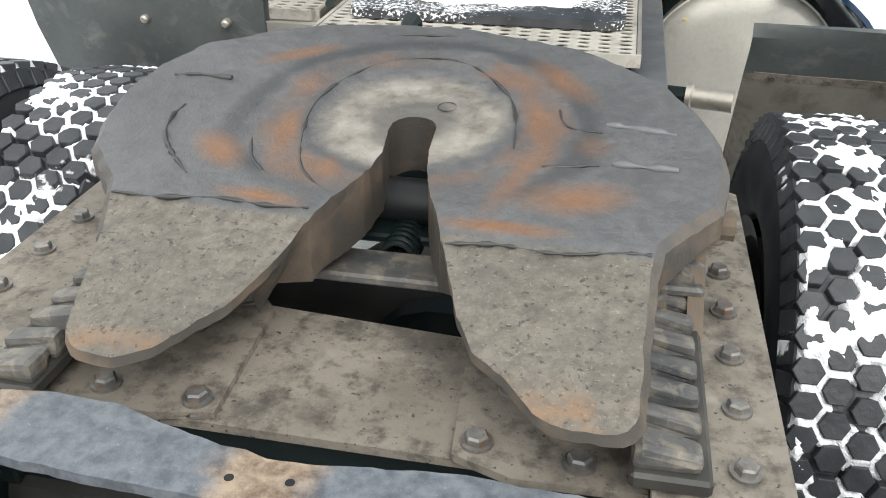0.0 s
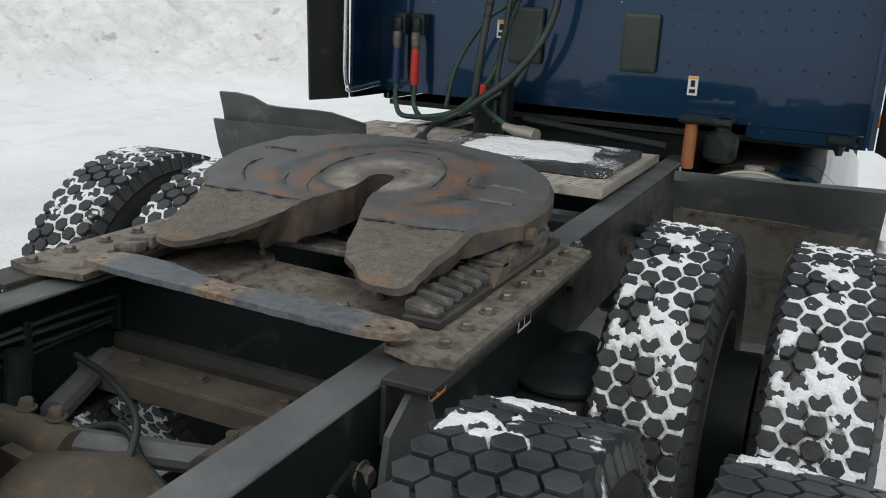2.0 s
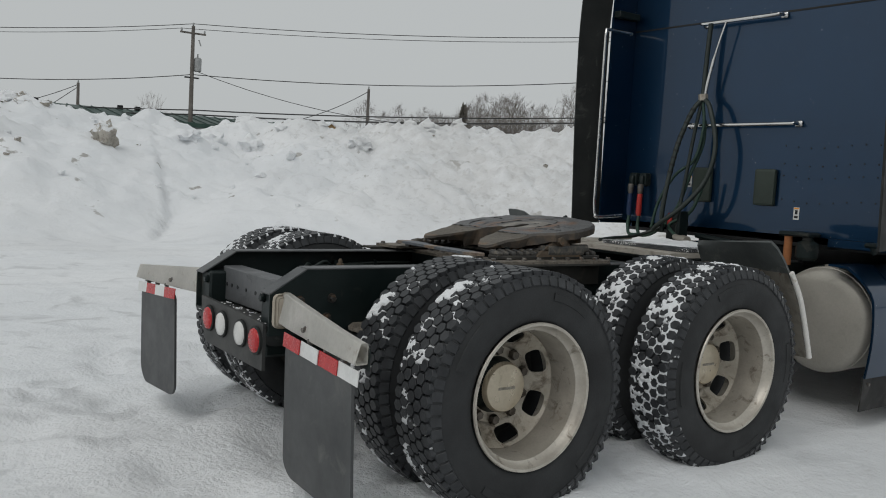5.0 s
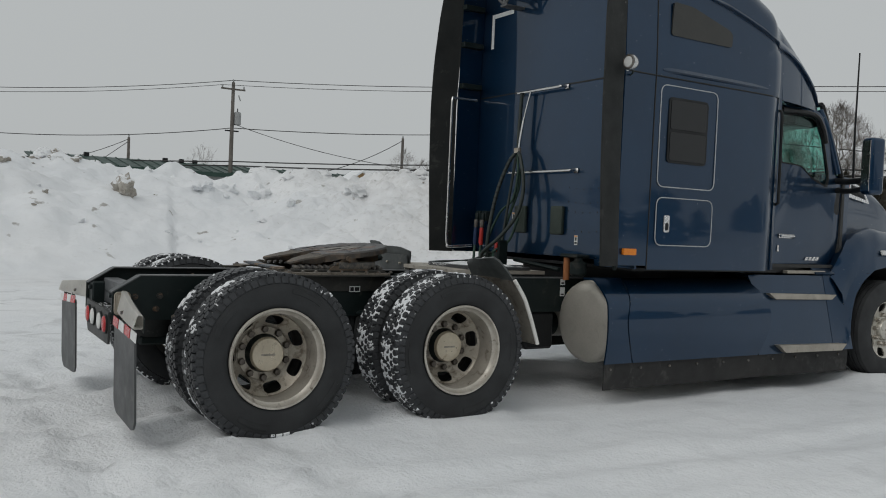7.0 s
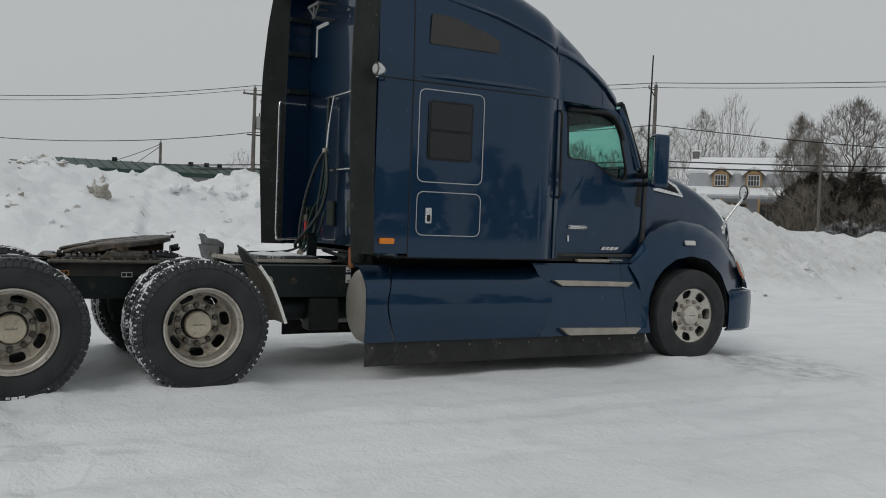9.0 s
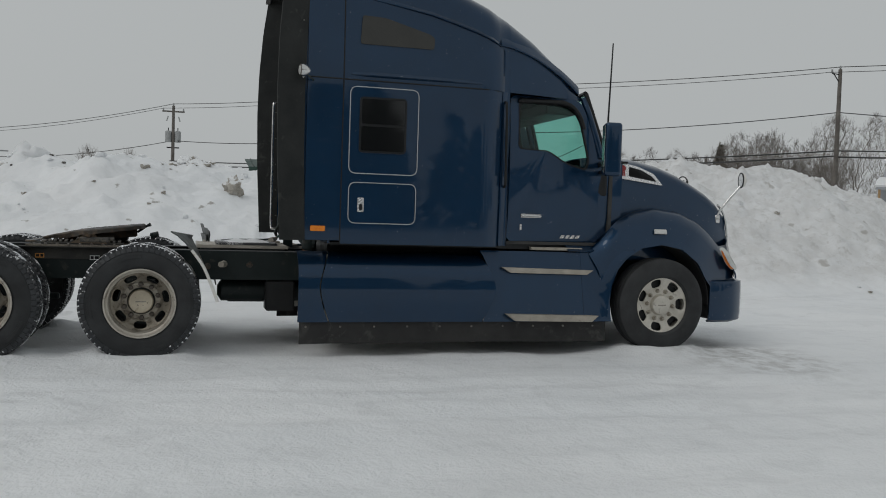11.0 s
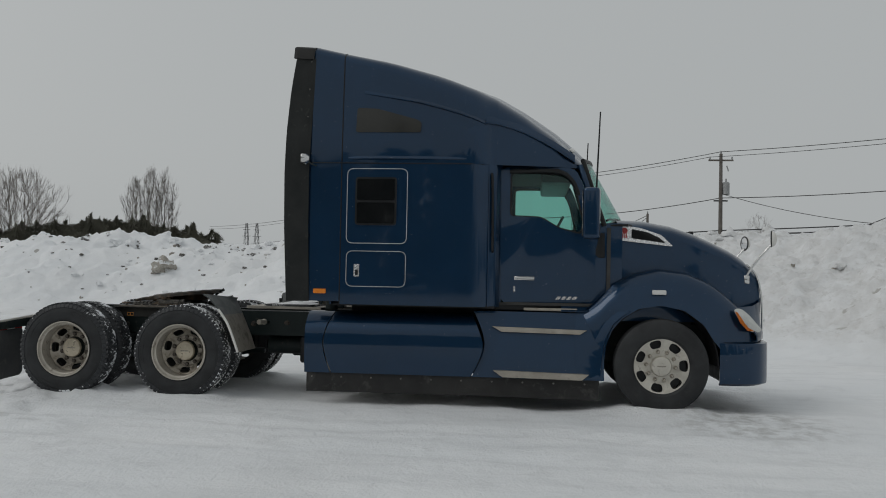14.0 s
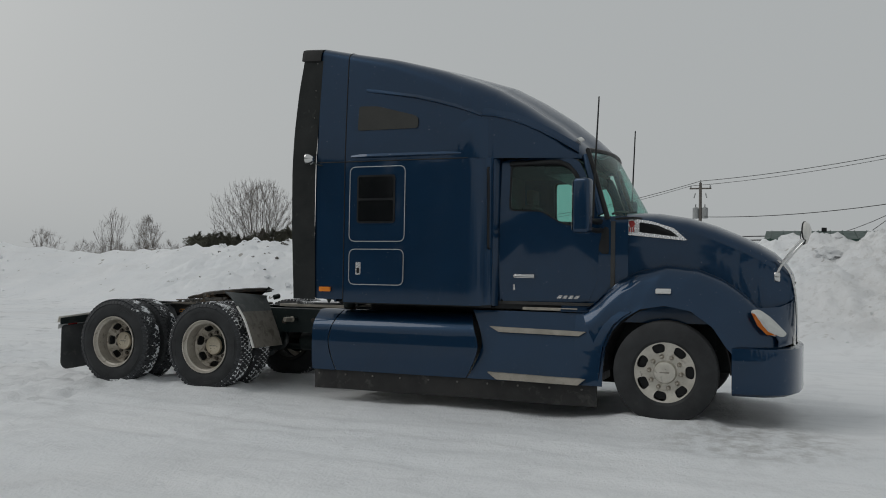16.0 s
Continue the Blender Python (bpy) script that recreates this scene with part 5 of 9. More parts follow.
dense = [(x + 0.003 * noise.noise(Vector((x * 22, y * 22, 1))) + 0.0014 * noise.noise(Vector((x * 95, y * 95, 1))), y + 0.003 * noise.noise(Vector((x * 22, y * 22, 7))) + 0.0014 * noise.noise(Vector((x * 95, y * 95, 7)))) for x, y in resample(OUTLINE, 340)]
throat = [(THROAT[0] + 0.0355 * math.cos(a), THROAT[1] + 0.036 * math.sin(a)) for a in np.linspace(math.pi, 0, 9)][1:-1]
loop = dense + throat


def inside(x, y):
    hit = False
    for (ax, ay), (bx, by) in zip(loop, loop[1:] + loop[:1]):
        if (ay > y) != (by > y) and x < ax + (y - ay) / (by - ay) * (bx - ax):
            hit = not hit
    return hit


extra = [(x, y) for x in np.arange(-0.45, 0.46, 0.0135) for y in np.arange(0.43, 1.31, 0.0135)]
extra = [(x, y) for x, y in extra if inside(x, y) and min((x - a) ** 2 + (y - b) ** 2 for a, b in loop) > 0.008 ** 2]
flat = [Vector(p) for p in loop + extra]
n_loop = len(loop)
pv, _, pf = delaunay_2d_cdt(flat, [(k, (k + 1) % n_loop) for k in range(n_loop)], [], 0, 1e-5)[:3]
bm = bmesh.new()
pvs = [bm.verts.new((p.x, p.y, plate_top(p.x, p.y))) for p in pv]
for tri in pf:
    c = sum((pv[k] for k in tri), Vector((0, 0))) / 3
    if inside(c.x, c.y):
        bm.faces.new([pvs[k] for k in tri])
bmesh.ops.recalc_face_normals(bm, faces=bm.faces)
if bm.faces[0].normal.z < 0:
    bmesh.ops.reverse_faces(bm, faces=bm.faces)
edge = [e for e in bm.edges if len(e.link_faces) == 1]
made = bmesh.ops.extrude_edge_only(bm, edges=edge)["geom"]
for v in [g for g in made if isinstance(g, bmesh.types.BMVert)]:
    cx, cy = v.co.x, v.co.y
    out_v = Vector((cx, cy - 0.86, 0)).normalized() * 0.012
    v.co.z -= 0.012
    v.co.x += out_v.x * (1 if abs(cx) > 0.3 or cy > 1.05 else 0.2)
    v.co.y += out_v.y * (1 if cy > 1.05 else 0.3)
edge2 = [e for e in bm.edges if len(e.link_faces) == 1]
made = bmesh.ops.extrude_edge_only(bm, edges=edge2)["geom"]
for v in [g for g in made if isinstance(g, bmesh.types.BMVert)]:
    x, y = v.co.x, v.co.y
    v.co.z = plate_low(x, y)
    if y < 0.66:
        # the horns are hollow underneath: the skirt leans in
        mid = interp(y, [(0.42, 0.30), (0.66, 0.25)]) if x > 0.03 else interp(y, [(0.42, -0.19), (0.66, -0.19)])
        lean = 0.30 if (x - mid) * (1 if x > 0.03 else -1) < 0 or y < 0.47 else 0.12
        v.co.x, v.co.y = x + lean * (mid - x), y + (0.025 if y < 0.5 else 0.0)
for v in bm.verts:
    if v.co.z > 1.0:
        v.co.z += 0.0035 * noise.noise(v.co * 11) + 0.0015 * noise.noise(v.co * 34) + 0.0010 * noise.noise(v.co * 90)
        # shallow worn rings round the throat and a lip where the horns begin
        rr = math.hypot(v.co.x - 0.02, v.co.y - 0.945) + 0.02 * noise.noise(v.co * 9)
        v.co.z -= 0.004 * max(0.0, min(1.0, (0.165 - rr) / 0.02)) - 0.0022 * math.exp(-((rr - 0.255) / 0.016) ** 2)
        v.co.z -= 0.005 * max(0.0, min(1.0, (0.674 - v.co.y - 0.045 * v.co.x + 0.01 * noise.noise(v.co * 14)) / 0.012))
fifth = part("fifth_wheel", bm, worn_plate_material(), truck, "worn grey fifth wheel plate with rust and dark grease", 35)
# raised grease channels and weld beads on the plate
def bead(pts, r, mt, lab):
    q = curve_points([(x, y, plate_top(x, y) + 0.0004) for x, y in pts], 5)
    r *= 0.85 if mt is M_GREASE else 0.9
    part("bead", tube(q, [r * max(0.12, 0.7 + 1.3 * noise.noise(p * 55)) for p in q], 6), mt, fifth, lab, 60)


M_GREASE = surface("dark_grease", (0.030, 0.030, 0.030), (0.060, 0.060, 0.058), 0.5, 0.1, 20, 90, 0.5)
bead([(-0.043, 0.726), (-0.09, 0.77), (-0.117, 0.837), (-0.136, 0.93), (-0.134, 1.0), (-0.11, 1.07), (-0.068, 1.125), (0.0, 1.155), (0.06, 1.145), (0.105, 1.108), (0.15, 1.04), (0.172, 0.97), (0.182, 0.874)], 0.0032, M_GREASE, "dark grease ridge")
bead([(-0.115, 0.734), (-0.17, 0.79), (-0.199, 0.862), (-0.222, 0.93), (-0.231, 0.997)], 0.0030, M_GREASE, "dark grease ridge")
bead([(-0.335, 0.93), (-0.339, 0.892), (-0.325, 0.84), (-0.291, 0.789), (-0.245, 0.74)], 0.0045, M_GREASE, "dark grease ridge")
bead([(0.305, 0.965), (0.35, 0.958), (0.405, 0.948)], 0.0075, M_FLANGE, "scuffed raised weld")
bead([(0.318, 0.855), (0.36, 0.853), (0.405, 0.851)], 0.0065, M_FLANGE, "scuffed raised weld")
bead([(0.225, 0.834), (0.26, 0.838), (0.301, 0.849)], 0.0028, M_GREASE, "dark grease ridge")
bead([(0.235, 1.0), (0.242, 0.965), (0.26, 0.945), (0.30, 0.94)], 0.0025, M_GREASE, "dark grease ridge")
bead([(-0.082, 1.241), (-0.03, 1.248), (0.028, 1.249)], 0.004, M_GREASE, "dark grease ridge")
bead([(-0.40, 1.03), (-0.36, 1.036), (-0.30, 1.03)], 0.005, M_GREASE, "dark grease ridge")
bead([(0.066 + 0.014 * math.cos(t), 0.985 + 0.014 * math.sin(t)) for t in np.linspace(0, 6.0, 10)], 0.0015, M_GREASE, "dark grease ridge")
bead([(x, 0.654 - 0.008 * math.sin(9 * x) + 0.004 * math.sin(41 * x)) for x in np.linspace(0.13, 0.372, 26)], 0.0032, M_GREASE, "dark grease edge")
bead([(-x, 0.680 + 0.006 * math.sin(11 * x) + 0.003 * math.sin(43 * x)) for x in np.linspace(0.055, 0.325, 26)], 0.0032, M_GREASE, "dark grease edge")
# ribs and jaw under the plate
bm = bmesh.new()
for s in (1, -1):
    add_grid(bm, [[(0.03 + s * 0.27, 0.60, 1.02), (0.03 + s * 0.27, 0.60, 1.055)], [(0.02 + s * 0.27, 1.12, 1.06), (0.02 + s * 0.27, 1.12, 1.14)]])
    add_grid(bm, [[(0.03 + s * 0.12, 0.76, 1.02), (0.03 + s * 0.12, 0.76, 1.10)], [(0.03 + s * 0.10, 1.22, 1.06), (0.03 + s * 0.10, 1.22, 1.15)]])
bmesh.ops.solidify(bm, geom=bm.faces[:], thickness=0.03)
part("rib", bm, M_RUSTY, fifth, "rusty casting ribs")
bm = box((-0.10, 1.02, 1.02), (0.10, 1.14, 1.10), 0.02, None, 2)
add_tube(bm, [(-0.07, 0.90, 1.03), (0.07, 0.90, 1.03)], 0.035, 12)
part("lock_jaw", bm, M_TRIM, fifth, "greasy black lock jaw", 40)
coil = [(0.03 + 0.024 * math.cos(t), 0.80 + 0.0022 * t, 0.985 + 0.024 * math.sin(t)) for t in np.linspace(0, 18 * math.pi, 150)]
part("lock_spring", tube(coil, 0.0045, 6), M_FRAME, fifth, "black coil spring", 60)
part("release_handle", tube([(-0.10, 1.22, 1.10), (-0.08, 1.31, 1.165), (-0.07, 1.345, 1.18)], [0.012, 0.012, 0.02], 10), M_FRAME, fifth)
coil = [(-0.2 + 0.028 * math.cos(t), 1.34 + 0.0021 * t, 1.06 + 0.0005 * t + 0.028 * math.sin(t)) for t in np.linspace(0, 12 * math.pi, 120)]
part("coiled_hose", tube(coil, 0.006, 6), M_HOSE, truck, "coiled black air hose", 60)
def other_side(bm, middle=0.037):
    mirrored(bm)
    bmesh.ops.translate(bm, vec=(2 * middle, 0, 0), verts=bm.verts)


for s in (1, -1):
    # pivot bracket with a pin
    pf = [(0.66, 1.0), (0.98, 1.0), (0.93, 1.035), (0.88, 1.07), (0.86, 1.11), (0.78, 1.11), (0.76, 1.07), (0.71, 1.035)]
    bm = plate(pf, 0.36, 0.40, "x", 0.006)
    bm2 = plate([(y, z) for y, z in pf], 0.425, 0.445, "x", 0.006)
    merge(bm, bm2)
    if s < 0:
        other_side(bm)
    br = part("pivot_bracket", bm, M_RUSTY, fifth, "rusty pivot bracket")
    bm = tube([(0.35, 0.82, 1.075), (0.455, 0.82, 1.075), (0.475, 0.82, 1.075)], [0.022, 0.022, 0.016], 14)
    add_tube(bm, [(0.452, 0.80, 1.085), (0.480, 0.80, 1.085)], 0.019, 10)
    if s < 0:
        other_side(bm)
    part("pivot_pin", bm, M_RUSTY, fifth, "rusty pivot pin")
    # toothed slide rails
    # the bar is darker than its teeth, to paint the shade in the gaps
    bm = box((0.362, 0.405, 0.986), (0.442, 1.12, 1.006), 0.004)
    if s < 0:
        other_side(bm)
    slide = part("slide_rail", bm, M_SOOTY, truck, "worn toothed slide rail")
    for k in range(15):
        y = 0.412 + 0.047 * k
        bm = bmesh.new()
        add_box(bm, (0.362, y, 1.0045), (0.432, y + (0.028 if k else 0.036), 1.036 - (0.0 if k else 0.004)), 0.009, None, 2)
        for v in bm.verts:
            if v.co.z > 1.02:
                v.co.y += 0.003 + 0.006 * noise.noise(v.co * 30)
                v.co.z += 0.003 * noise.noise(v.co * 60) - (0.010 if v.co.x > 0.415 else 0)
            elif v.co.x > 0.41:
                v.co.y += 0.003
        if s < 0:
            other_side(bm)
        part("tooth", bm, M_RACK, slide)
    bm = box((0.372, 0.735, 1.006), (0.450, 1.0, 1.062), 0.016, None, 2)
    add_tube(bm, [(0.412, 0.715, 1.034), (0.412, 1.04, 1.04)], 0.024, 10)
    add_box(bm, (0.36, 0.705, 1.028), (0.445, 0.75, 1.042), 0.004)
    if s < 0:
        other_side(bm)
    part("slide_bracket", bm, M_RACK, truck, "dark slide bracket")
    # mounting plate and angle along the rail
    inner = 0.385 if s > 0 else 0.325
    bm = plate([(inner, 0.30), (0.455, 0.275), (0.525, 0.29), (0.525, 1.115), (0.50, 1.13), (inner, 1.13)], 0.972, 0.986, "z", 0.003)
    if s < 0:
        mirrored(bm)
    mp = part("mounting_plate", bm, M_DUSTY, truck, "tan dusty bolted mounting plate")
    for k in range(9 if s > 0 else 8):
        bm = add_hexbolt(bmesh.new(), (0.478, 0.35 + 0.0995 * k if s > 0 else 0.306 + 0.103 * k, 0.986), "z", 0.0125, 0.014)
        if s < 0:
            mirrored(bm)
        part("bolt", bm, M_BOLT, mp)
    bm = box((0.434, 0.20, 0.960), (0.528, 1.12, 0.972), 0.002)
    add_box(bm, (0.434, 0.20, 0.85), (0.444, 1.12, 0.960), 0.002)
    if s < 0:
        mirrored(bm)
    ang = part("mounting_angle", bm, M_SOOTY, truck, "dark dirty steel mounting angle")
    part("inner_plate", box((s * 0.40 - 0.012, 0.38, 0.957), (s * 0.40 + 0.012, 1.12, 0.9715)), M_DUSTY, truck)
# cross plates between the rails
base = part("cross_plate", plate([(-0.385, 0.447), (0.385, 0.443), (0.385, 0.655), (0.15, 0.668), (-0.12, 0.69), (-0.385, 0.72)], 0.944, 0.956, "z", 0.002), M_DUSTY, truck, "tan dusty steel cross plate")
for outline, spots in (([(0.178, 0.440), (0.245, 0.416), (0.384, 0.420), (0.384, 0.68), (0.165, 0.600)], ((0.202, 0.462), (0.313, 0.450), (0.23, 0.56))),
                       ([(-0.384, 0.447), (-0.17, 0.438), (-0.098, 0.452), (-0.108, 0.668), (-0.140, 0.705), (-0.384, 0.75)], ((-0.243, 0.474), (-0.126, 0.470), (-0.152, 0.682)))):
    cp = part("corner_plate", plate(outline, 0.9565, 0.967, "z", 0.002), M_DUSTY, base, "tan dusty corner plate")
    for x, y in spots:
        part("bolt", add_hexbolt(bmesh.new(), (x, y, 0.967), "z", 0.0135, 0.014), M_BOLT, base)
part("front_cross_plate", box((-0.385, 0.96, 0.946), (0.385, 1.12, 0.956), 0.002), M_DUSTY, truck, "tan dusty steel cross plate")
part("middle_bar", box((-0.30, 0.725, 0.982), (0.34, 0.80, 0.998), 0.004), M_RACK, truck, "greasy flat lock bar")
part("spring_bar", box((-0.30, 0.84, 0.985), (0.34, 0.885, 1.0), 0.004), M_FRAME, truck)
# scuffed cross bar with pointed ends
bar_outline = [(-0.325, 0.305), (-0.335, 0.345), (-0.305, 0.385), (-0.24, 0.393), (-0.17, 0.388), (-0.08, 0.360), (0.03, 0.340), (0.20, 0.358), (0.34, 0.350), (0.42, 0.342), (0.445, 0.318), (0.43, 0.285), (0.40, 0.268), (0.35, 0.260), (0.17, 0.268), (-0.06, 0.283), (-0.22, 0.290)]
bm = plate([(x + 0.0025 * noise.noise(Vector((x * 40, y * 40, 2))), y + 0.0030 * noise.noise(Vector((x * 40, y * 40, 5)))) for x, y in resample(bar_outline, 120)], 1.006, 1.019, "z", 0.003)
cb = part("cross_bar", bm, M_BAR, truck, "scuffed blue-grey cross bar with rust")
for x, y in ((-0.012, 0.31), (0.047, 0.315), (0.40, 0.30), (0.36, 0.285), (-0.30, 0.335)):
    part("hole", tube([(x, y, 1.0185), (x, y, 1.0194)], 0.005, 10), M_TRIM, cb)
for x, y in ((0.40, 0.325), (-0.30, 0.365)):
    part("spacer", tube([(x, y, 0.984), (x, y, 1.007)], 0.02, 10), M_BOLT, cb)


# ---- deck, tanks and fenders behind the cab ----
def perforated(lo, hi, nx, ny, z, name, parent, label):
    """A deck plate with rows of oval holes, and a lip round it."""
    bm = bmesh.new()
    dx, dy = (hi[0] - lo[0]) / nx, (hi[1] - lo[1]) / ny
    verts = {}

    def vert(x, y):
        key = (round(x, 4), round(y, 4))
        if key not in verts:
            verts[key] = bm.verts.new((x, y, z))
        return verts[key]

    for i in range(nx):
        for j in range(ny):
            off = 0.5 * dx if j % 2 else 0.0
            cx, cy = lo[0] + (i + 0.5) * dx, lo[1] + (j + 0.5) * dy
            outer = [(cx + a * dx / 2, cy + b * dy / 2) for a, b in ((-1, -1), (0, -1), (1, -1), (1, 0), (1, 1), (0, 1), (-1, 1), (-1, 0))]
            inner = [(cx + 0.62 * math.cos(t) * dx / 2, cy + 0.58 * math.sin(t) * dy / 2) for t in [math.pi * (1.25 + 0.25 * k) for k in range(8)]]
            o, n = [vert(*p) for p in outer], [bm.verts.new((*p, z - 0.002)) for p in inner]
            for k in range(8):
                q = (k + 1) % 8
                bm.faces.new((o[k], o[q], n[q], n[k]))
    bmesh.ops.recalc_face_normals(bm, faces=bm.faces)
    bmesh.ops.solidify(bm, geom=bm.faces[:], thickness=0.003)
    ob = part(name, bm, M_DECK, parent, label)
    part("rear_lip", box((lo[0] - 0.012, lo[1] - 0.012, z - 0.028), (hi[0] + 0.012, lo[1] - 0.002, z + 0.002)), M_DECK, ob)
    part("side_lip", box((hi[0] + 0.002, lo[1] - 0.0015, z - 0.028), (hi[0] + 0.012, hi[1], z + 0.002)), M_STEP, ob)
    part("side_lip", box((lo[0] - 0.012, lo[1] - 0.0015, z - 0.045), (lo[0] - 0.002, hi[1], z + 0.002)), M_DECK, ob)
    return ob


deck = perforated((-0.45, 1.80), (0.355, 2.68), 16, 26, 1.005, "deck_plate", truck, "perforated aluminium deck plate dusted with snow")
part("deck_frame", box((-0.44, 1.83, 0.955), (0.345, 2.66, 0.968)), M_FRAME, deck)
mat = part("deck_mat", plate(rounded([(-0.40, 1.98), (0.325, 1.98), (0.325, 2.58), (-0.40, 2.58)], 0.05), 1.008, 1.030, "z", 0.006), M_MAT, deck, "black rubber mat speckled with snow")
# snow lying on the mat
random.seed(7)
rows = []
for j in range(15):
    v = j / 14
    row = []
    for i in range(27):
        u = i / 26
        w = abs(2 * v - 1) ** 3
        x = -0.07 + 0.54 * (u - 0.5) * (1 - 0.10 * w) + 0.05 * noise.noise(Vector((u * 3, v * 2, 5))) + 0.02 * noise.noise(Vector((u * 11, v * 11, 5)))
        y = 2.08 + 0.44 * v + 0.05 * noise.noise(Vector((u * 4, 3, v))) + 0.02 * noise.noise(Vector((u * 13, v * 13, 9)))
        e = min(1.0, 3.0 * min(u, 1 - u, 0.9 * v, 0.9 * (1 - v)))
        row.append((x, y, 1.026 + 0.030 * e ** 0.55 * (0.8 + 0.5 * noise.noise(Vector((x * 9, y * 9, 1))))))
    rows.append(row)
part("snow_patch", grid(rows), M_SNOW_FRESH, deck, "patch of fresh white snow", "all")
# battery box with a step plate on the driver's side
bbox = part("battery_box", box((-1.08, 2.10, 0.62), (-0.52, 2.90, 0.965), 0.02, None, 2), M_ALU, truck, "aluminium battery box")
perforated((-1.07, 2.11), (-0.53, 2.89), 11, 23, 0.985, "step_plate", truck, "perforated aluminium step plate")
part("filler_cap", tube([(-0.80, 2.66, 0.985), (-0.80, 2.66, 1.01), (-0.80, 2.66, 1.016)], [0.05, 0.05, 0.04], 20), M_STEP, bbox, "", 40)

# fuel tanks
for s in (1, -1):
    prof = [(2.792, 0.001), (2.794, 0.12), (2.800, 0.24), (2.808, 0.292), (2.825, 0.318), (2.845, 0.328), (2.86, 0.330), (2.862, 0.336), (2.90, 0.336), (2.902, 0.330), (4.40, 0.330), (4.44, 0.30), (4.46, 0.001)]
    bm = lathe(prof, 56)
    bmesh.ops.transform(bm, matrix=Matrix.Translation((s * 0.73, 0, 0.62)) @ Matrix(((0, 1, 0, 0), (1, 0, 0, 0), (0, 0, 1, 0), (0, 0, 0, 1))), verts=bm.verts)
    tank = part("fuel_tank", bm, M_ALU, truck, "brushed aluminium fuel tank", 40)
    part("tank_strap", tube([(s * 0.73 + 0.337 * math.cos(a), 2.95, 0.62 + 0.337 * math.sin(a)) for a in np.linspace(-0.6, 3.6, 30)], 0.014, 6), M_FRAME, tank)
    part("tank_cap", tube([(s * 0.72, 2.93, 0.94), (s * 0.72, 2.93, 0.962), (s * 0.72, 2.93, 0.968)], [0.042, 0.042, 0.03], 18), M_DECK, tank, "", 40)

part("tank_sticker", box((0.52, 2.806, 0.832), (0.535, 2.812, 0.84)), M_LABEL_YELLOW, truck)
# quarter fenders ahead of the front drive tyres
def fender_sheet(corners_low, prof, x0, x1, thick=0.012, wave=0.006):
    rows = [[(x, y + dy * (x1 - x) / (x1 - x0) + wave * noise.noise(Vector((x * 5, z * 5, x0))), z) for x in np.linspace(x0, x1, 10)] for y, z, dy in prof]
    return thicken(grid(rows), thick)


prof = [(1.57, 1.155, 0.19), (1.63, 1.12, 0.12), (1.70, 1.055, 0.07), (1.755, 0.99, 0.04), (1.80, 0.93, 0.02), (1.86, 0.84, 0.0), (1.925, 0.69, 0.0), (1.985, 0.53, 0.0)]
bm = fender_sheet(0, prof[:5], 0.60, 1.185)
for v in bm.verts:
    v.co.z -= 0.05 * max(0.0, (1.185 - v.co.x) / 0.585) * max(0.0, min(1.0, (v.co.z - 1.0) / 0.15))
qf = part("quarter_fender", bm, M_FENDER, truck, "black chalky rubber quarter fender", 40)
part("lower_sheet", fender_sheet(0, prof[3:], 0.60, 1.175), M_TAN_SHEET, qf, "tan dusty metal lower sheet", 40)
trim_pts = curve_points([(1.195, y - 0.008, z) for y, z, d in prof[3:]], 5)
part("edge_trim", tube(trim_pts, 0.014, 8), M_WHITE_BAR, qf, "pale aluminium edge trim", 60)
part("rivet_strip", thicken(grid([[(x, 1.742 + 0.04 * (1.185 - x) / 0.585, 0.99), (x, 1.762 + 0.03 * (1.185 - x) / 0.585, 0.968)] for x in np.linspace(0.62, 1.17, 6)]), 0.003), M_DUSTY, qf, "narrow dusty rivet strip")
for x in np.linspace(0.66, 1.13, 5):
    part("rivet", tube([(x, 1.752 + 0.035 * (1.185 - x) / 0.585, 0.980), (x, 1.742 + 0.035 * (1.185 - x) / 0.585, 0.975)], 0.008, 8), M_BOLT, qf)
part("fender_bracket", tube([(0.43, 2.07, 0.824), (0.50, 2.05, 0.828), (0.51, 2.05, 0.828)], [0.024, 0.024, 0.020], 12), M_FRAME, qf)
part("bracket_sleeve", tube([(0.50, 2.05, 0.828), (0.515, 2.048, 0.828), (0.52, 2.046, 0.828), (0.62, 2.02, 0.83)], [0.034, 0.034, 0.028, 0.028], 14), M_STEP, qf, "bright sleeve on a pipe", 40)
# driver's side: an upper sheet bolted to a lower one
bm = fender_sheet(0, [(1.855, 1.185, 0.08), (1.875, 1.12, 0.07), (1.89, 1.05, 0.05), (1.90, 1.0, 0.04)], 0.60, 1.215, 0.012, 0.014)
for v in bm.verts:
    v.co.z -= (0.040 * min(1.0, max(0.0, (1.10 - v.co.x) / 0.1)) + 0.035 * max(0.0, (0.75 - v.co.x) / 0.15)) * max(0.0, (v.co.z - 1.0) / 0.185)
mirrored(bm)
lqf = part("quarter_fender", bm, M_FENDER, truck, "black chalky rubber quarter fender", 40)
bm = fender_sheet(0, [(1.858, 1.075, 0.05), (1.885, 0.97, 0.03), (1.945, 0.82, 0.0), (1.99, 0.66, 0.0), (2.02, 0.53, 0.0)], 0.60, 1.25, 0.012, 0.012)
mirrored(bm)
part("lower_sheet", bm, M_FENDER, lqf, "", 40)
for x in (-1.10, -0.93, -0.70):
    part("bolt", tube([(x, 1.898, 1.0), (x, 1.874, 0.998), (x, 1.869, 0.997)], [0.011, 0.011, 0.007], 10), M_STEP, lqf)
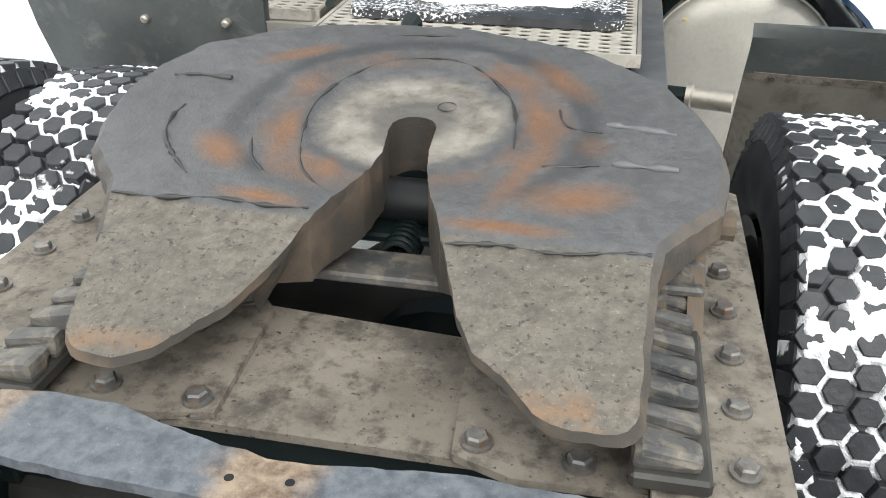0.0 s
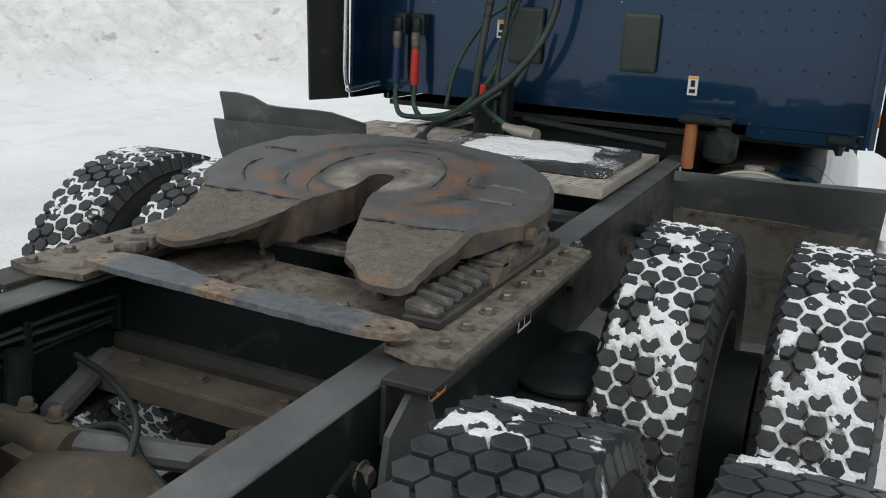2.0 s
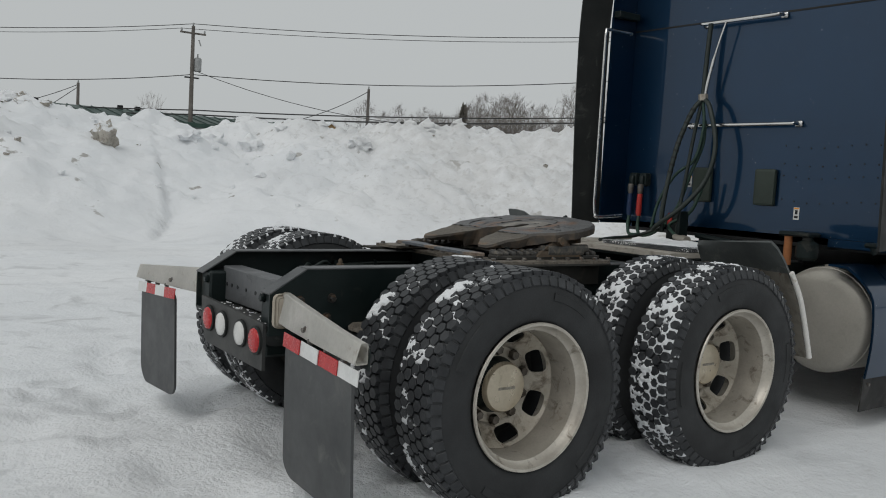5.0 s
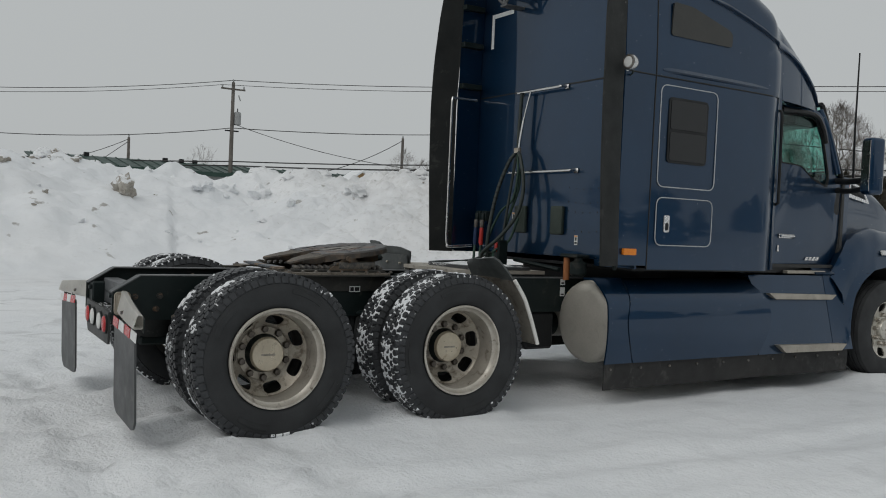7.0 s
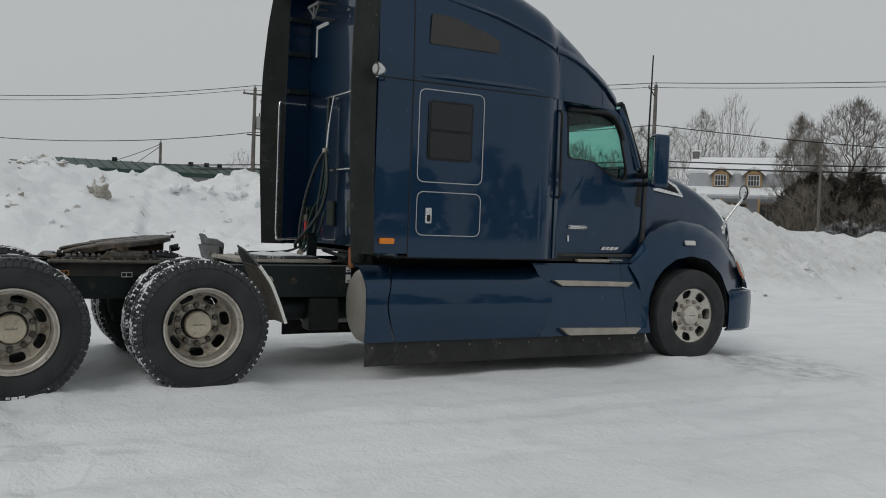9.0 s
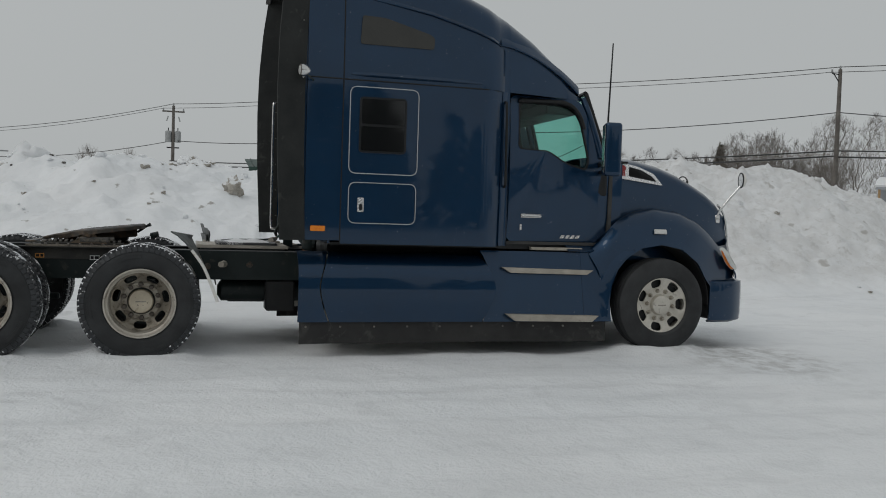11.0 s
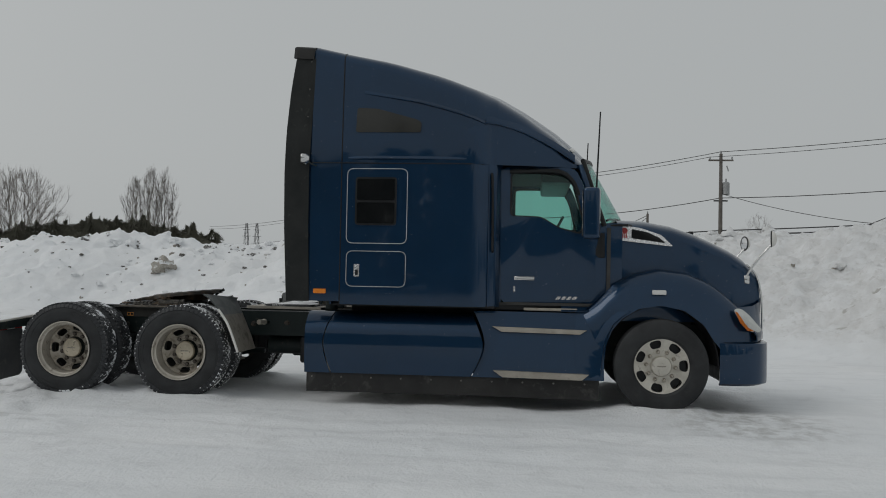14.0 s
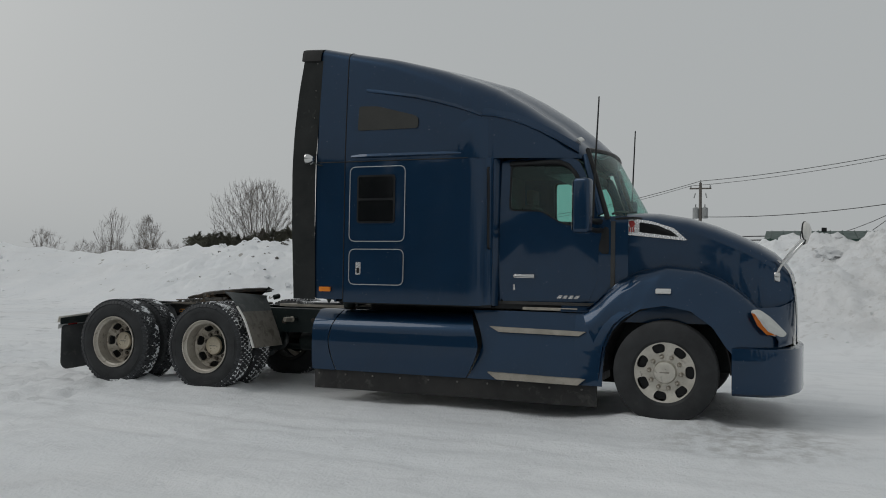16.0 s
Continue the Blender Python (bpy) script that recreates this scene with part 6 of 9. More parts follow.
part("fender_bracket", tube([(-0.43, 1.90, 0.86), (-0.62, 1.92, 0.86)], 0.02, 10), M_FRAME, lqf)
part("chassis_box", box((-0.60, 2.12, 0.36), (-0.46, 2.60, 0.70), 0.02), M_FRAME, truck, "black chassis box")
part("under_frame_box", box((0.22, 2.46, 0.36), (0.432, 2.75, 0.665), 0.02), M_TRIM, truck, "black box under the frame rail")
part("air_reservoir", tube([(0.2, 2.0, 0.55), (0.2, 2.04, 0.55), (0.2, 2.9, 0.55), (0.2, 2.94, 0.55)], [0.05, 0.11, 0.11, 0.05], 18), M_FRAME, truck, "", 40)

# ---- sleeper and roof shell ----
EDGE = [(2.72, 3.905), (3.10, 3.825), (3.57, 3.735), (4.14, 3.585), (4.72, 3.37), (5.03, 3.19), (5.34, 2.965), (5.53, 2.775), (5.66, 2.64)]
CROWN = [(2.72, 0.05), (3.57, 0.065), (4.14, 0.09), (4.72, 0.13), (5.20, 0.145), (5.34, 0.13), (5.53, 0.115), (5.66, 0.085)]
WIDE = [(2.72, 1.165), (3.0, 1.155), (4.35, 1.150), (4.46, 1.149), (4.52, 1.142), (4.58, 1.118), (4.64, 1.082), (4.70, 1.060), (4.80, 1.048), (5.03, 1.00), (5.34, 0.92), (5.53, 0.85), (5.66, 0.78)]


def side_x(y, z):
    """Half width of the body side at y and z."""
    w = interp(y, WIDE)
    return w - 0.012 * (1 - (z - 1.0) / 2) if z < 2.6 else w - 0.055 * ((z - 2.6) / 1.3) ** 1.3


def shell_row(y, low, n=14):
    """Half outline of the body at y, from the low edge to the middle of the roof."""
    edge, crown = interp(y, EDGE), interp(y, CROWN)
    c = interp(y, [(2.7, 0.16), (3.6, 0.22), (4.6, 0.34), (5.66, 0.36)])
    h = min(interp(y, [(2.7, 0.10), (3.6, 0.15), (4.6, 0.30), (5.66, 0.20)]), edge - low - 0.01)
    out = []
    for k in range(12):
        z = low + (edge - h - low) * k / 12
        out.append((side_x(y, z), z))
    ws = side_x(y, edge - h)
    for k in range(n):
        a = 0.5 * math.pi * k / (n - 1)
        out.append((ws - c + c * max(0.0, math.cos(a)) ** (2 / 2.3), edge - h + h * math.sin(a) ** (2 / 2.3)))
    for k in range(1, 7):
        x = (ws - c) * (1 - k / 6)
        out.append((x, edge + crown * (1 - (x / (ws - c)) ** 2)))
    return out


def shell(ys, low, name, parent, label, thick=0.02):
    rows = []
    for y in ys:
        half = shell_row(y, low(y) if callable(low) else low)
        nose = 0.14 * interp(y, [(5.15, 0.0), (5.34, 0.3), (5.53, 0.72), (5.66, 1.0)])
        wide = half[0][0]
        half = [(x, y + nose * max(0.0, 1 - (x / wide) ** 2), z) for x, z in half]
        rows.append(half + [(-x, q, z) for x, q, z in half[::-1][1:]])
    bm = grid(rows)
    bmesh.ops.remove_doubles(bm, verts=bm.verts, dist=1e-5)
    thicken(bm, thick)
    return part(name, bm, M_PAINT, parent, label, 35)


sleeper = shell(list(np.linspace(3.075, 4.35, 10)) + [4.42, 4.46, 4.49, 4.52, 4.55, 4.58, 4.61, 4.64, 4.67, 4.70, 4.74], 1.075, "sleeper_body", truck, "glossy dark blue sleeper body")
shell([2.735, 2.85, 2.95, 3.063], 1.105, "side_fairing", truck, "glossy dark blue rear fairing")
cap = shell([4.74, 4.9, 5.03, 5.2, 5.34, 5.45, 5.53, 5.60, 5.66], lambda y: 2.60 if y < 5.5 else 2.60 - 0.02 * (y - 5.5), "roof_fairing", truck, "glossy dark blue roof fairing")
for s in (1, -1):
    # horizontal seam and raised lines
    bm = tube([(s * (interp(y, WIDE) + 0.001), y, 2.60 - 0.0) for y in np.linspace(2.74, 4.60, 16)], 0.006, 6)
    part("seam", bm, M_TRIM, sleeper, "dark panel seam")
    bm = tube([(s * x, 3.069, z) for x, z in shell_row(3.07, 1.08)][:28], 0.006, 6)
    part("seam", bm, M_TRIM, sleeper, "dark panel seam")
    # long crease over the upper window, ending in an upright ridge
    pts = [(3.30, 3.352), (3.45, 3.33), (3.65, 3.298), (3.9, 3.255), (4.13, 3.195), (4.35, 3.13), (4.52, 3.07), (4.62, 3.03)]
    rows = []
    for k, (y, z) in enumerate(pts):
        g = min(1.0, k / 3, (len(pts) - 1 - k) / 1.5 + 0.35)
        x = side_x(y, z) + 0.001
        rows.append([(s * (x - 0.008), y, z + 0.050), (s * (x + 0.004), y, z + 0.028), (s * (x + 0.026 * g), y, z + 0.010), (s * (x + 0.024 * g), y, z + 0.004), (s * (x - 0.012), y, z - 0.008)])
    part("character_line", thicken(grid(rows), 0.004), M_PAINT, sleeper, "", 40)
    # the brow of the roof over the cab door
    rows = []
    for y, z, g in ((4.62, 3.045, 0.5), (4.74, 3.035, 0.9), (4.88, 3.0, 1.0), (5.03, 2.95, 1.0), (5.20, 2.875, 1.0), (5.36, 2.79, 0.9), (5.48, 2.72, 0.7), (5.58, 2.66, 0.3)):
        x = side_x(y, z)
        rows.append([(s * (x - 0.012), y, z + 0.085), (s * (x + 0.012 * g), y, z + 0.045), (s * (x + 0.030 * g), y, z + 0.012), (s * (x + 0.024 * g), y, z), (s * (x - 0.02), y, z - 0.006)])
    part("roof_brow", thicken(grid(rows), 0.004), M_PAINT, sleeper, "", 50)
    rows = []
    for z, g in ((2.60, 0.3), (2.68, 0.8), (2.80, 1.0), (2.92, 1.0), (2.975, 0.6), (3.01, 0.1)):
        rows.append([(s * (side_x(4.30, z) - 0.004), 4.30, z), (s * (side_x(4.5, z) + 0.012 * g), 4.50, z), (s * (side_x(4.58, z) + 0.022 * g), 4.60, z), (s * (side_x(4.64, z) + 0.006 * g), 4.655, z), (s * (side_x(4.70, z) - 0.010), 4.70, z)])
    part("corner_ridge", thicken(grid(rows), 0.004), M_PAINT, sleeper, "", 60)
    rows = [[(s * (side_x(y, 2.66) - 0.002), y, 2.668 + 0.012 * q), (s * (side_x(y, 2.65) + 0.004 + 0.016 * q), y, 2.650), (s * (side_x(y, 2.63) - 0.004), y, 2.638 - 0.006 * q)] for y, q in ((3.14, 0.0), (3.25, 0.8), (3.4, 1), (4.0, 1), (4.25, 0.6), (4.42, 0.0))]
    part("drip_rail", thicken(grid(rows), 0.004), M_PAINT, sleeper, "", 60)

# black rubber extenders at the rear edge
for s in (1, -1):
    rows = []
    for z in np.linspace(1.10, 3.74, 22):
        y1 = interp(z, [(1.1, 2.715), (1.9, 2.69), (2.5, 2.685), (3.1, 2.705), (3.6, 2.73), (3.9, 2.745)])
        y0 = interp(z, [(1.1, 2.505), (1.9, 2.465), (2.46, 2.455), (2.93, 2.465), (3.4, 2.50), (3.85, 2.56), (3.9, 2.57)])
        lean = 0.060 * max(0.0, (z - 2.6) / 1.14) ** 1.3
        rows.append([(1.158 - lean, y1 + 0.02, z), (1.17 - lean, y1, z), (1.19 - lean, 0.5 * (y0 + y1), z), (1.225 - lean, y0, z)])
    bm = thicken(grid(rows), -0.014)
    if s < 0:
        mirrored(bm)
    ext = part("extender", bm, M_RUBBER, truck, "black rubber side extender", 40)
    for z in np.linspace(1.3, 3.7, 9):
        y1 = interp(z, [(1.1, 2.715), (1.9, 2.69), (2.5, 2.685), (3.1, 2.705), (3.6, 2.73), (3.9, 2.745)])
        part("screw", tube([(s * 1.172, y1 - 0.02, z), (s * 1.178, y1 - 0.02, z)], 0.007, 8), M_BOLT, ext)
for s in (1, -1):
    rows = [[(s * (x - 0.055), y + 0.03, z), (s * x, y, z), (s * (x - 0.012), y + 0.09, z), (s * (x - 0.035), y + 0.185, z)] for x, y, z in ((1.168, 2.545, 3.735), (1.165, 2.548, 3.80), (1.15, 2.552, 3.845), (1.10, 2.56, 3.868))]
    part("extender_cap", thicken(grid(rows), -0.014), M_SKIRT, truck, "weathered grey rubber end cap", 40)
rows = []
for k, x in enumerate(np.linspace(-1.10, 1.10, 23)):
    z = 3.945 - 0.065 * abs(x) ** 3
    rows.append([(x, 2.57, z - 0.10), (x, 2.56, z), (x, 2.60, z + 0.012), (x, 2.745, z + 0.006)])
part("roof_extender", thicken(grid(rows), 0.014), M_TRIM, truck, "black roof edge trim", 40)

# inner faces of the fairings, brackets and the back wall
half = [(x - 0.022, z - 0.02) for x, z in shell_row(2.97, 1.15)][:26]
back = part("sleeper_back_wall", plate(half + [(-x, z) for x, z in half[::-1]], 2.962, 2.985, "y", 0.002), M_PAINT, truck, "glossy dark blue sleeper back wall")
part("back_seam", box((-1.12, 2.9585, 2.615), (1.12, 2.9605, 2.627)), M_TRIM, back)
part("lower_back_panel", box((0.66, 2.955, 1.075), (1.13, 2.978, 1.128), 0.003), M_PAINT, back)
for x in np.linspace(0.30, 1.04, 9):
    for z in (1.36, 1.52, 1.60, 1.72):
        part("rivet", tube([(x, 2.962, z + 0.012 * math.sin(9 * x)), (x, 2.959, z + 0.012 * math.sin(9 * x))], 0.0055, 6), M_TRIM, back)
for s in (1, -1):
    part("fairing_liner_upper", thicken(grid([[(s * (side_x(y, z) - 0.024), y, z) for y in (2.71, 2.958)] for z in (2.7, 3.0, 3.3, 3.75)]), 0.003), M_PAINT, back, "dark blue inner face of the fairing")
    part("fairing_liner", box((s * 1.125 - 0.008, 2.70, 1.12), (s * 1.125 + 0.008, 2.958, 2.7)), M_PAINT, back, "dark blue inner face of the fairing")
    for z in (2.72, 3.12, 3.48):
        bm = box((s * 1.115 - 0.02 - (0.05 if s > 0 else -0.05) - 0.02, 2.70, z - 0.025), (s * 1.115, 2.93, z + 0.025), 0.005) if s > 0 else box((-1.115, 2.70, z - 0.025), (-1.05, 2.93, z + 0.025), 0.005)
        part("fairing_bracket", bm, M_FRAME, back, "black fairing bracket")
# grab rail beside the driver's side extender
bm = tube(curve_points([(-1.10, 2.92, 1.165), (-1.10, 2.66, 1.15), (-1.11, 2.635, 1.17), (-1.12, 2.63, 1.25)], 4) + curve_points([(-1.12, 2.63, 1.9), (-1.12, 2.63, 2.55), (-1.12, 2.64, 2.59), (-1.12, 2.67, 2.60), (-1.12, 2.92, 2.60)], 4), 0.014, 10)
part("side_grab_rail", bm, M_CHROME, truck, "tall chrome grab rail", 60)
# rails on the back wall
for x0, x1, z in ((-0.49, 0.385, 1.87), (-0.42, 0.21, 2.60)):
    bm = tube(curve_points([(x0, 2.96, z), (x0, 2.90, z), (x0 + 0.04, 2.89, z - 0.004), (0.5 * (x0 + x1), 2.89, z - 0.004), (x1 - 0.04, 2.89, z - 0.004), (x1, 2.90, z), (x1, 2.96, z)], 5), 0.013, 10)
    for x in (x0, x1):
        add_box(bm, (x - 0.03, 2.945, z - 0.022), (x + 0.03, 2.962, z + 0.022), 0.008)
    part("grab_rail", bm, M_CHROME, truck, "chrome grab rail", 50)
# vents, labels, tape
for x0 in (-0.44, 0.085):
    bm = box((x0 + 0.012, 2.925, 1.315), (x0 + 0.172, 2.962, 1.565), 0.016, None, 2)
    v = part("vent_cover", bm, M_GREY_PLASTIC, back, "dark green plastic vent cover")
for x0, z0 in ((0.398, 1.235), (-0.50, 1.42)):
    lb = part("warning_label", box((x0, 2.9585, z0), (x0 + 0.042, 2.9605, z0 + 0.082)), M_TAPE_WHITE, back, "white warning label")
    part("label_band", box((x0 + 0.002, 2.9565, z0 + 0.070), (x0 + 0.040, 2.9584, z0 + 0.080)), M_LABEL_ORANGE, lb)
    part("label_mark", box((x0 + 0.012, 2.9565, z0 + 0.036), (x0 + 0.030, 2.9584, z0 + 0.064)), M_TRIM, lb)
    part("label_mark", box((x0 + 0.008, 2.9565, z0 + 0.010), (x0 + 0.034, 2.9584, z0 + 0.026)), M_TRIM, lb)
bm = box((-0.965, 2.9575, 3.09), (-0.925, 2.9605, 3.42))
add_box(bm, (-0.925, 2.9575, 3.38), (-0.62, 2.9605, 3.42))
part("reflective_tape", bm, M_TAPE_WHITE, back, "white reflective corner tape")
bm = box((-0.66, 2.74, 3.505), (-0.36, 2.775, 3.54), 0.004)
add_box(bm, (-0.51, 2.742, 3.40), (-0.475, 2.772, 3.504), 0.004)
for xa, xb in ((-0.65, -0.51), (-0.37, -0.475)):
    add_tube(bm, [(xa, 2.757, 3.52), (xb, 2.757, 3.41)], 0.013, 6)
add_box(bm, (-0.54, 2.742, 3.385), (-0.445, 2.96, 3.405), 0.004)
add_box(bm, (-0.66, 2.776, 3.515), (-0.63, 2.96, 3.535), 0.003)
add_box(bm, (-0.39, 2.776, 3.515), (-0.36, 2.96, 3.535), 0.003)
part("roof_bracket", bm, M_FLANGE, back, "grey lattice bracket under the roof edge")
# glad hands with hoses
for x, hose, lab in ((-0.985, M_HOSE_BLUE, "blue air hose grip"), (-0.885, M_HOSE_RED, "red air hose grip")):
    bm = box((x - 0.035, 2.90, 1.41), (x + 0.035, 2.962, 1.51), 0.012, None, 2)
    add_box(bm, (x - 0.022, 2.875, 1.40), (x + 0.022, 2.905, 1.49), 0.008)
    gh = part("dummy_coupling", bm, M_FRAME, truck, "black hose parking coupling", 50)
    bm = tube([(x, 2.885, 1.42), (x + 0.004, 2.88, 1.36), (x + 0.004, 2.88, 1.34)], [0.024, 0.022, 0.014], 12)
    part("coupling_head", bm, M_BOLT, gh, "grey metal coupling head", 50)
    part("hose_grip", tube([(x + 0.004, 2.88, 1.345), (x + 0.006, 2.875, 1.20), (x + 0.01, 2.875, 1.175)], [0.020, 0.022, 0.016], 12), hose, gh, lab, 60)
    part("air_hose", tube(curve_points([(x + 0.01, 2.875, 1.18), (x + 0.02, 2.86, 1.08), (x + 0.10, 2.82, 1.03), (-0.62, 2.80, 1.08), (-0.45, 2.80, 1.25), (-0.40, 2.86, 1.50), (-0.33, 2.89, 1.72), (-0.315, 2.88, 1.90)], 8), 0.013, 8), M_HOSE_GREEN, gh, "", 60)
# hose bundle hanging from a spring on the upper rail
part("hanger_spring", tube(curve_points([(-0.20, 2.88, 2.59), (-0.255, 2.87, 2.40), (-0.31, 2.87, 2.18), (-0.325, 2.87, 2.06)], 6), [0.008] * 8 + [0.013] * 8 + [0.012] * 3, 10), M_CHROME, truck, "chrome hose hanger spring", 60)
part("hanger_strap", tube(curve_points([(-0.33, 2.88, 2.59), (-0.345, 2.88, 2.3), (-0.35, 2.88, 2.08)], 5), 0.017, 8), M_HOSE, truck, "black hanging strap", 60)
hoses = [
    ([(-0.33, 2.86, 2.06), (-0.375, 2.81, 1.97), (-0.42, 2.74, 1.75), (-0.44, 2.69, 1.52), (-0.46, 2.66, 1.25), (-0.47, 2.68, 1.08)], 0.017, M_HOSE),
    ([(-0.33, 2.86, 2.06), (-0.25, 2.84, 1.98), (-0.165, 2.82, 1.72), (-0.19, 2.78, 1.48), (-0.30, 2.69, 1.28), (-0.46, 2.63, 1.14), (-0.52, 2.64, 1.09)], 0.017, M_HOSE),
    ([(-0.34, 2.86, 2.05), (-0.38, 2.85, 1.80), (-0.40, 2.82, 1.50), (-0.42, 2.80, 1.25), (-0.40, 2.76, 1.05)], 0.013, M_HOSE),
    ([(-0.33, 2.86, 2.03), (-0.31, 2.86, 1.85), (-0.36, 2.85, 1.62), (-0.50, 2.82, 1.50), (-0.62, 2.80, 1.30), (-0.66, 2.78, 1.10)], 0.011, M_HOSE_GREEN),
    ([(-0.25, 2.84, 1.45), (-0.32, 2.80, 1.24), (-0.45, 2.74, 1.14), (-0.36, 2.66, 1.09), (-0.25, 2.60, 1.055)], 0.012, M_HOSE_GREEN),
    ([(-0.50, 2.74, 1.12), (-0.62, 2.58, 1.04), (-0.50, 2.20, 1.03), (-0.47, 2.05, 1.02)], 0.012, M_HOSE),
]
for k, (ctrl, r, mt) in enumerate(hoses):
    hs = part("hose", tube(curve_points(ctrl, 8), r, 10), mt, truck, "hanging black and green trailer hose", 60)
    if k == 0:
        path = [Vector(p) for p in resample(curve_points(ctrl, 8), 40)]
        for j in range(4, 24, 2):
            part("hose_wrap", tube([path[j], path[j].lerp(path[j + 1], 0.45)], r + 0.003, 10), M_RUBBER, hs)
part("hose_clamp", tube([(-0.335, 2.86, 2.085), (-0.33, 2.86, 2.04)], 0.034, 10), M_STEP, truck)
bm = tube([(-0.30, 2.62, 1.06), (-0.22, 2.585, 1.05), (-0.20, 2.58, 1.05), (-0.13, 2.55, 1.045)], [0.018, 0.026, 0.030, 0.030], 14)
part("electric_plug", bm, M_STEP, truck, "grey trailer electric plug", 40)
bm = box((-0.52, 2.78, 0.97), (-0.34, 2.80, 1.22), 0.01)
add_box(bm, (-0.36, 2.70, 0.97), (-0.33, 2.80, 1.24), 0.006)
part("hose_bracket", bm, M_FRAME, truck, "black hose bracket with brown stains")
part("bracket_latch", box((-0.50, 2.765, 1.13), (-0.46, 2.78, 1.22), 0.01), M_HOSE_RED, truck)
# cab suspension at the back
part("cross_tube", tube([(-0.30, 2.86, 1.07), (0.36, 2.84, 1.02)], 0.018, 10), M_FRAME, truck)
part("rusty_tube", tube([(0.455, 2.84, 0.94), (0.455, 2.84, 1.15)], 0.027, 14), M_ORANGE_RUST, truck, "orange rusted exhaust stub", 40)
bm = tube([(0.58, 2.86, 0.98), (0.58, 2.86, 1.0), (0.58, 2.86, 1.09), (0.58, 2.86, 1.11), (0.58, 2.86, 1.16)], [0.05, 0.07, 0.07, 0.035, 0.03], 18)
part("cab_air_spring", bm, M_FRAME, truck, "black cab air spring", 40)
part("cab_mount", box((0.40, 2.80, 1.13), (0.62, 2.95, 1.16), 0.01), M_FRAME, truck)
bm = box((0.98, 2.80, 1.10), (1.10, 2.93, 1.13), 0.012)
add_tube(bm, [(1.03, 2.84, 1.11), (1.035, 2.84, 1.06)], [0.030, 0.012], 8)
part("work_lamp_bracket", bm, M_FRAME, truck, "dark clamp bracket")
lampm = tube([(1.20, 2.70, 2.60), (1.235, 2.685, 2.585)], 0.012, 8)
add_tube(lampm, [(1.262, 2.735, 2.63), (1.268, 2.70, 2.632), (1.272, 2.665, 2.634), (1.274, 2.652, 2.634)], [0.03, 0.055, 0.062, 0.058], 24)
wl = part("work_lamp", lampm, M_CHROME, truck, "round chrome work lamp", 40)
part("lamp_face", tube([(1.2745, 2.651, 2.634), (1.2755, 2.645, 2.634)], [0.044, 0.036], 24), M_LENS_WHITE, wl, "clear lamp lens")
part("lamp_ring", tube([(1.2742, 2.653, 2.634), (1.2748, 2.648, 2.634)], [0.054, 0.048], 24), M_BOLT, wl, "dull steel lamp ring", 40)
part("lamp_cable", tube(curve_points([(1.25, 2.72, 2.60), (1.215, 2.76, 2.575), (1.14, 2.80, 2.565), (1.128, 2.84, 2.56)], 5), 0.007, 6), M_HOSE, wl)

# sleeper side windows and doors
def side_panel(name, pts, x, t, mat_, parent, label, r=0.05, s=1):
    bm = plate(rounded(pts, r, 5), x, x + t, "x", 0.003)
    if s < 0:
        mirrored(bm)
    return part(name, bm, mat_, parent, label)


def side_ring(name, pts, x, r, rad, mat_, parent, label, s=1):
    loop = [(s * x, y, z) for y, z in rounded(pts, rad, 6)]
    bm = bmesh.new()
    vs = []
    n = len(loop)
    for i in range(n):
        a, b = Vector(loop[i - 1]), Vector(loop[(i + 1) % n])
        d = (b - a).normalized()
        out_n = Vector((1, 0, 0))
        side_n = d.cross(out_n).normalized()
        vs.append([bm.verts.new(Vector(loop[i]) + r * (math.cos(t) * out_n + math.sin(t) * side_n)) for t in [2 * math.pi * k / 8 for k in range(8)]])
    for i in range(n):
        for k in range(8):
            j = (i + 1) % n
            bm.faces.new((vs[i][k], vs[i][(k + 1) % 8], vs[j][(k + 1) % 8], vs[j][k]))
    return part(name, bm, mat_, parent, label, 60)


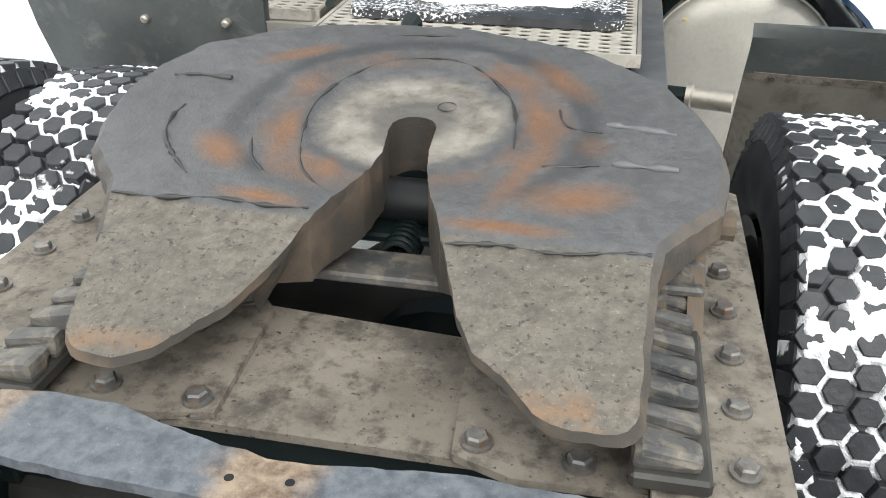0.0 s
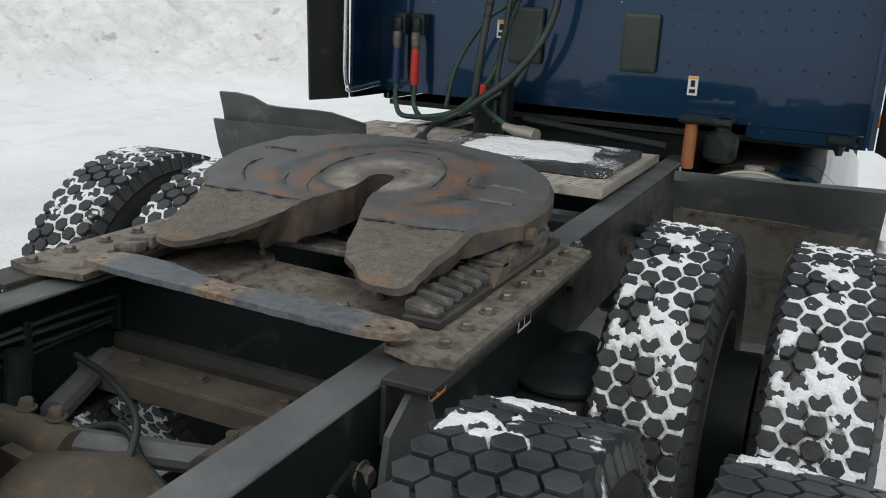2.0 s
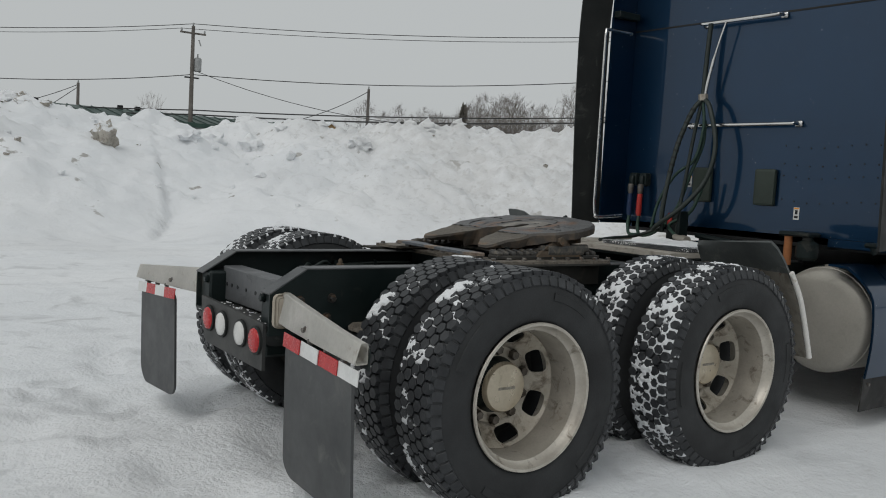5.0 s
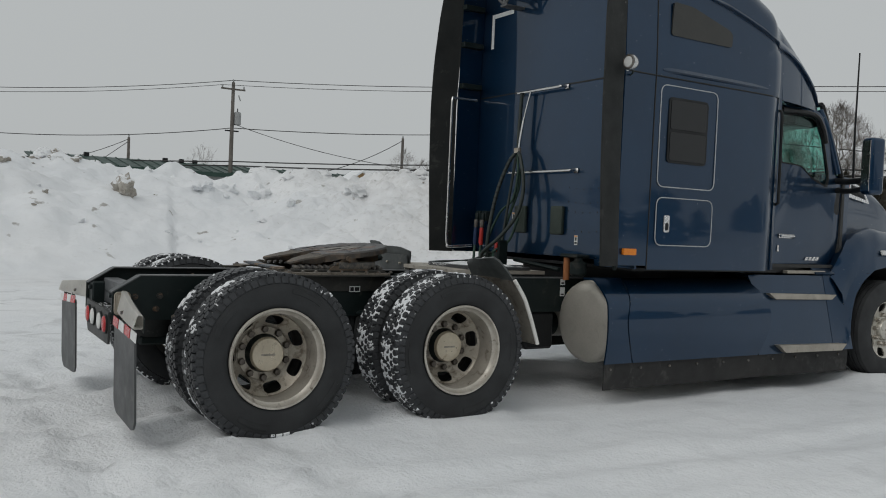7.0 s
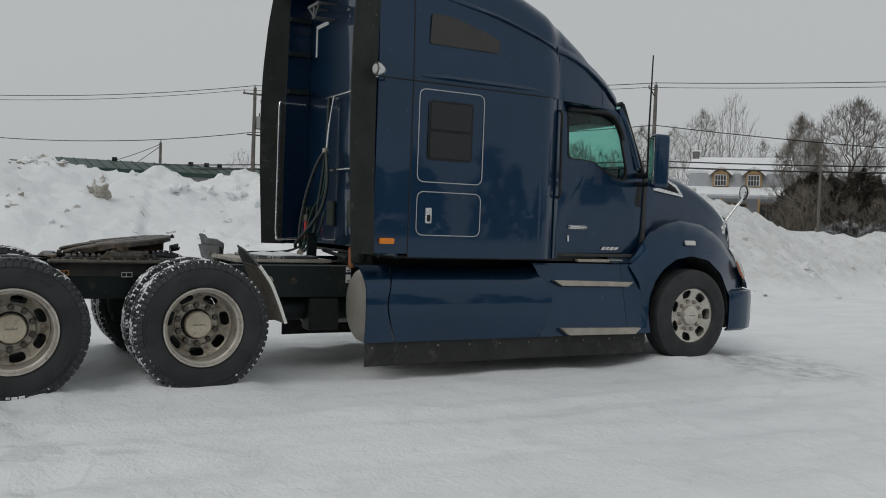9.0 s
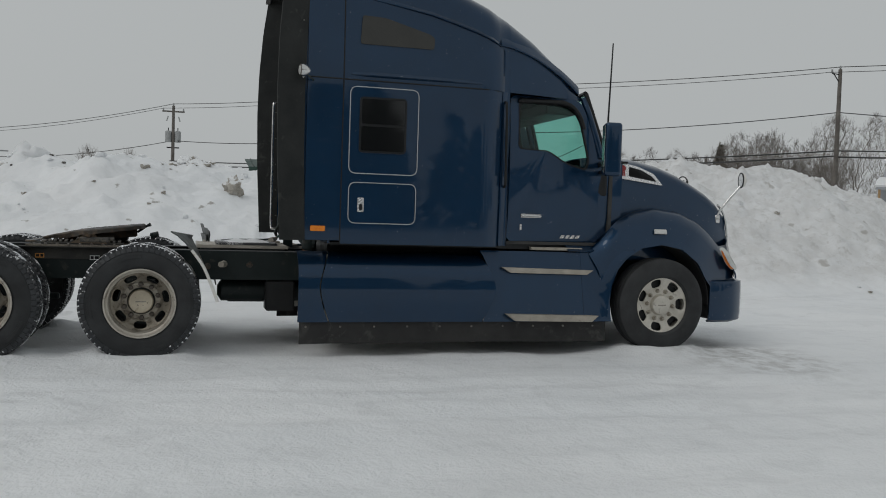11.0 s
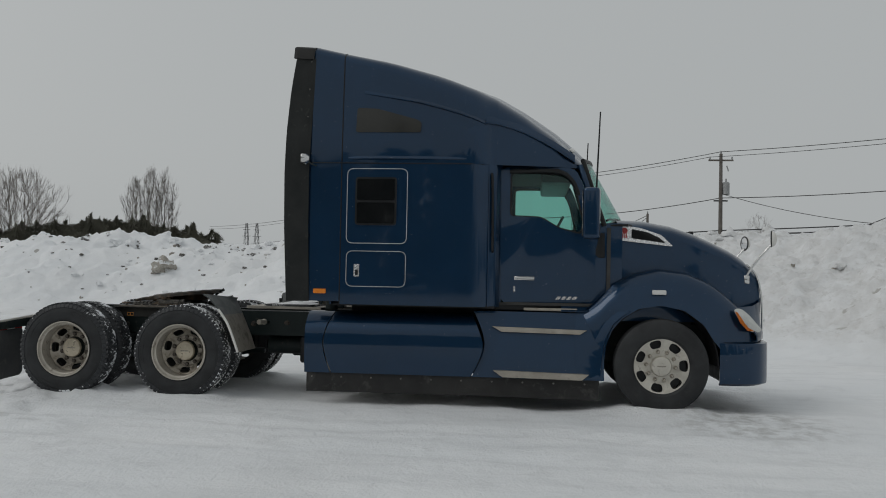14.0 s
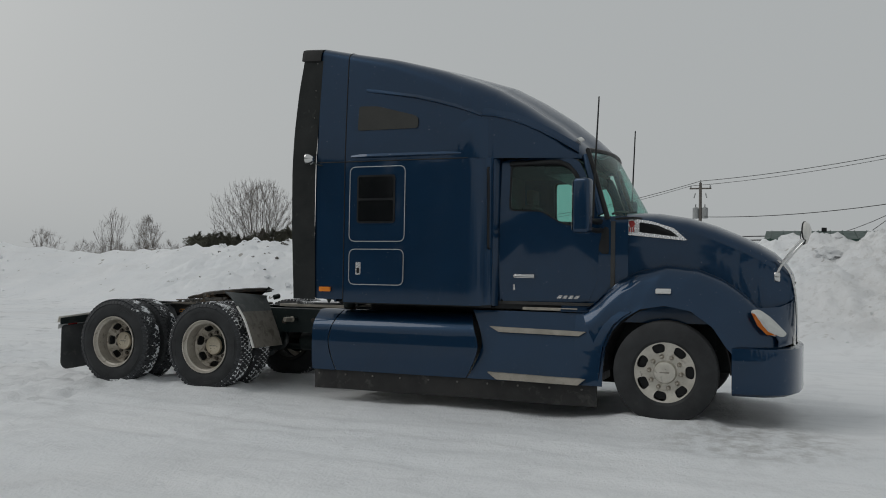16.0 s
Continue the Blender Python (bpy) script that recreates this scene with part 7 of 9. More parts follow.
for s in (1, -1):
    X = 1.1525
    d1 = side_panel("sleeper_window", [(3.225, 1.93), (3.675, 1.93), (3.675, 2.45), (3.225, 2.45)], X - 0.006, 0.012, M_TRIM, truck, "dark sleeper window in a black frame", 0.04, s)
    side_panel("pane", [(3.245, 1.95), (3.655, 1.95), (3.655, 2.175), (3.245, 2.175)], X + 0.004, 0.006, M_TINT, d1, "", 0.02, s)
    side_panel("pane", [(3.245, 2.20), (3.655, 2.20), (3.655, 2.43), (3.245, 2.43)], X + 0.004, 0.006, M_TINT, d1, "", 0.02, s)
    side_ring("window_trim", [(3.135, 1.735), (3.79, 1.735), (3.79, 2.54), (3.135, 2.54)], X, 0.0048, 0.07, M_TRIM_PALE, d1, "thin pale trim ring", s)
    d2 = side_panel("luggage_door", [(3.15, 1.28), (3.775, 1.28), (3.775, 1.64), (3.15, 1.64)], X - 0.010, 0.012, M_PAINT, truck, "dark blue luggage door", 0.06, s)
    side_ring("door_trim", [(3.14, 1.27), (3.785, 1.27), (3.785, 1.65), (3.14, 1.65)], X, 0.0045, 0.07, M_TRIM_PALE, d2, "thin pale trim ring", s)
    side_panel("latch", [(3.225, 1.375), (3.285, 1.375), (3.285, 1.51), (3.225, 1.51)], X, 0.010, M_BADGE, d2, "silver paddle latch", 0.015, s)
    side_panel("latch_recess", [(3.24, 1.39), (3.272, 1.39), (3.272, 1.45), (3.24, 1.45)], X + 0.008, 0.006, M_TRIM, d2, "", 0.012, s)
    side_panel("upper_window", [(3.215, 2.935), (3.925, 2.935), (3.93, 3.045), (3.88, 3.075), (3.45, 3.19), (3.23, 3.20)], X - 0.012, 0.014, M_TINT_BROWN, sleeper, "brown tinted upper window", 0.03, s)
    am = side_panel("side_marker", [(2.79, 1.187), (2.925, 1.187), (2.925, 1.237), (2.79, 1.237)], 1.155, 0.022, M_AMBER, truck, "amber side marker lamp", 0.01, s)

# ---- cab: doors, pillars, glass, inside ----
def cab_x(y, z):
    x = interp(z, [(1.05, 0.90), (1.4, 0.945), (1.9, 0.955), (2.3, 0.93), (2.62, 0.90)])
    return x + interp(y, [(4.7, 0.03), (5.0, 0.0), (5.5, -0.025), (5.85, -0.05), (6.15, -0.09)])


def ring_panel(outer, inner, s, thick=0.035, n=72):
    o, i = resample(outer + outer[:1], n + 1)[:-1], resample(inner + inner[:1], n + 1)[:-1]
    # start both loops at the same bearing from the middle of the inner one
    cy, cz = np.mean([p[0] for p in i]), np.mean([p[1] for p in i])
    rows = []
    for k in range(3):
        t = k / 2
        rows.append([])
        for a in np.linspace(0, 2 * math.pi, n, endpoint=False):
            def cast(loop):
                best, at = 1e9, None
                for q in range(len(loop)):
                    ang = math.atan2(loop[q][1] - cz, loop[q][0] - cy)
                    d = abs((ang - a + math.pi) % (2 * math.pi) - math.pi)
                    if d < best:
                        best, at = d, loop[q]
                return at
            po, pi_ = cast(o), cast(i)
            y, z = po[0] + (pi_[0] - po[0]) * t, po[1] + (pi_[1] - po[1]) * t
            rows[-1].append((s * cab_x(y, z), y, z))
    return thicken(grid(rows, False, True), thick if s > 0 else thick)


WINDOW = rounded([(4.885, 2.06), (5.22, 2.05), (5.42, 1.93), (5.66, 1.87), (5.69, 1.98), (5.60, 2.36), (5.52, 2.50), (5.42, 2.545), (4.885, 2.545)], 0.05, 4)
DOOR = [(4.795, 1.125), (5.70, 1.135), (5.80, 1.35), (5.815, 1.90), (5.78, 2.08), (5.66, 2.44), (5.60, 2.56), (5.52, 2.60), (4.795, 2.60)]
for s in (1, -1):
    door = part("door", ring_panel(resample(DOOR + DOOR[:1], 400)[:-1], resample(WINDOW + WINDOW[:1], 400)[:-1], s, 0.035, 110), M_PAINT, truck, "dark blue cab door", 30)
    bm = bmesh.new()
    rim_in = [((y - 5.28) * 0.955 + 5.28, (z - 2.22) * 0.94 + 2.22) for y, z in WINDOW]
    add_grid(bm, [[(s * (cab_x(y, z) + 0.004), y, z) for y, z in WINDOW], [(s * (cab_x(y, z) + 0.006), y, z) for y, z in rim_in]], False, True)
    thicken(bm, 0.02)
    part("window_seal", bm, M_TRIM, door, "black window seal")
    bm = bmesh.new()
    f = bm.faces.new([bm.verts.new((s * (cab_x(y, z) - 0.010), y, z)) for y, z in rim_in])
    bmesh.ops.solidify(bm, geom=[f], thickness=0.004)
    pane = part("pane", bm, M_GLASS, door, "green tinted window glass")
    pane.visible_shadow = False
    brow = [(4.90, 2.545), (5.15, 2.55), (5.40, 2.55), (5.50, 2.51), (5.57, 2.42)]
    bm = grid([[(s * (cab_x(y, z) + out), y + 0.03 * up, z + dz) for y, z in brow] for out, up, dz in ((0.004, 0, 0.035), (0.035, 0, 0.022), (0.042, 0, -0.008), (0.036, 0, -0.014))])
    part("window_visor", thicken(bm, 0.006), M_TRIM, door, "black window visor", 50)
    bm = tube([(s * (cab_x(4.95, 1.39) + 0.010), 4.945, 1.392), (s * (cab_x(5.05, 1.39) + 0.022), 5.00, 1.394), (s * (cab_x(5.05, 1.39) + 0.022), 5.10, 1.392), (s * (cab_x(5.1, 1.39) + 0.010), 5.155, 1.390)], 0.013, 10)
    add_box(bm, (s * (cab_x(5.0, 1.39) - 0.002), 4.94, 1.37), (s * (cab_x(5.0, 1.39) + 0.006), 5.16, 1.41), 0.003)
    part("handle", bm, M_CHROME, door, "chrome door handle", 50)
    part("lock", box((s * cab_x(4.94, 1.28), 4.935, 1.245), (s * (cab_x(4.94, 1.28) + 0.004), 4.955, 1.305)), M_BADGE, door)
    # model badge as plain slanted strokes
    bm = bmesh.new()
    for k in range(4):
        y0 = 5.385 + 0.058 * k
        xx = cab_x(y0, 1.19)
        rows = [[(s * (xx + 0.006), y0 + 0.012 * q + 0.002, 1.165 + 0.016 * q + 0.004), (s * (xx + 0.006), y0 + 0.042 + 0.012 * q, 1.165 + 0.016 * q + 0.004)] for q in range(3)]
        add_grid(bm, rows)
    thicken(bm, -0.003)
    part("badge", bm, M_BADGE, door, "bright slanted badge strokes")
    # cowl and pillars
    rows = [[(s * (cab_x(y, z) - (0.022 if y < 5.8 else 0.004)), y, z) for y in (5.60, 5.80, 5.825, 5.95, 6.095)] for z in (0.98, 1.2, 1.4, 1.7, 1.88, 2.0)]
    part("cowl_side", thicken(grid(rows), 0.03), M_PAINT, truck, "dark blue cowl side", 40)
    bm = tube(curve_points([(s * 0.905, 5.83, 2.02), (s * 0.88, 5.76, 2.25), (s * 0.85, 5.69, 2.47), (s * 0.80, 5.645, 2.63)], 5), 0.035, 10)
    part("windscreen_pillar", bm, M_PAINT, truck, "dark blue windscreen pillar", 60)
    rows = [[(s * (cab_x(y, z) - 0.012), y, z) for y in (4.60, 4.72, 4.80)] for z in np.linspace(1.08, 2.62, 8)]
    part("cab_sleeper_joint", thicken(grid(rows), 0.03), M_PAINT, truck, "", 50)
    rows = [[(s * x, y, z) for y, x in ((4.66, 1.078), (4.71, 1.060), (4.75, 1.020), (4.785, 0.965))] for z in np.linspace(1.08, 2.60, 6)]
    part("cab_extender", thicken(grid(rows), 0.012), M_PAINT, truck, "dark blue curved cab extender", 60)
    rows = [[(s * cab_x(y, 1.10), y, z) for y in (4.70, 5.2, 5.75)] for z in (1.05, 1.12)]
    part("sill", thicken(grid(rows), 0.05), M_TRIM, truck, "black sill below the door")
    part("sill_step", box((s * 0.95 - 0.03, 5.05, 1.045), (s * 0.95 + 0.03, 5.62, 1.075), 0.006), M_STEP, truck, "narrow aluminium sill strip")

# windscreen
rows = []
for v in np.linspace(0, 1, 8):
    row = []
    for u in np.linspace(-1, 1, 15):
        w = 0.80 + 0.10 * v
        y = (5.80 + 0.40 * v) - (0.13 + 0.17 * v) * abs(u) ** 2.2
        z = 2.71 - 0.71 * v - 0.03 * abs(u) ** 2
        row.append((w * u, y, z))
    rows.append(row)
ws = part("windscreen", thicken(grid(rows), 0.005), M_GLASS, truck, "curved green tinted windscreen", 60)
ws.visible_shadow = False
part("windscreen_header", tube([(r[0] * 1.01, r[1] - 0.006, r[2] + 0.004) for r in rows[0]], 0.024, 8), M_TRIM, truck, "", 60)
for s in (1, -1):
    bm = box((-0.045, -0.03, -0.012), (0.045, 0.03, 0.016), 0.01, Matrix.Translation((s * 0.655, 5.555, 2.815)) @ Matrix.Rotation(radians(-40), 4, "X") @ Matrix.Rotation(radians(s * 25), 4, "Y"))
    part("roof_marker", bm, M_LENS_WHITE, truck, "small pale roof marker lamp")
for e in (0, -1):
    part("windscreen_seal", tube([(r[e][0] * 1.01, r[e][1], r[e][2]) for r in rows], 0.026, 8), M_TRIM, truck, "black windscreen edge seal", 60)
part("wiper", tube(curve_points([(0.60, 6.02, 2.03), (0.35, 6.12, 2.05), (-0.05, 6.19, 2.06)], 5), 0.012, 6), M_TRIM, truck)
part("wiper", tube(curve_points([(0.82, 5.93, 2.03), (0.68, 5.98, 2.055), (0.45, 6.10, 2.06)], 5), 0.012, 6), M_TRIM, truck)
part("cowl_top", thicken(grid([[(x, 5.92 + 0.28 * (1 - (x / 0.95) ** 2), 1.985 + 0.02 * v) for x in np.linspace(-0.88, 0.88, 11)] if v == 0 else [(x, 6.12 + 0.22 * (1 - (x / 0.95) ** 2), 1.995) for x in np.linspace(-0.88, 0.88, 11)] for v in (0, 1)]), 0.02), M_TRIM, truck)

# inside of the cab
part("cab_floor", box((-0.93, 4.70, 1.10), (0.93, 5.95, 1.13)), M_LINER, truck)
part("firewall", box((-0.90, 5.93, 1.13), (0.90, 5.97, 1.95)), M_LINER, truck)
bm = box((-0.90, 5.52, 1.60), (0.90, 5.93, 1.93), 0.06, None, 3)
part("dashboard", bm, M_TRIM, truck, "black dashboard", 40)
part("sleeper_curtain", box((-1.05, 4.42, 1.12), (1.05, 4.46, 3.0)), M_LINER, truck, "grey sleeper curtain")
part("headliner", box((-0.84, 4.50, 2.57), (0.84, 5.58, 2.59)), M_LINER, truck)
part("overhead_shelf", box((-0.86, 5.22, 2.44), (0.86, 5.55, 2.56), 0.03, None, 2), M_TRIM, truck)
for s in (1, -1):
    seat = part("seat", box((s * 0.55 - 0.25, 4.78, 1.48), (s * 0.55 + 0.25, 5.28, 1.62), 0.05, None, 3), M_GRAVEL_SEAT, truck, "grey cloth cab seat", 40)
    part("seat_back", box((-0.25, -0.07, 0.0), (0.25, 0.07, 0.66), 0.06, Matrix.Translation((s * 0.55, 4.80, 1.58)) @ Matrix.Rotation(radians(8), 4, "X"), 3), M_GRAVEL_SEAT, seat, "", 40)
    part("head_rest", box((s * 0.55 - 0.14, 4.66, 2.24), (s * 0.55 + 0.14, 4.76, 2.42), 0.04, None, 2), M_GRAVEL_SEAT, seat, "", 40)
    part("seat_base", box((s * 0.55 - 0.2, 4.85, 1.13), (s * 0.55 + 0.2, 5.2, 1.48), 0.02), M_TRIM, seat)
bm = bmesh.new()
ringp = [Vector((-0.55 + 0.22 * math.cos(a), 5.40 + 0.10 * math.sin(a), 1.96 + 0.20 * math.sin(a))) for a in np.linspace(0, 2 * math.pi, 33)]
add_tube(bm, ringp, 0.016, 8, False)
add_tube(bm, [(-0.77, 5.40, 1.96), (-0.33, 5.40, 1.96)], 0.014, 8)
add_tube(bm, [(-0.55, 5.40, 1.96), (-0.55, 5.62, 1.80)], 0.03, 10)
part("steering_wheel", bm, M_TRIM, truck, "black steering wheel", 60)

# ---- hood, fenders, bumper ----
HOOD = [(6.05, 2.045), (6.35, 2.035), (6.65, 1.985), (6.90, 1.905), (7.10, 1.82), (7.30, 1.725), (7.45, 1.635), (7.56, 1.53), (7.62, 1.40), (7.64, 1.20), (7.645, 0.80)]
HWIDE = [(6.05, 0.812), (6.65, 0.710), (7.04, 0.655), (7.37, 0.585), (7.54, 0.525), (7.65, 0.46)]
rows = []
for y, top in HOOD[:8]:
    w = interp(y, HWIDE)
    half = [(w + 0.015, 0.95), (w + 0.015, 1.30), (w, top - 0.26), (w - 0.005, top - 0.14)]
    for a in np.linspace(0.15, math.pi / 2, 9):
        half.append((w * abs(math.cos(a)) ** 0.62, top - 0.14 + 0.17 * math.sin(a) ** 0.8))
    rows.append([(x, y, z) for x, z in half] + [(-x, y, z) for x, z in half[::-1][1:]])
y, top = HOOD[8]
rows.append([(p[0] * 0.97, 7.60 + 0.02 * (1 - abs(p[0]) / 0.6), min(p[2], 1.46)) for p in rows[-1]])
rows.append([(p[0] * 0.96, 7.63, min(p[2], 1.20)) for p in rows[-1]])
bm = grid(rows)
bmesh.ops.remove_doubles(bm, verts=bm.verts, dist=1e-4)
hood = part("hood", thicken(bm, 0.015), M_PAINT, truck, "dark blue sloping hood", 40)
part("hood_gap", tube([(sx, 6.045, z) for sx, z in ((0.832, 1.1), (0.832, 1.5), (0.818, 1.85), (0.75, 2.0))], 0.006, 6), M_TRIM, hood)
# grille with bright surround
gr = part("grille", box((-0.42, 7.60, 0.76), (0.42, 7.632, 1.40), 0.02), M_TRIM, truck, "black grille in a chrome surround")
for s in (1, -1):
    part("grille_surround", tube(curve_points([(s * 0.38, 7.60, 1.44), (s * 0.43, 7.61, 1.38), (s * 0.44, 7.62, 1.1), (s * 0.44, 7.62, 0.76)], 5), 0.022, 8), M_CHROME, gr, "", 60)
for k in range(9):
    part("grille_bar", box((-0.41, 7.632, 0.80 + 0.07 * k), (0.41, 7.642, 0.82 + 0.07 * k)), M_CHROME, gr)

OUTER = [(5.68, 1.04), (5.80, 1.13), (5.90, 1.235), (6.02, 1.34), (6.2, 1.445), (6.47, 1.505), (6.77, 1.47), (7.0, 1.375), (7.15, 1.27), (7.33, 1.11), (7.46, 0.94), (7.53, 0.80)]
ARCH = [(5.90, 0.52), (5.92, 0.70), (5.98, 0.86), (6.08, 0.985), (6.25, 1.09), (6.48, 1.13), (6.72, 1.085), (6.92, 0.94), (7.03, 0.77), (7.09, 0.70)]
for s in (1, -1):
    o, a = resample(OUTER, 40), resample(ARCH, 40)
    rows = []
    for k in range(40):
        (oy, oz), (ay, az) = o[k], a[k]
        t = k / 39
        hw = interp(oy, HWIDE) if oy > 6.05 else interp(oy, [(5.66, 0.955), (5.95, 0.88), (6.05, 0.82)])
        edge_x = interp(oy, [(5.66, 1.005), (5.9, 0.985), (6.2, 0.952), (6.4, 0.945), (6.8, 0.945), (7.1, 0.925), (7.35, 0.875), (7.52, 0.83)])
        lipx = interp(ay, [(5.9, 1.075), (6.1, 1.085), (6.9, 1.08), (7.09, 1.055)])
        my, mz = 0.5 * (oy + ay), 0.5 * (oz + az)
        rows.append([(hw - 0.03, oy, oz - 0.02), (0.5 * (hw + edge_x), oy, oz + 0.015), (edge_x - 0.05, oy, oz), (edge_x + 0.01, oy - 0.02 * (t - 0.5), oz - 0.04), (edge_x + 0.075, 0.65 * oy + 0.35 * ay, 0.65 * oz + 0.35 * az),
                     (0.30 * edge_x + 0.70 * lipx + 0.012, 0.25 * oy + 0.75 * ay, 0.25 * oz + 0.75 * az), (lipx, ay, az), (lipx - 0.05, ay, az + 0.01)])
    bm = thicken(grid([[(x, y, z) for x, y, z in r] for r in rows]), 0.010)
    if s < 0:
        mirrored(bm)
    fender = part("fender", bm, M_PAINT, truck, "dark blue flared front fender", 40)
    # inner wheel well
    rows = [[(x, 6.485 + r * math.cos(t), 0.53 + r * math.sin(t)) for x, r in ((0.55, 0.60), (0.90, 0.612), (1.035, 0.60))] for t in np.linspace(-0.05, math.pi + 0.12, 36)]
    bm = thicken(grid(rows), 0.01)
    if s < 0:
        mirrored(bm)
    part("wheel_well", bm, M_WELL, fender, "black wheel well liner", 60)
    # lamp on the fender crown
    bm = box((-0.012, -0.072, -0.025), (0.012, 0.072, 0.025), 0.006, Matrix.Translation((s * 1.058, 6.465, 1.267)) @ Matrix.Rotation(radians(-s * 20), 4, "Y"))
    part("fender_lamp", bm, M_LENS_WHITE, fender, "small clear fender lamp")
    # headlamp
    hl = [(7.12, 1.075), (7.20, 1.090), (7.30, 1.02), (7.40, 0.915), (7.445, 0.865), (7.42, 0.835), (7.32, 0.84), (7.22, 0.90)]
    rnd = [(7.40 + 1.0 * (y - 7.28), 0.985 + 1.0 * (z - 0.955)) for y, z in rounded(hl, 0.04, 3)]
    cy, cz = 7.40, 0.985

    def fx(y, z):
        return 0.915 + interp(y, [(7.10, 0.10), (7.25, 0.065), (7.40, 0.0), (7.58, -0.12)]) + 0.25 * (0.96 - z) * (1 if z < 0.96 else 0.8)

    rows = [[(fx(y, z) + 0.002, y, z) for y, z in rnd]] + [[(fx(cy + (y - cy) * q, cz + (z - cz) * q) + 0.030 * (1 - q * q) + 0.004, cy + (y - cy) * q, cz + (z - cz) * q) for y, z in rnd] for q in (0.8, 0.5, 0.2, 0.02)]
    bm = grid(rows, False, True)
    if s < 0:
        mirrored(bm)
    hlp = part("headlamp", bm, M_HEADLAMP, fender, "clear headlamp with amber edge", 60)
    am = [(7.255, 1.085), (7.285, 1.075), (7.40, 0.915), (7.475, 0.878), (7.39, 0.885), (7.31, 0.965)]
    rows = [[(fx(y, z) + 0.022, y, z) for y, z in am]]
    bm = bmesh.new()
    bm.faces.new([bm.verts.new(p) for p in rows[0]])
    bmesh.ops.solidify(bm, geom=bm.faces[:], thickness=-0.012)
    if s < 0:
        mirrored(bm)
    part("turn_signal", bm, M_AMBER, hlp, "amber turn signal")
    # bumper half
    rows = []
    for t, (x, y) in enumerate([(1.055, 7.09), (1.062, 7.20), (1.045, 7.36), (0.985, 7.50), (0.87, 7.60), (0.65, 7.67), (0.3, 7.705), (0.0, 7.715)]):
        rows.append([(x - 0.05, y - (0.05 if t > 2 else 0.0), 0.31), (x - 0.012, y, 0.335), (x, y, 0.42), (x, y, 0.67), (x - 0.008, y, 0.752), (x - 0.05, y - (0.05 if t > 2 else 0.0), 0.768)])
    bm = thicken(grid(rows), 0.02)
    if s < 0:
        mirrored(bm)
    part("bumper", bm, M_PAINT, truck, "dark blue wraparound bumper", 40)
    # hood side vent with bright frame and emblem
    def vx(y, z):
        return interp(y, HWIDE) + 0.022 - 0.03 * max(0.0, z - 1.86)

    vent = [(6.065, 1.82), (6.065, 1.985), (6.30, 1.955), (6.52, 1.885), (6.65, 1.765)]
    inner = [(6.195, 1.845), (6.195, 1.945), (6.36, 1.915), (6.50, 1.855), (6.565, 1.80)]
    rows = [[(vx(y, z), y, z) for y, z in resample(vent + vent[:1], 41)[:-1]], [(vx(y, z) + 0.004, y, z) for y, z in resample(inner + inner[:1], 41)[:-1]]]
    bm = thicken(grid(rows, False, True), -0.008)
    if s < 0:
        mirrored(bm)
    vf = part("hood_vent", bm, M_BADGE, hood, "bright hood vent surround")
    bm = bmesh.new()
    bm.faces.new([bm.verts.new((s * (vx(y, z) + 0.003), y, z)) for y, z in inner])
    bmesh.ops.solidify(bm, geom=bm.faces[:], thickness=-0.004)
    part("vent_mesh", bm, M_TRIM, vf, "black vent mesh")
    bm = tube([(s * (vx(6.12, 1.925) + 0.004), 6.12, 1.925), (s * (vx(6.12, 1.925) + 0.013), 6.12, 1.925)], 0.034, 18)
    for q in (-0.02, 0.0, 0.02):
        add_box(bm, (s * (vx(6.12, 1.85) + 0.004), 6.115 + q, 1.845), (s * (vx(6.12, 1.85) + 0.013), 6.127 + q, 1.895))
    part("emblem", bm, M_BADGE_RED, vf, "round red emblem with ribbons")
    # hood mirror
    bm = tube(curve_points([(s * 0.535, 7.47, 1.46), (s * 0.56, 7.51, 1.54), (s * 0.59, 7.60, 1.67), (s * 0.615, 7.71, 1.80)], 5), 0.016, 8)
    add_box(bm, (s * 0.535 - 0.03, 7.44, 1.375), (s * 0.535 + 0.03, 7.50, 1.47), 0.008)
    hm = part("hood_mirror", bm, M_CHROME, truck, "round convex hood mirror on an arm", 50)
    bm = lathe([(-0.045, 0.001), (-0.042, 0.035), (-0.025, 0.07), (0.0, 0.085), (0.010, 0.085), (0.012, 0.078), (0.016, 0.001)], 28)
    bmesh.ops.transform(bm, matrix=Matrix.Translation((s * 0.62, 7.725, 1.867)) @ Matrix.Rotation(radians(-90 - s * 16), 4, "Z"), verts=bm.verts)
    part("mirror_bowl", bm, M_WHITE_BAR, hm, "pale mirror bowl", 50)
    bm = lathe([(0.0165, 0.074), (0.022, 0.04), (0.024, 0.001)], 28)
    bmesh.ops.transform(bm, matrix=Matrix.Translation((s * 0.62, 7.725, 1.867)) @ Matrix.Rotation(radians(-90 - s * 16), 4, "Z"), verts=bm.verts)
    ringm = lathe([(0.006, 0.088), (0.016, 0.090), (0.020, 0.084), (0.016, 0.076)], 28)
    bmesh.ops.transform(ringm, matrix=Matrix.Translation((s * 0.62, 7.725, 1.867)) @ Matrix.Rotation(radians(-90 - s * 16), 4, "Z"), verts=ringm.verts)
    part("mirror_rim", ringm, M_TRIM, hm, "black mirror rim", 50)
    part("mirror_face", bm, M_MIRROR, hm, "round convex mirror glass", 60)
    # door mirror
    bm = box((-0.065, -0.085, -0.265), (0.065, 0.085, 0.265), 0.042, Matrix.Translation((s * 1.325, 5.737, 2.073)) @ Matrix.Rotation(radians(-s * 12), 4, "Z"), 4)
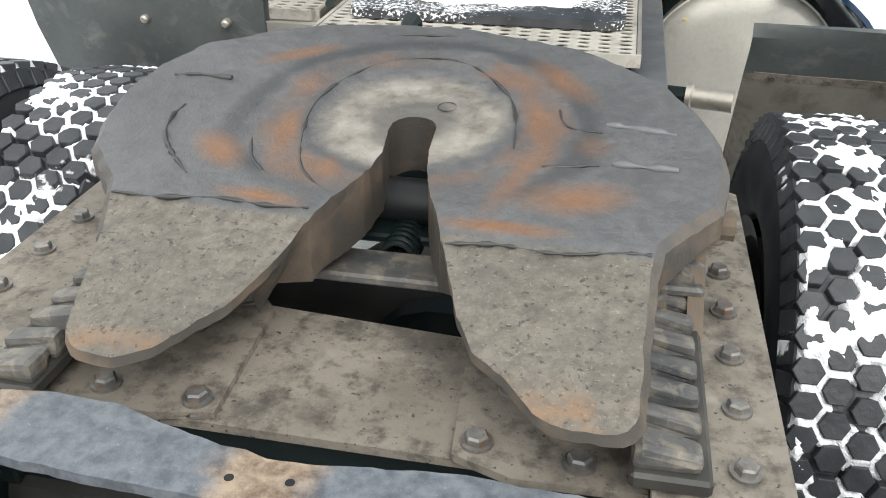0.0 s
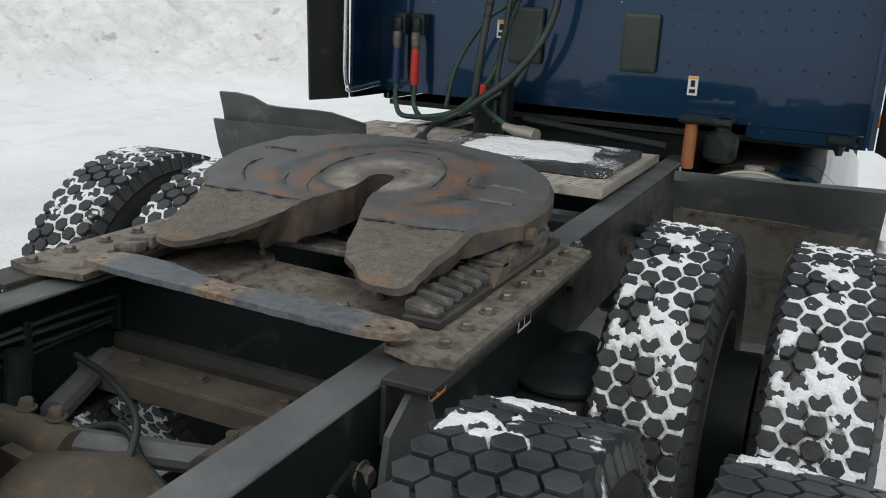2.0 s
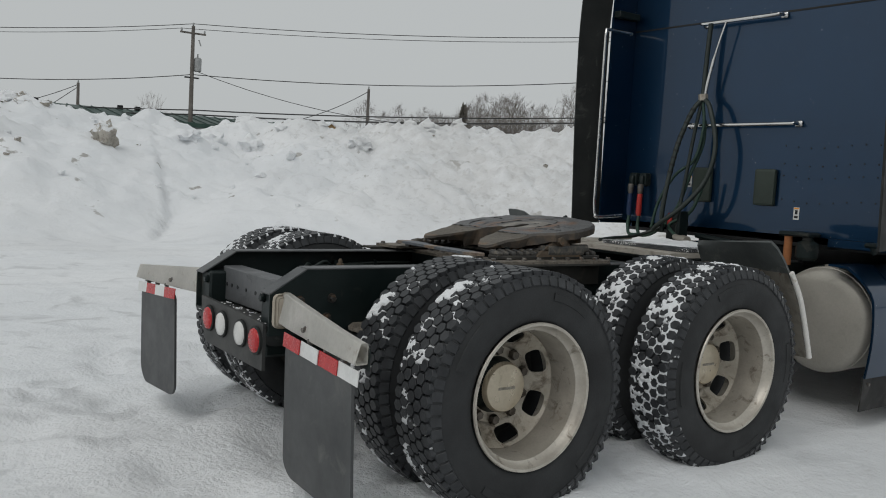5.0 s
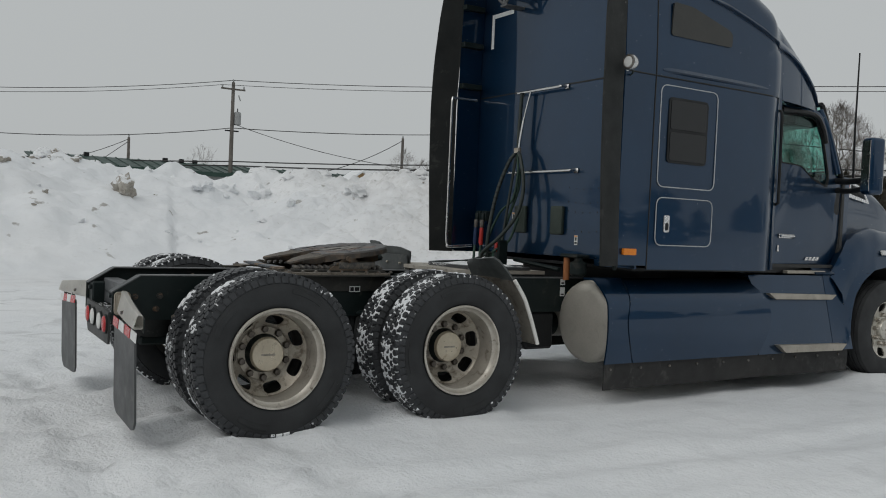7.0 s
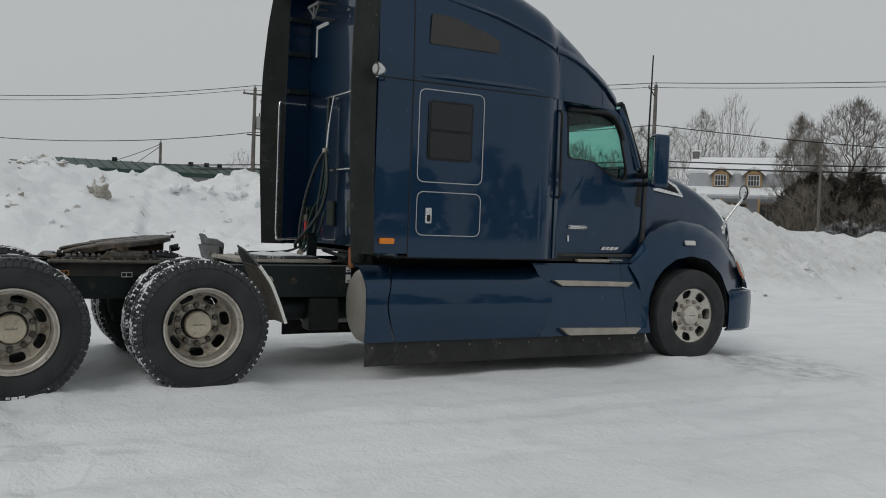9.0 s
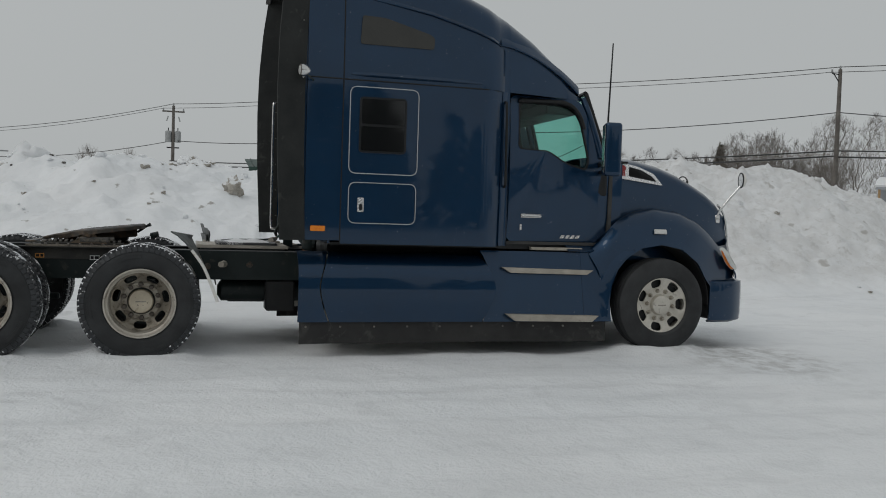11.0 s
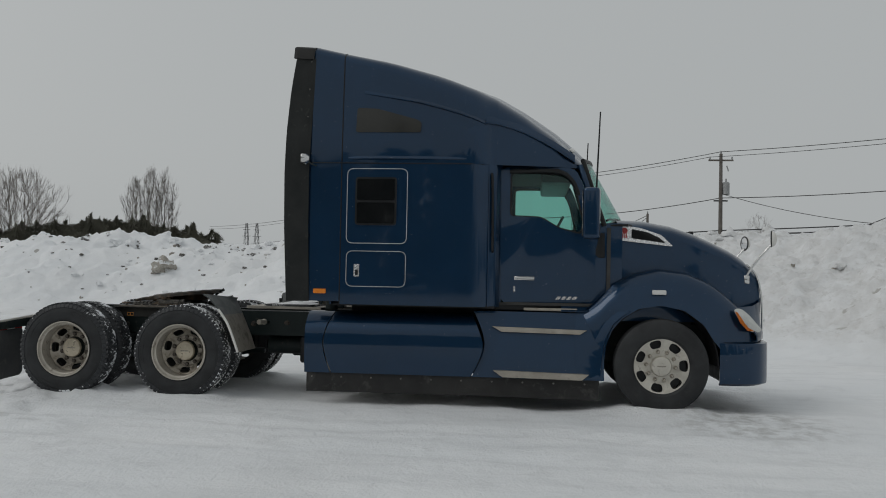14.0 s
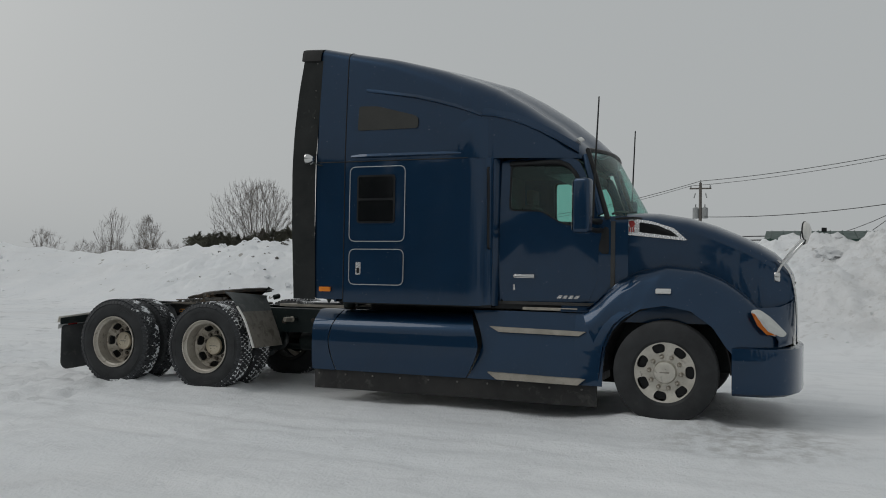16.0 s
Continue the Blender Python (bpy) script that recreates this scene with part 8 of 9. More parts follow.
    dm = part("door_mirror", bm, M_PAINT, truck, "tall dark blue door mirror", 50)
    part("mirror_arm", tube(curve_points([(s * 0.90, 5.82, 1.95), (s * 1.05, 5.79, 1.94), (s * 1.26, 5.75, 1.95)], 4), 0.030, 8), M_TRIM, dm, "", 50)
    part("mirror_arm", tube(curve_points([(s * 0.90, 5.83, 1.86), (s * 1.05, 5.80, 1.85), (s * 1.26, 5.75, 1.87)], 4), 0.026, 8), M_TRIM, dm, "", 50)
    part("mirror_glass", box((-0.048, -0.0905, -0.235), (0.048, -0.0855, 0.235), 0.0, Matrix.Translation((s * 1.325, 5.737, 2.073)) @ Matrix.Rotation(radians(-s * 12), 4, "Z")), M_CHROME, dm)
    part("antenna", tube([(s * 1.10, 5.79, 1.95), (s * 1.085, 5.80, 2.4), (s * 1.07, 5.83, 3.17)], [0.012, 0.010, 0.007], 8), M_TRIM, dm, "thin black antenna")

# side fairings with steps
for s in (1, -1):
    def fairing(y0, y1, name, label, top=0.985, low=0.335, curve0=0.0, curve1=0.0):
        rows = []
        for v in np.linspace(0, 1, 15):
            z = low + (top - low) * v
            x = 1.105 + 0.045 * math.sin(math.pi * min(1.0, 0.15 + 0.85 * v)) if top < 1.0 else 1.125 - 0.165 * v
            if top < 1.0:
                x -= 0.15 * max(0.0, (v - 0.70) / 0.30) ** 1.8
            a = y0 + curve0 * (1 - abs(2 * v - 1) ** 1.5)
            b = y1 + curve1 * (1 - abs(2 * v - 1) ** 1.5)
            rows.append([(x, y, z) for y in np.linspace(a, b, 9)])
        rows.append([(0.83, p[1], top + 0.004) for p in rows[-1]])
        bm = thicken(grid(rows), 0.015)
        if s < 0:
            mirrored(bm)
        return part(name, bm, M_PAINT, truck, label, 35)

    f1 = fairing(2.70, 2.985, "rear_fairing", "dark blue rear side fairing", curve1=-0.09)
    f2 = fairing(2.998, 4.50, "tank_fairing", "dark blue tank side fairing", curve0=-0.09, curve1=0.13)
    f3 = fairing(4.512, 5.90, "step_fairing", "dark blue step fairing", top=1.03, curve0=0.13)
    for (z0, z1, y0, y1, xo) in ((0.815, 0.87, 4.72, 5.72, 1.045), (0.345, 0.415, 4.74, 5.74, 1.165)):
        bm = plate([(y0, z1), (y1, z1 - 0.02), (y1 - 0.07, z0 - 0.01), (y0 + 0.10, z0)], xo - 0.06, xo, "x", 0.005)
        add_box(bm, (xo - 0.16, y0 + 0.05, z1 - 0.04), (xo - 0.05, y1 - 0.05, z1 - 0.015))
        if s < 0:
            mirrored(bm)
        part("step", bm, M_STEP, truck, "tan-grey aluminium step")
    rows = []
    for y in np.linspace(2.72, 5.85, 14):
        rows.append([(1.10, y, 0.345), (1.10 + 0.006 * noise.noise(Vector((y * 2, 0, s))), y, 0.25), (1.095, y, 0.13 + 0.012 * noise.noise(Vector((y, 2, 0))))])
    bm = thicken(grid(rows), 0.01)
    if s < 0:
        mirrored(bm)
    part("skirt", bm, M_SKIRT, truck, "dirty black rubber ground skirt", 40)
    for y in np.linspace(2.78, 5.7, 10):
        part("skirt_bolt", tube([(s * 1.10, y, 0.29), (s * 1.112, y, 0.29)], 0.010, 8), M_BOLT, truck)
# stickers on the frame
for y0, z0, w, h, mt in ((0.83, 0.845, 0.085, 0.042, M_TAPE_WHITE), (0.36, 0.86, 0.075, 0.04, M_LABEL_ORANGE)):
    st = part("frame_sticker", box((0.446, y0, z0), (0.4475, y0 + w, z0 + h)), mt, truck, "small printed frame sticker")
    for a, b in ((0.006, 0.034), (0.042, w - 0.006)):
        part("sticker_mark", box((0.4476, y0 + a, z0 + 0.007), (0.4484, y0 + b, z0 + h - 0.007)), M_TRIM, st)

# closed underside of the sleeper and the panel behind the steer wheel
part("underbody", box((-0.44, 3.06, 0.93), (0.44, 4.70, 1.055), 0.01), M_TRIM, truck, "black chassis clutter under the sleeper")
part("sleeper_floor", box((-1.07, 2.99, 1.06), (1.07, 4.74, 1.085)), M_TRIM, truck, "black underside of the sleeper")
for s in (1, -1):
    bm = box((0.50, 5.50, 0.36), (0.93, 5.86, 1.05), 0.01)
    if s < 0:
        mirrored(bm)
    part("inner_fender", bm, M_TRIM, truck)
    rows = []
    for z, y1 in ((0.335, 5.865), (0.45, 5.872), (0.60, 5.885), (0.72, 5.905), (0.83, 5.945), (0.93, 6.00), (1.01, 6.09), (1.06, 6.17)):
        v = (z - 0.335) / 0.695
        x, lip = 1.125 - 0.165 * v, 1.118 - 0.03 * v
        rows.append([(x + 0.003, 5.60, z), (0.6 * x + 0.4 * lip, 0.5 * (5.6 + y1), z), (lip - 0.004, y1 - 0.03, z), (lip, y1 - 0.006, z), (lip - 0.015, y1, z), (lip - 0.06, y1, z)])
    bm = thicken(grid(rows), 0.012)
    if s < 0:
        mirrored(bm)
    part("fender_skirt", bm, M_PAINT, truck, "dark blue panel behind the steer wheel", 40)
    rows = [[(cab_x(y, 1.14) - 0.03, y, 1.15), (cab_x(y, 1.14) + 0.03, y, 1.11), (1.0, y, 1.05)] for y in (5.45, 5.6, 5.75, 5.9, 6.05)]
    bm = thicken(grid(rows), 0.012)
    if s < 0:
        mirrored(bm)
    part("cowl_ledge", bm, M_PAINT, truck, "", 60)
    bm = tube(curve_points([(1.04, 4.69, 2.50), (1.085, 4.695, 2.49), (1.092, 4.70, 2.42)], 4) + curve_points([(1.092, 4.705, 2.2), (1.092, 4.71, 1.75), (1.088, 4.71, 1.68), (1.03, 4.71, 1.665)], 4), 0.013, 10)
    if s < 0:
        mirrored(bm)
    part("cab_grab_handle", bm, M_TRIM, truck, "tall black grab handle", 60)
    # added black box that closes the gap between steer wheel and bumper
    bm = box((0.30, 7.11, 0.34), (0.98, 7.48, 0.74), 0.02)
    if s < 0:
        mirrored(bm)
    part("bumper_gap_box", bm, M_TRIM, truck)
    bm = tube(curve_points([(cab_x(4.9, 2.53) + 0.012, 4.88, 2.545), (cab_x(5.2, 2.53) + 0.03, 5.15, 2.555), (cab_x(5.4, 2.53) + 0.03, 5.42, 2.545), (cab_x(5.55, 2.45) + 0.02, 5.555, 2.45), (cab_x(5.6, 2.3) + 0.01, 5.62, 2.30)], 5), 0.022, 8)
    if s < 0:
        mirrored(bm)
    part("window_visor", bm, M_TRIM, truck, "black window visor", 60)
for z0, z1 in ((0.895, 0.945), (0.80, 0.875)):
    lb = part("frame_label", box((0.433, 2.80, z0), (0.4345, 2.85, z1)), M_TAPE_WHITE, truck, "small white frame label")
    part("label_mark", box((0.4346, 2.81, z0 + 0.01), (0.4352, 2.84, z0 + 0.022)), M_TRIM, lb)
for s in (1, -1):
    part("hood_trim", tube(curve_points([(s * 0.54, 7.47, 1.585), (s * 0.52, 7.545, 1.52), (s * 0.505, 7.60, 1.42), (s * 0.50, 7.635, 1.25), (s * 0.495, 7.65, 1.0), (s * 0.49, 7.652, 0.80)], 5), 0.011, 8), M_CHROME, hood, "thin chrome nose trim", 60)
for s in (1, -1):
    rows = []
    for z, xo, yo in ((0.775, 0.92, 7.50), (0.83, 0.91, 7.50), (0.90, 0.90, 7.46), (1.0, 0.885, 7.39), (1.12, 0.865, 7.28)):
        rows.append([(xo, yo, z), (0.83, yo + 0.05, z + 0.005), (0.70, 0.5 * (yo + 7.62) + 0.05, z + 0.02), (0.57, 7.60, z + 0.06), (0.49, 7.63, z + 0.10)])
    bm = thicken(grid(rows), 0.012)
    if s < 0:
        mirrored(bm)
    part("fender_nose", bm, M_PAINT, truck, "", 60)


# ---- poles, wires, buildings and trees beyond the banks ----
def from_eye(eye, az, d, z=0.0):
    a = radians(az)
    return Vector((eye[0] + d * math.cos(a), eye[1] + d * math.sin(a), z))


EYE_A, EYE_B, EYE_C, EYE_D, EYE_E = (7.97, -0.35), (10.42, 5.81), (9.74, 7.45), (2.44, -1.90), (10.38, 3.96)


def utility_pole(x, y, top, label, transformers=0, arm=True, lean=0.0, girth=1.0):
    po = thing("utility_pole", label, "utility pole", at=(x, y, 0))
    part("shaft", tube([(0, 0, -0.3), (lean * 0.5, 0, top * 0.5), (lean, 0, top)], [0.17 * girth, 0.15 * girth, 0.115 * girth], 12), M_WOOD_POLE, po)
    if arm:
        bm = box((lean - 0.05, -0.9, top - 0.55), (lean + 0.05, 0.9, top - 0.43), 0.01)
        part("crossarm", bm, M_WOOD_POLE, po)
        for q in (-0.8, 0.8):
            part("insulator", tube([(lean, q, top - 0.43), (lean, q, top - 0.38), (lean, q, top - 0.22)], [0.03, 0.07, 0.05], 8), M_TRANSFORMER, po)
    part("top_insulator", tube([(lean, 0, top), (lean, 0, top + 0.08), (lean, 0, top + 0.22)], [0.03, 0.07, 0.05], 8), M_TRANSFORMER, po)
    for k in range(transformers):
        q = (0.38, -0.38)[k] if transformers > 1 else 0.38
        z = top - 2.6
        tr = part("transformer", tube([(lean, q, z - 0.45), (lean, q, z - 0.42), (lean, q, z + 0.42), (lean, q, z + 0.5)], [0.22, 0.26, 0.26, 0.16], 16), M_TRANSFORMER, po, "grey pole transformer", 40)
        part("bushing", tube([(lean, q, z + 0.5), (lean, q, z + 0.75)], 0.04, 8), M_TRIM, tr)
        part("cutout", tube([(lean + 0.1, q * 1.4, z + 1.3), (lean, q * 1.1, z + 1.7)], 0.05, 8), M_TRANSFORMER, po)
    if transformers:
        part("service_bracket", box((lean - 0.05, -0.5, top - 3.55), (lean + 0.05, 0.5, top - 3.45)), M_TRIM, po)
    return po


POLE_A, POLE_B, POLE_C = (-68.0, 0.2, 9.7), (-56.2, 18.8, 10.95), (-38.3, 41.55, 11.45)
POLE_E, POLE_D, POLE_F, POLE_G = (-61.0, 35.7, 8.7), (-76.1, 16.0, 7.95), (-82.0, -18.0, 7.75), (-8.0, 62.0, 11.0)
utility_pole(*POLE_A, "weathered wooden utility pole with two grey transformers", 2)
utility_pole(*POLE_B, "dark wooden utility pole with one grey transformer", 1)
cp = utility_pole(*POLE_C, "tall weathered wooden utility pole", 0, False)
part("bracket", tube([(0, 0, POLE_C[2] - 0.9), (0, -0.45, POLE_C[2] - 0.35), (0, -0.62, POLE_C[2] - 0.28), (0, 0, POLE_C[2] - 0.35)], 0.035, 6), M_TRIM, cp)
part("insulator", tube([(0, -0.62, POLE_C[2] - 0.3), (0, -0.62, POLE_C[2] - 0.22), (0, -0.62, POLE_C[2] - 0.05)], [0.03, 0.07, 0.05], 8), M_TRANSFORMER, cp)
utility_pole(*POLE_E, "plain short wooden pole carrying cables", 0, False)
utility_pole(*POLE_D, "plain short wooden pole with a guy wire", 0, False)
lp = utility_pole(*POLE_F, "wooden utility pole with a street lamp arm", 0)
part("lamp_arm", tube(curve_points([(0, 0, 5.6), (0.3, 1.2, 6.0), (0.5, 2.6, 6.0)], 5), 0.05, 8), M_TRANSFORMER, lp)
part("lamp_head", box((0.35, 2.5, 5.92), (0.65, 3.2, 6.05), 0.03), M_TRANSFORMER, lp)
utility_pole(*POLE_G, "tall weathered wooden utility pole", 0)
bpole = from_eye(EYE_A, 128.0, 52)
utility_pole(bpole.x, bpole.y, 5.9, "plain short wooden pole beside the shrubs", 0, False, girth=0.5)


def wire(a, b, sag, r=0.022, label="thin black overhead power cable"):
    pts = []
    for k in range(17):
        t = k / 16
        p = Vector(a).lerp(Vector(b), t)
        p.z -= sag * 4 * t * (1 - t)
        pts.append(p)
    ob = part("overhead_wire", tube(pts, r, 5), M_WIRE, None, label)
    return tagged(ob, label, "cable", "overhead wires")


line = [POLE_F, POLE_A, POLE_B, POLE_C, POLE_G]
for p, q in zip(line, line[1:]):
    wire((p[0], p[1], p[2] + 0.15), (q[0], q[1], q[2] + 0.15), 0.35, 0.026)
    wire((p[0], p[1] - 0.8, p[2] - 0.25), (q[0], q[1] - 0.8, q[2] - 0.25), 0.35, 0.020)
    wire((p[0], p[1], p[2] * 0.76 if p is POLE_C else p[2] * 0.70), (q[0], q[1], 5.8 if q is POLE_G else q[2] * 0.76 if q is POLE_C else q[2] * 0.70), 0.55, 0.030)
g_end = (40.0, 85.0, 12.2)
wire((POLE_G[0], POLE_G[1], 11.15), g_end, 0.4, 0.026)
wire((POLE_G[0], POLE_G[1] - 0.8, 10.75), (g_end[0], g_end[1], 11.9), 0.4, 0.022)
wire((POLE_G[0], POLE_G[1], 5.8), (g_end[0], g_end[1], 8.4), 0.5, 0.03)
wire((POLE_F[0], POLE_F[1], POLE_F[2] + 0.15), (-120.8, -44.8, 8.6), 0.3, 0.024)
wire((POLE_F[0], POLE_F[1] - 0.8, POLE_F[2] - 0.25), (-120.8, -44.8, 8.2), 0.3, 0.020)
wire((POLE_F[0], POLE_F[1], 5.7), (-132.4, -42.1, 6.5), 0.2, 0.026)
# low telephone bundle
wire((-66, 0, 5.0), (-56.2, 18.8, 5.25), 0.2, 0.045)
wire((-66, 0, 4.7), (-56.2, 18.8, 4.95), 0.2, 0.05)
wire((-56.2, 18.8, 5.25), (-38.3, 41.55, 6.25), 0.25, 0.045)
wire((-56.2, 18.8, 4.95), (-38.3, 41.55, 5.92), 0.3, 0.055)
wire((-38.3, 41.55, 6.25), (-8, 62, 6.3), 0.4, 0.045)
wire((-38.3, 41.55, 5.85), (-8, 62, 5.95), 0.4, 0.055)
wire((-8, 62, 6.3), (40, 85, 6.4), 0.5, 0.045)
wire((-8, 62, 5.95), (40, 85, 6.0), 0.5, 0.055)
wire((-56.2, 18.8, 8.0), (-46, 31, 5.0), 0.6, 0.022)
wire((-76.1, 16.0, 7.8), (-78, 9, 5.2), 0.3, 0.03)
wire((-76.1, 16.0, 7.6), (-76, 13, 5.2), 0.0, 0.03)
wire((-61.0, 35.7, 8.5), (-62, 29, 5.4), 0.3, 0.03)

# long low building with a green metal roof
gb = thing("green_roof_building", "long low building with a green metal roof", "building", at=(-56, 6, 0))
part("wall", box((-9, 0, 0), (0, 25, 4.1)), M_TRANSFORMER, gb, "grey metal wall")
rows = [[(x, y, z) for x, z in ((0.4, 4.05), (0.4, 4.35), (-4.5, 5.15))] for y in np.arange(-0.3, 25.6, 0.8)]
part("roof", thicken(grid(rows), 0.08), M_GREEN_ROOF, gb, "green standing seam roof")
for k in range(32):
    part("roof_seam", tube([(0.41, 0.1 + 0.8 * k, 4.1), (0.41, 0.1 + 0.8 * k, 4.38), (-4.5, 0.1 + 0.8 * k, 5.18)], 0.035, 5), M_GREEN_ROOF, gb)
for y in (9.0, 10.2, 11.2, 3.5):
    part("roof_vent", box((-4.4, y, 5.05), (-4.1, y + 0.35, 5.38), 0.03), M_TRIM, gb)
sh = thing("shed", "small shed with a tan gable", "shed", at=(-47.6, 25.2, -0.4))
part("wall", plate([(-1.3, 0), (1.3, 0), (1.3, 4.2), (0, 5.05), (-1.3, 4.2)], -1.5, 0.0, "x"), M_HOUSE_WOOD, sh, "tan boards")
for s in (1, -1):
    part("roof", thicken(grid([[(0.2, 0, 5.12), (-1.7, 0, 5.12)], [(0.2, s * 1.55, 4.12), (-1.7, s * 1.55, 4.12)]]), 0.1), M_SNOW_FRESH, sh, "snow on the roof")

# the house with dormers
hp = from_eye(EYE_A, 132.5, 75)
house = thing("house", "pale grey house with a snow-covered roof and two dormers", "house", at=(hp.x, hp.y, 0))
house.rotation_euler = (0, 0, radians(132.5 + 90 + 180))
part("lower_wall", box((-4.3, 0, 0.0), (4.3, 7, 4.9)), M_HOUSE, house, "pale grey siding")
part("upper_wall", thicken(grid([[(-4.2, -0.05, 4.9), (4.2, -0.05, 4.9)], [(-3.95, 0.65, 6.65), (3.95, 0.65, 6.65)]]), 0.15), M_HOUSE, house, "pale grey mansard siding")
part("side_wall", box((-4.0, 0.6, 4.9), (4.0, 6.6, 6.6)), M_HOUSE, house)
part("roof", thicken(grid([[(-4.2, 0.45, 6.55), (4.2, 0.45, 6.55)], [(-4.0, 3.6, 7.9), (4.0, 3.6, 7.9)], [(-4.2, 6.8, 6.55), (4.2, 6.8, 6.55)]]), 0.22), M_SNOW_FRESH, house, "snow-covered roof")
part("porch_roof", thicken(grid([[(-4.5, -1.9, 4.55), (4.5, -1.9, 4.55)], [(-4.5, -1.0, 4.95), (4.5, -1.0, 4.95)], [(-4.4, 0.1, 5.25), (4.4, 0.1, 5.25)]]), 0.20), M_SNOW_FRESH, house, "snow on the porch roof")
part("porch_beam", box((-4.45, -1.86, 4.22), (4.45, -1.70, 4.42)), M_HOUSE, house, "grey porch beam")
for x in (-4.2, -1.4, 1.4, 4.2):
    part("porch_post", box((x - 0.08, -1.86, 0.0), (x + 0.08, -1.70, 4.25)), M_HOUSE_WOOD, house)
chimney = part("chimney", box((-4.0, 3.2, 7.2), (-3.45, 3.8, 8.35), 0.02), M_STONE, house, "grey stone chimney")
part("cap", box((-4.06, 3.14, 8.35), (-3.39, 3.86, 8.47), 0.01), M_SNOW_FRESH, chimney, "snow on the chimney cap")
for x in (-1.55, 0.98):
    dr = part("dormer", box((x - 0.62, -0.12, 5.25), (x + 0.62, 1.2, 6.25)), M_HOUSE_WOOD, house, "tan dormer")
    part("gable", plate([(x - 0.70, 6.25), (x + 0.70, 6.25), (x, 6.62)], -0.22, 1.3, "y"), M_HOUSE_WOOD, dr)
    for s in (1, -1):
        part("gable_snow", thicken(grid([[(x, -0.40, 6.86), (x, 1.3, 6.86)], [(x + s * 0.55, -0.40, 6.66), (x + s * 0.55, 1.3, 6.66)], [(x + s * 1.0, -0.40, 6.28), (x + s * 1.0, 1.3, 6.28)]]), 0.18), M_SNOW_FRESH, dr)
    w = part("window_frame", box((x - 0.46, -0.17, 5.30), (x + 0.46, -0.13, 6.20)), M_WHITE, dr, "white window frame")
    for i in range(4):
        for j in range(2):
            part("pane", box((x - 0.42 + 0.215 * i, -0.20, 5.35 + 0.42 * j), (x - 0.245 + 0.215 * i, -0.172, 5.72 + 0.42 * j)), M_HOUSE_GLASS, dr)
for x in (-2.9, -0.3, 2.3):
    w = part("window", box((x - 0.85, -0.06, 1.9), (x + 0.85, -0.02, 3.95)), M_HOUSE_WOOD, house, "tan framed porch window")
    for i in range(3):
        part("pane", box((x - 0.78 + 0.53 * i, -0.09, 2.0), (x - 0.31 + 0.53 * i, -0.062, 3.85)), M_HOUSE_GLASS, w)


# trees
def tube_mesh(name, chains, seg, fine):
    """one mesh of tapered tubes; each chain is a list of (point, radius)"""
    verts, faces = [], []
    for chain in chains:
        first = len(verts)
        for i, (p, r) in enumerate(chain):
            d = (chain[min(i + 1, len(chain) - 1)][0] - chain[max(i - 1, 0)][0]).normalized()
            u = d.cross(Vector((0.31, 0.83, 0.12))).normalized()
            w = d.cross(u)
            for k in range(seg):
                a = 2 * math.pi * k / seg
                verts.append(p + (u * math.cos(a) + w * math.sin(a)) * max(fine, r))
        for i in range(len(chain) - 1):
            for k in range(seg):
                v = first + i * seg
                faces.append((v + k, v + (k + 1) % seg, v + seg + (k + 1) % seg, v + seg + k))
    me = bpy.data.meshes.new(name)
    me.from_pydata(verts, [], faces)
    return me


def crown_point(rng, height, width, low, shape, lobe):
    """a random place inside the outline of a crown"""
    while True:
        v = rng.random()
        if shape == "fan":
            half = interp(v, [(0, 0.15), (0.25, 0.68), (0.6, 1.0), (0.82, 0.86), (1, 0.25)])
        elif shape == "upright":
            half = interp(v, [(0, 0.15), (0.35, 0.7), (0.65, 1.0), (0.88, 0.7), (1, 0.1)])
        else:
            half = math.sqrt(max(0.0, 1 - (2 * v - 0.95) ** 2)) if abs(2 * v - 0.95) < 1 else 0
        a, q = rng.uniform(0, 2 * math.pi), math.sqrt(rng.random())
        lump = 0.86 + 0.75 * noise.noise(Vector((math.cos(a) * 0.9, math.sin(a) * 0.9, v * 2.2)) + lobe)
        if q > 0.35 and rng.random() > lump + 0.25:
            continue
        rad = 0.5 * width * half * q * min(1.25, max(0.4, lump))
        return Vector((rad * math.cos(a), rad * math.sin(a), low + (height - low) * v * min(1.0, 0.8 + 0.25 * lump)))


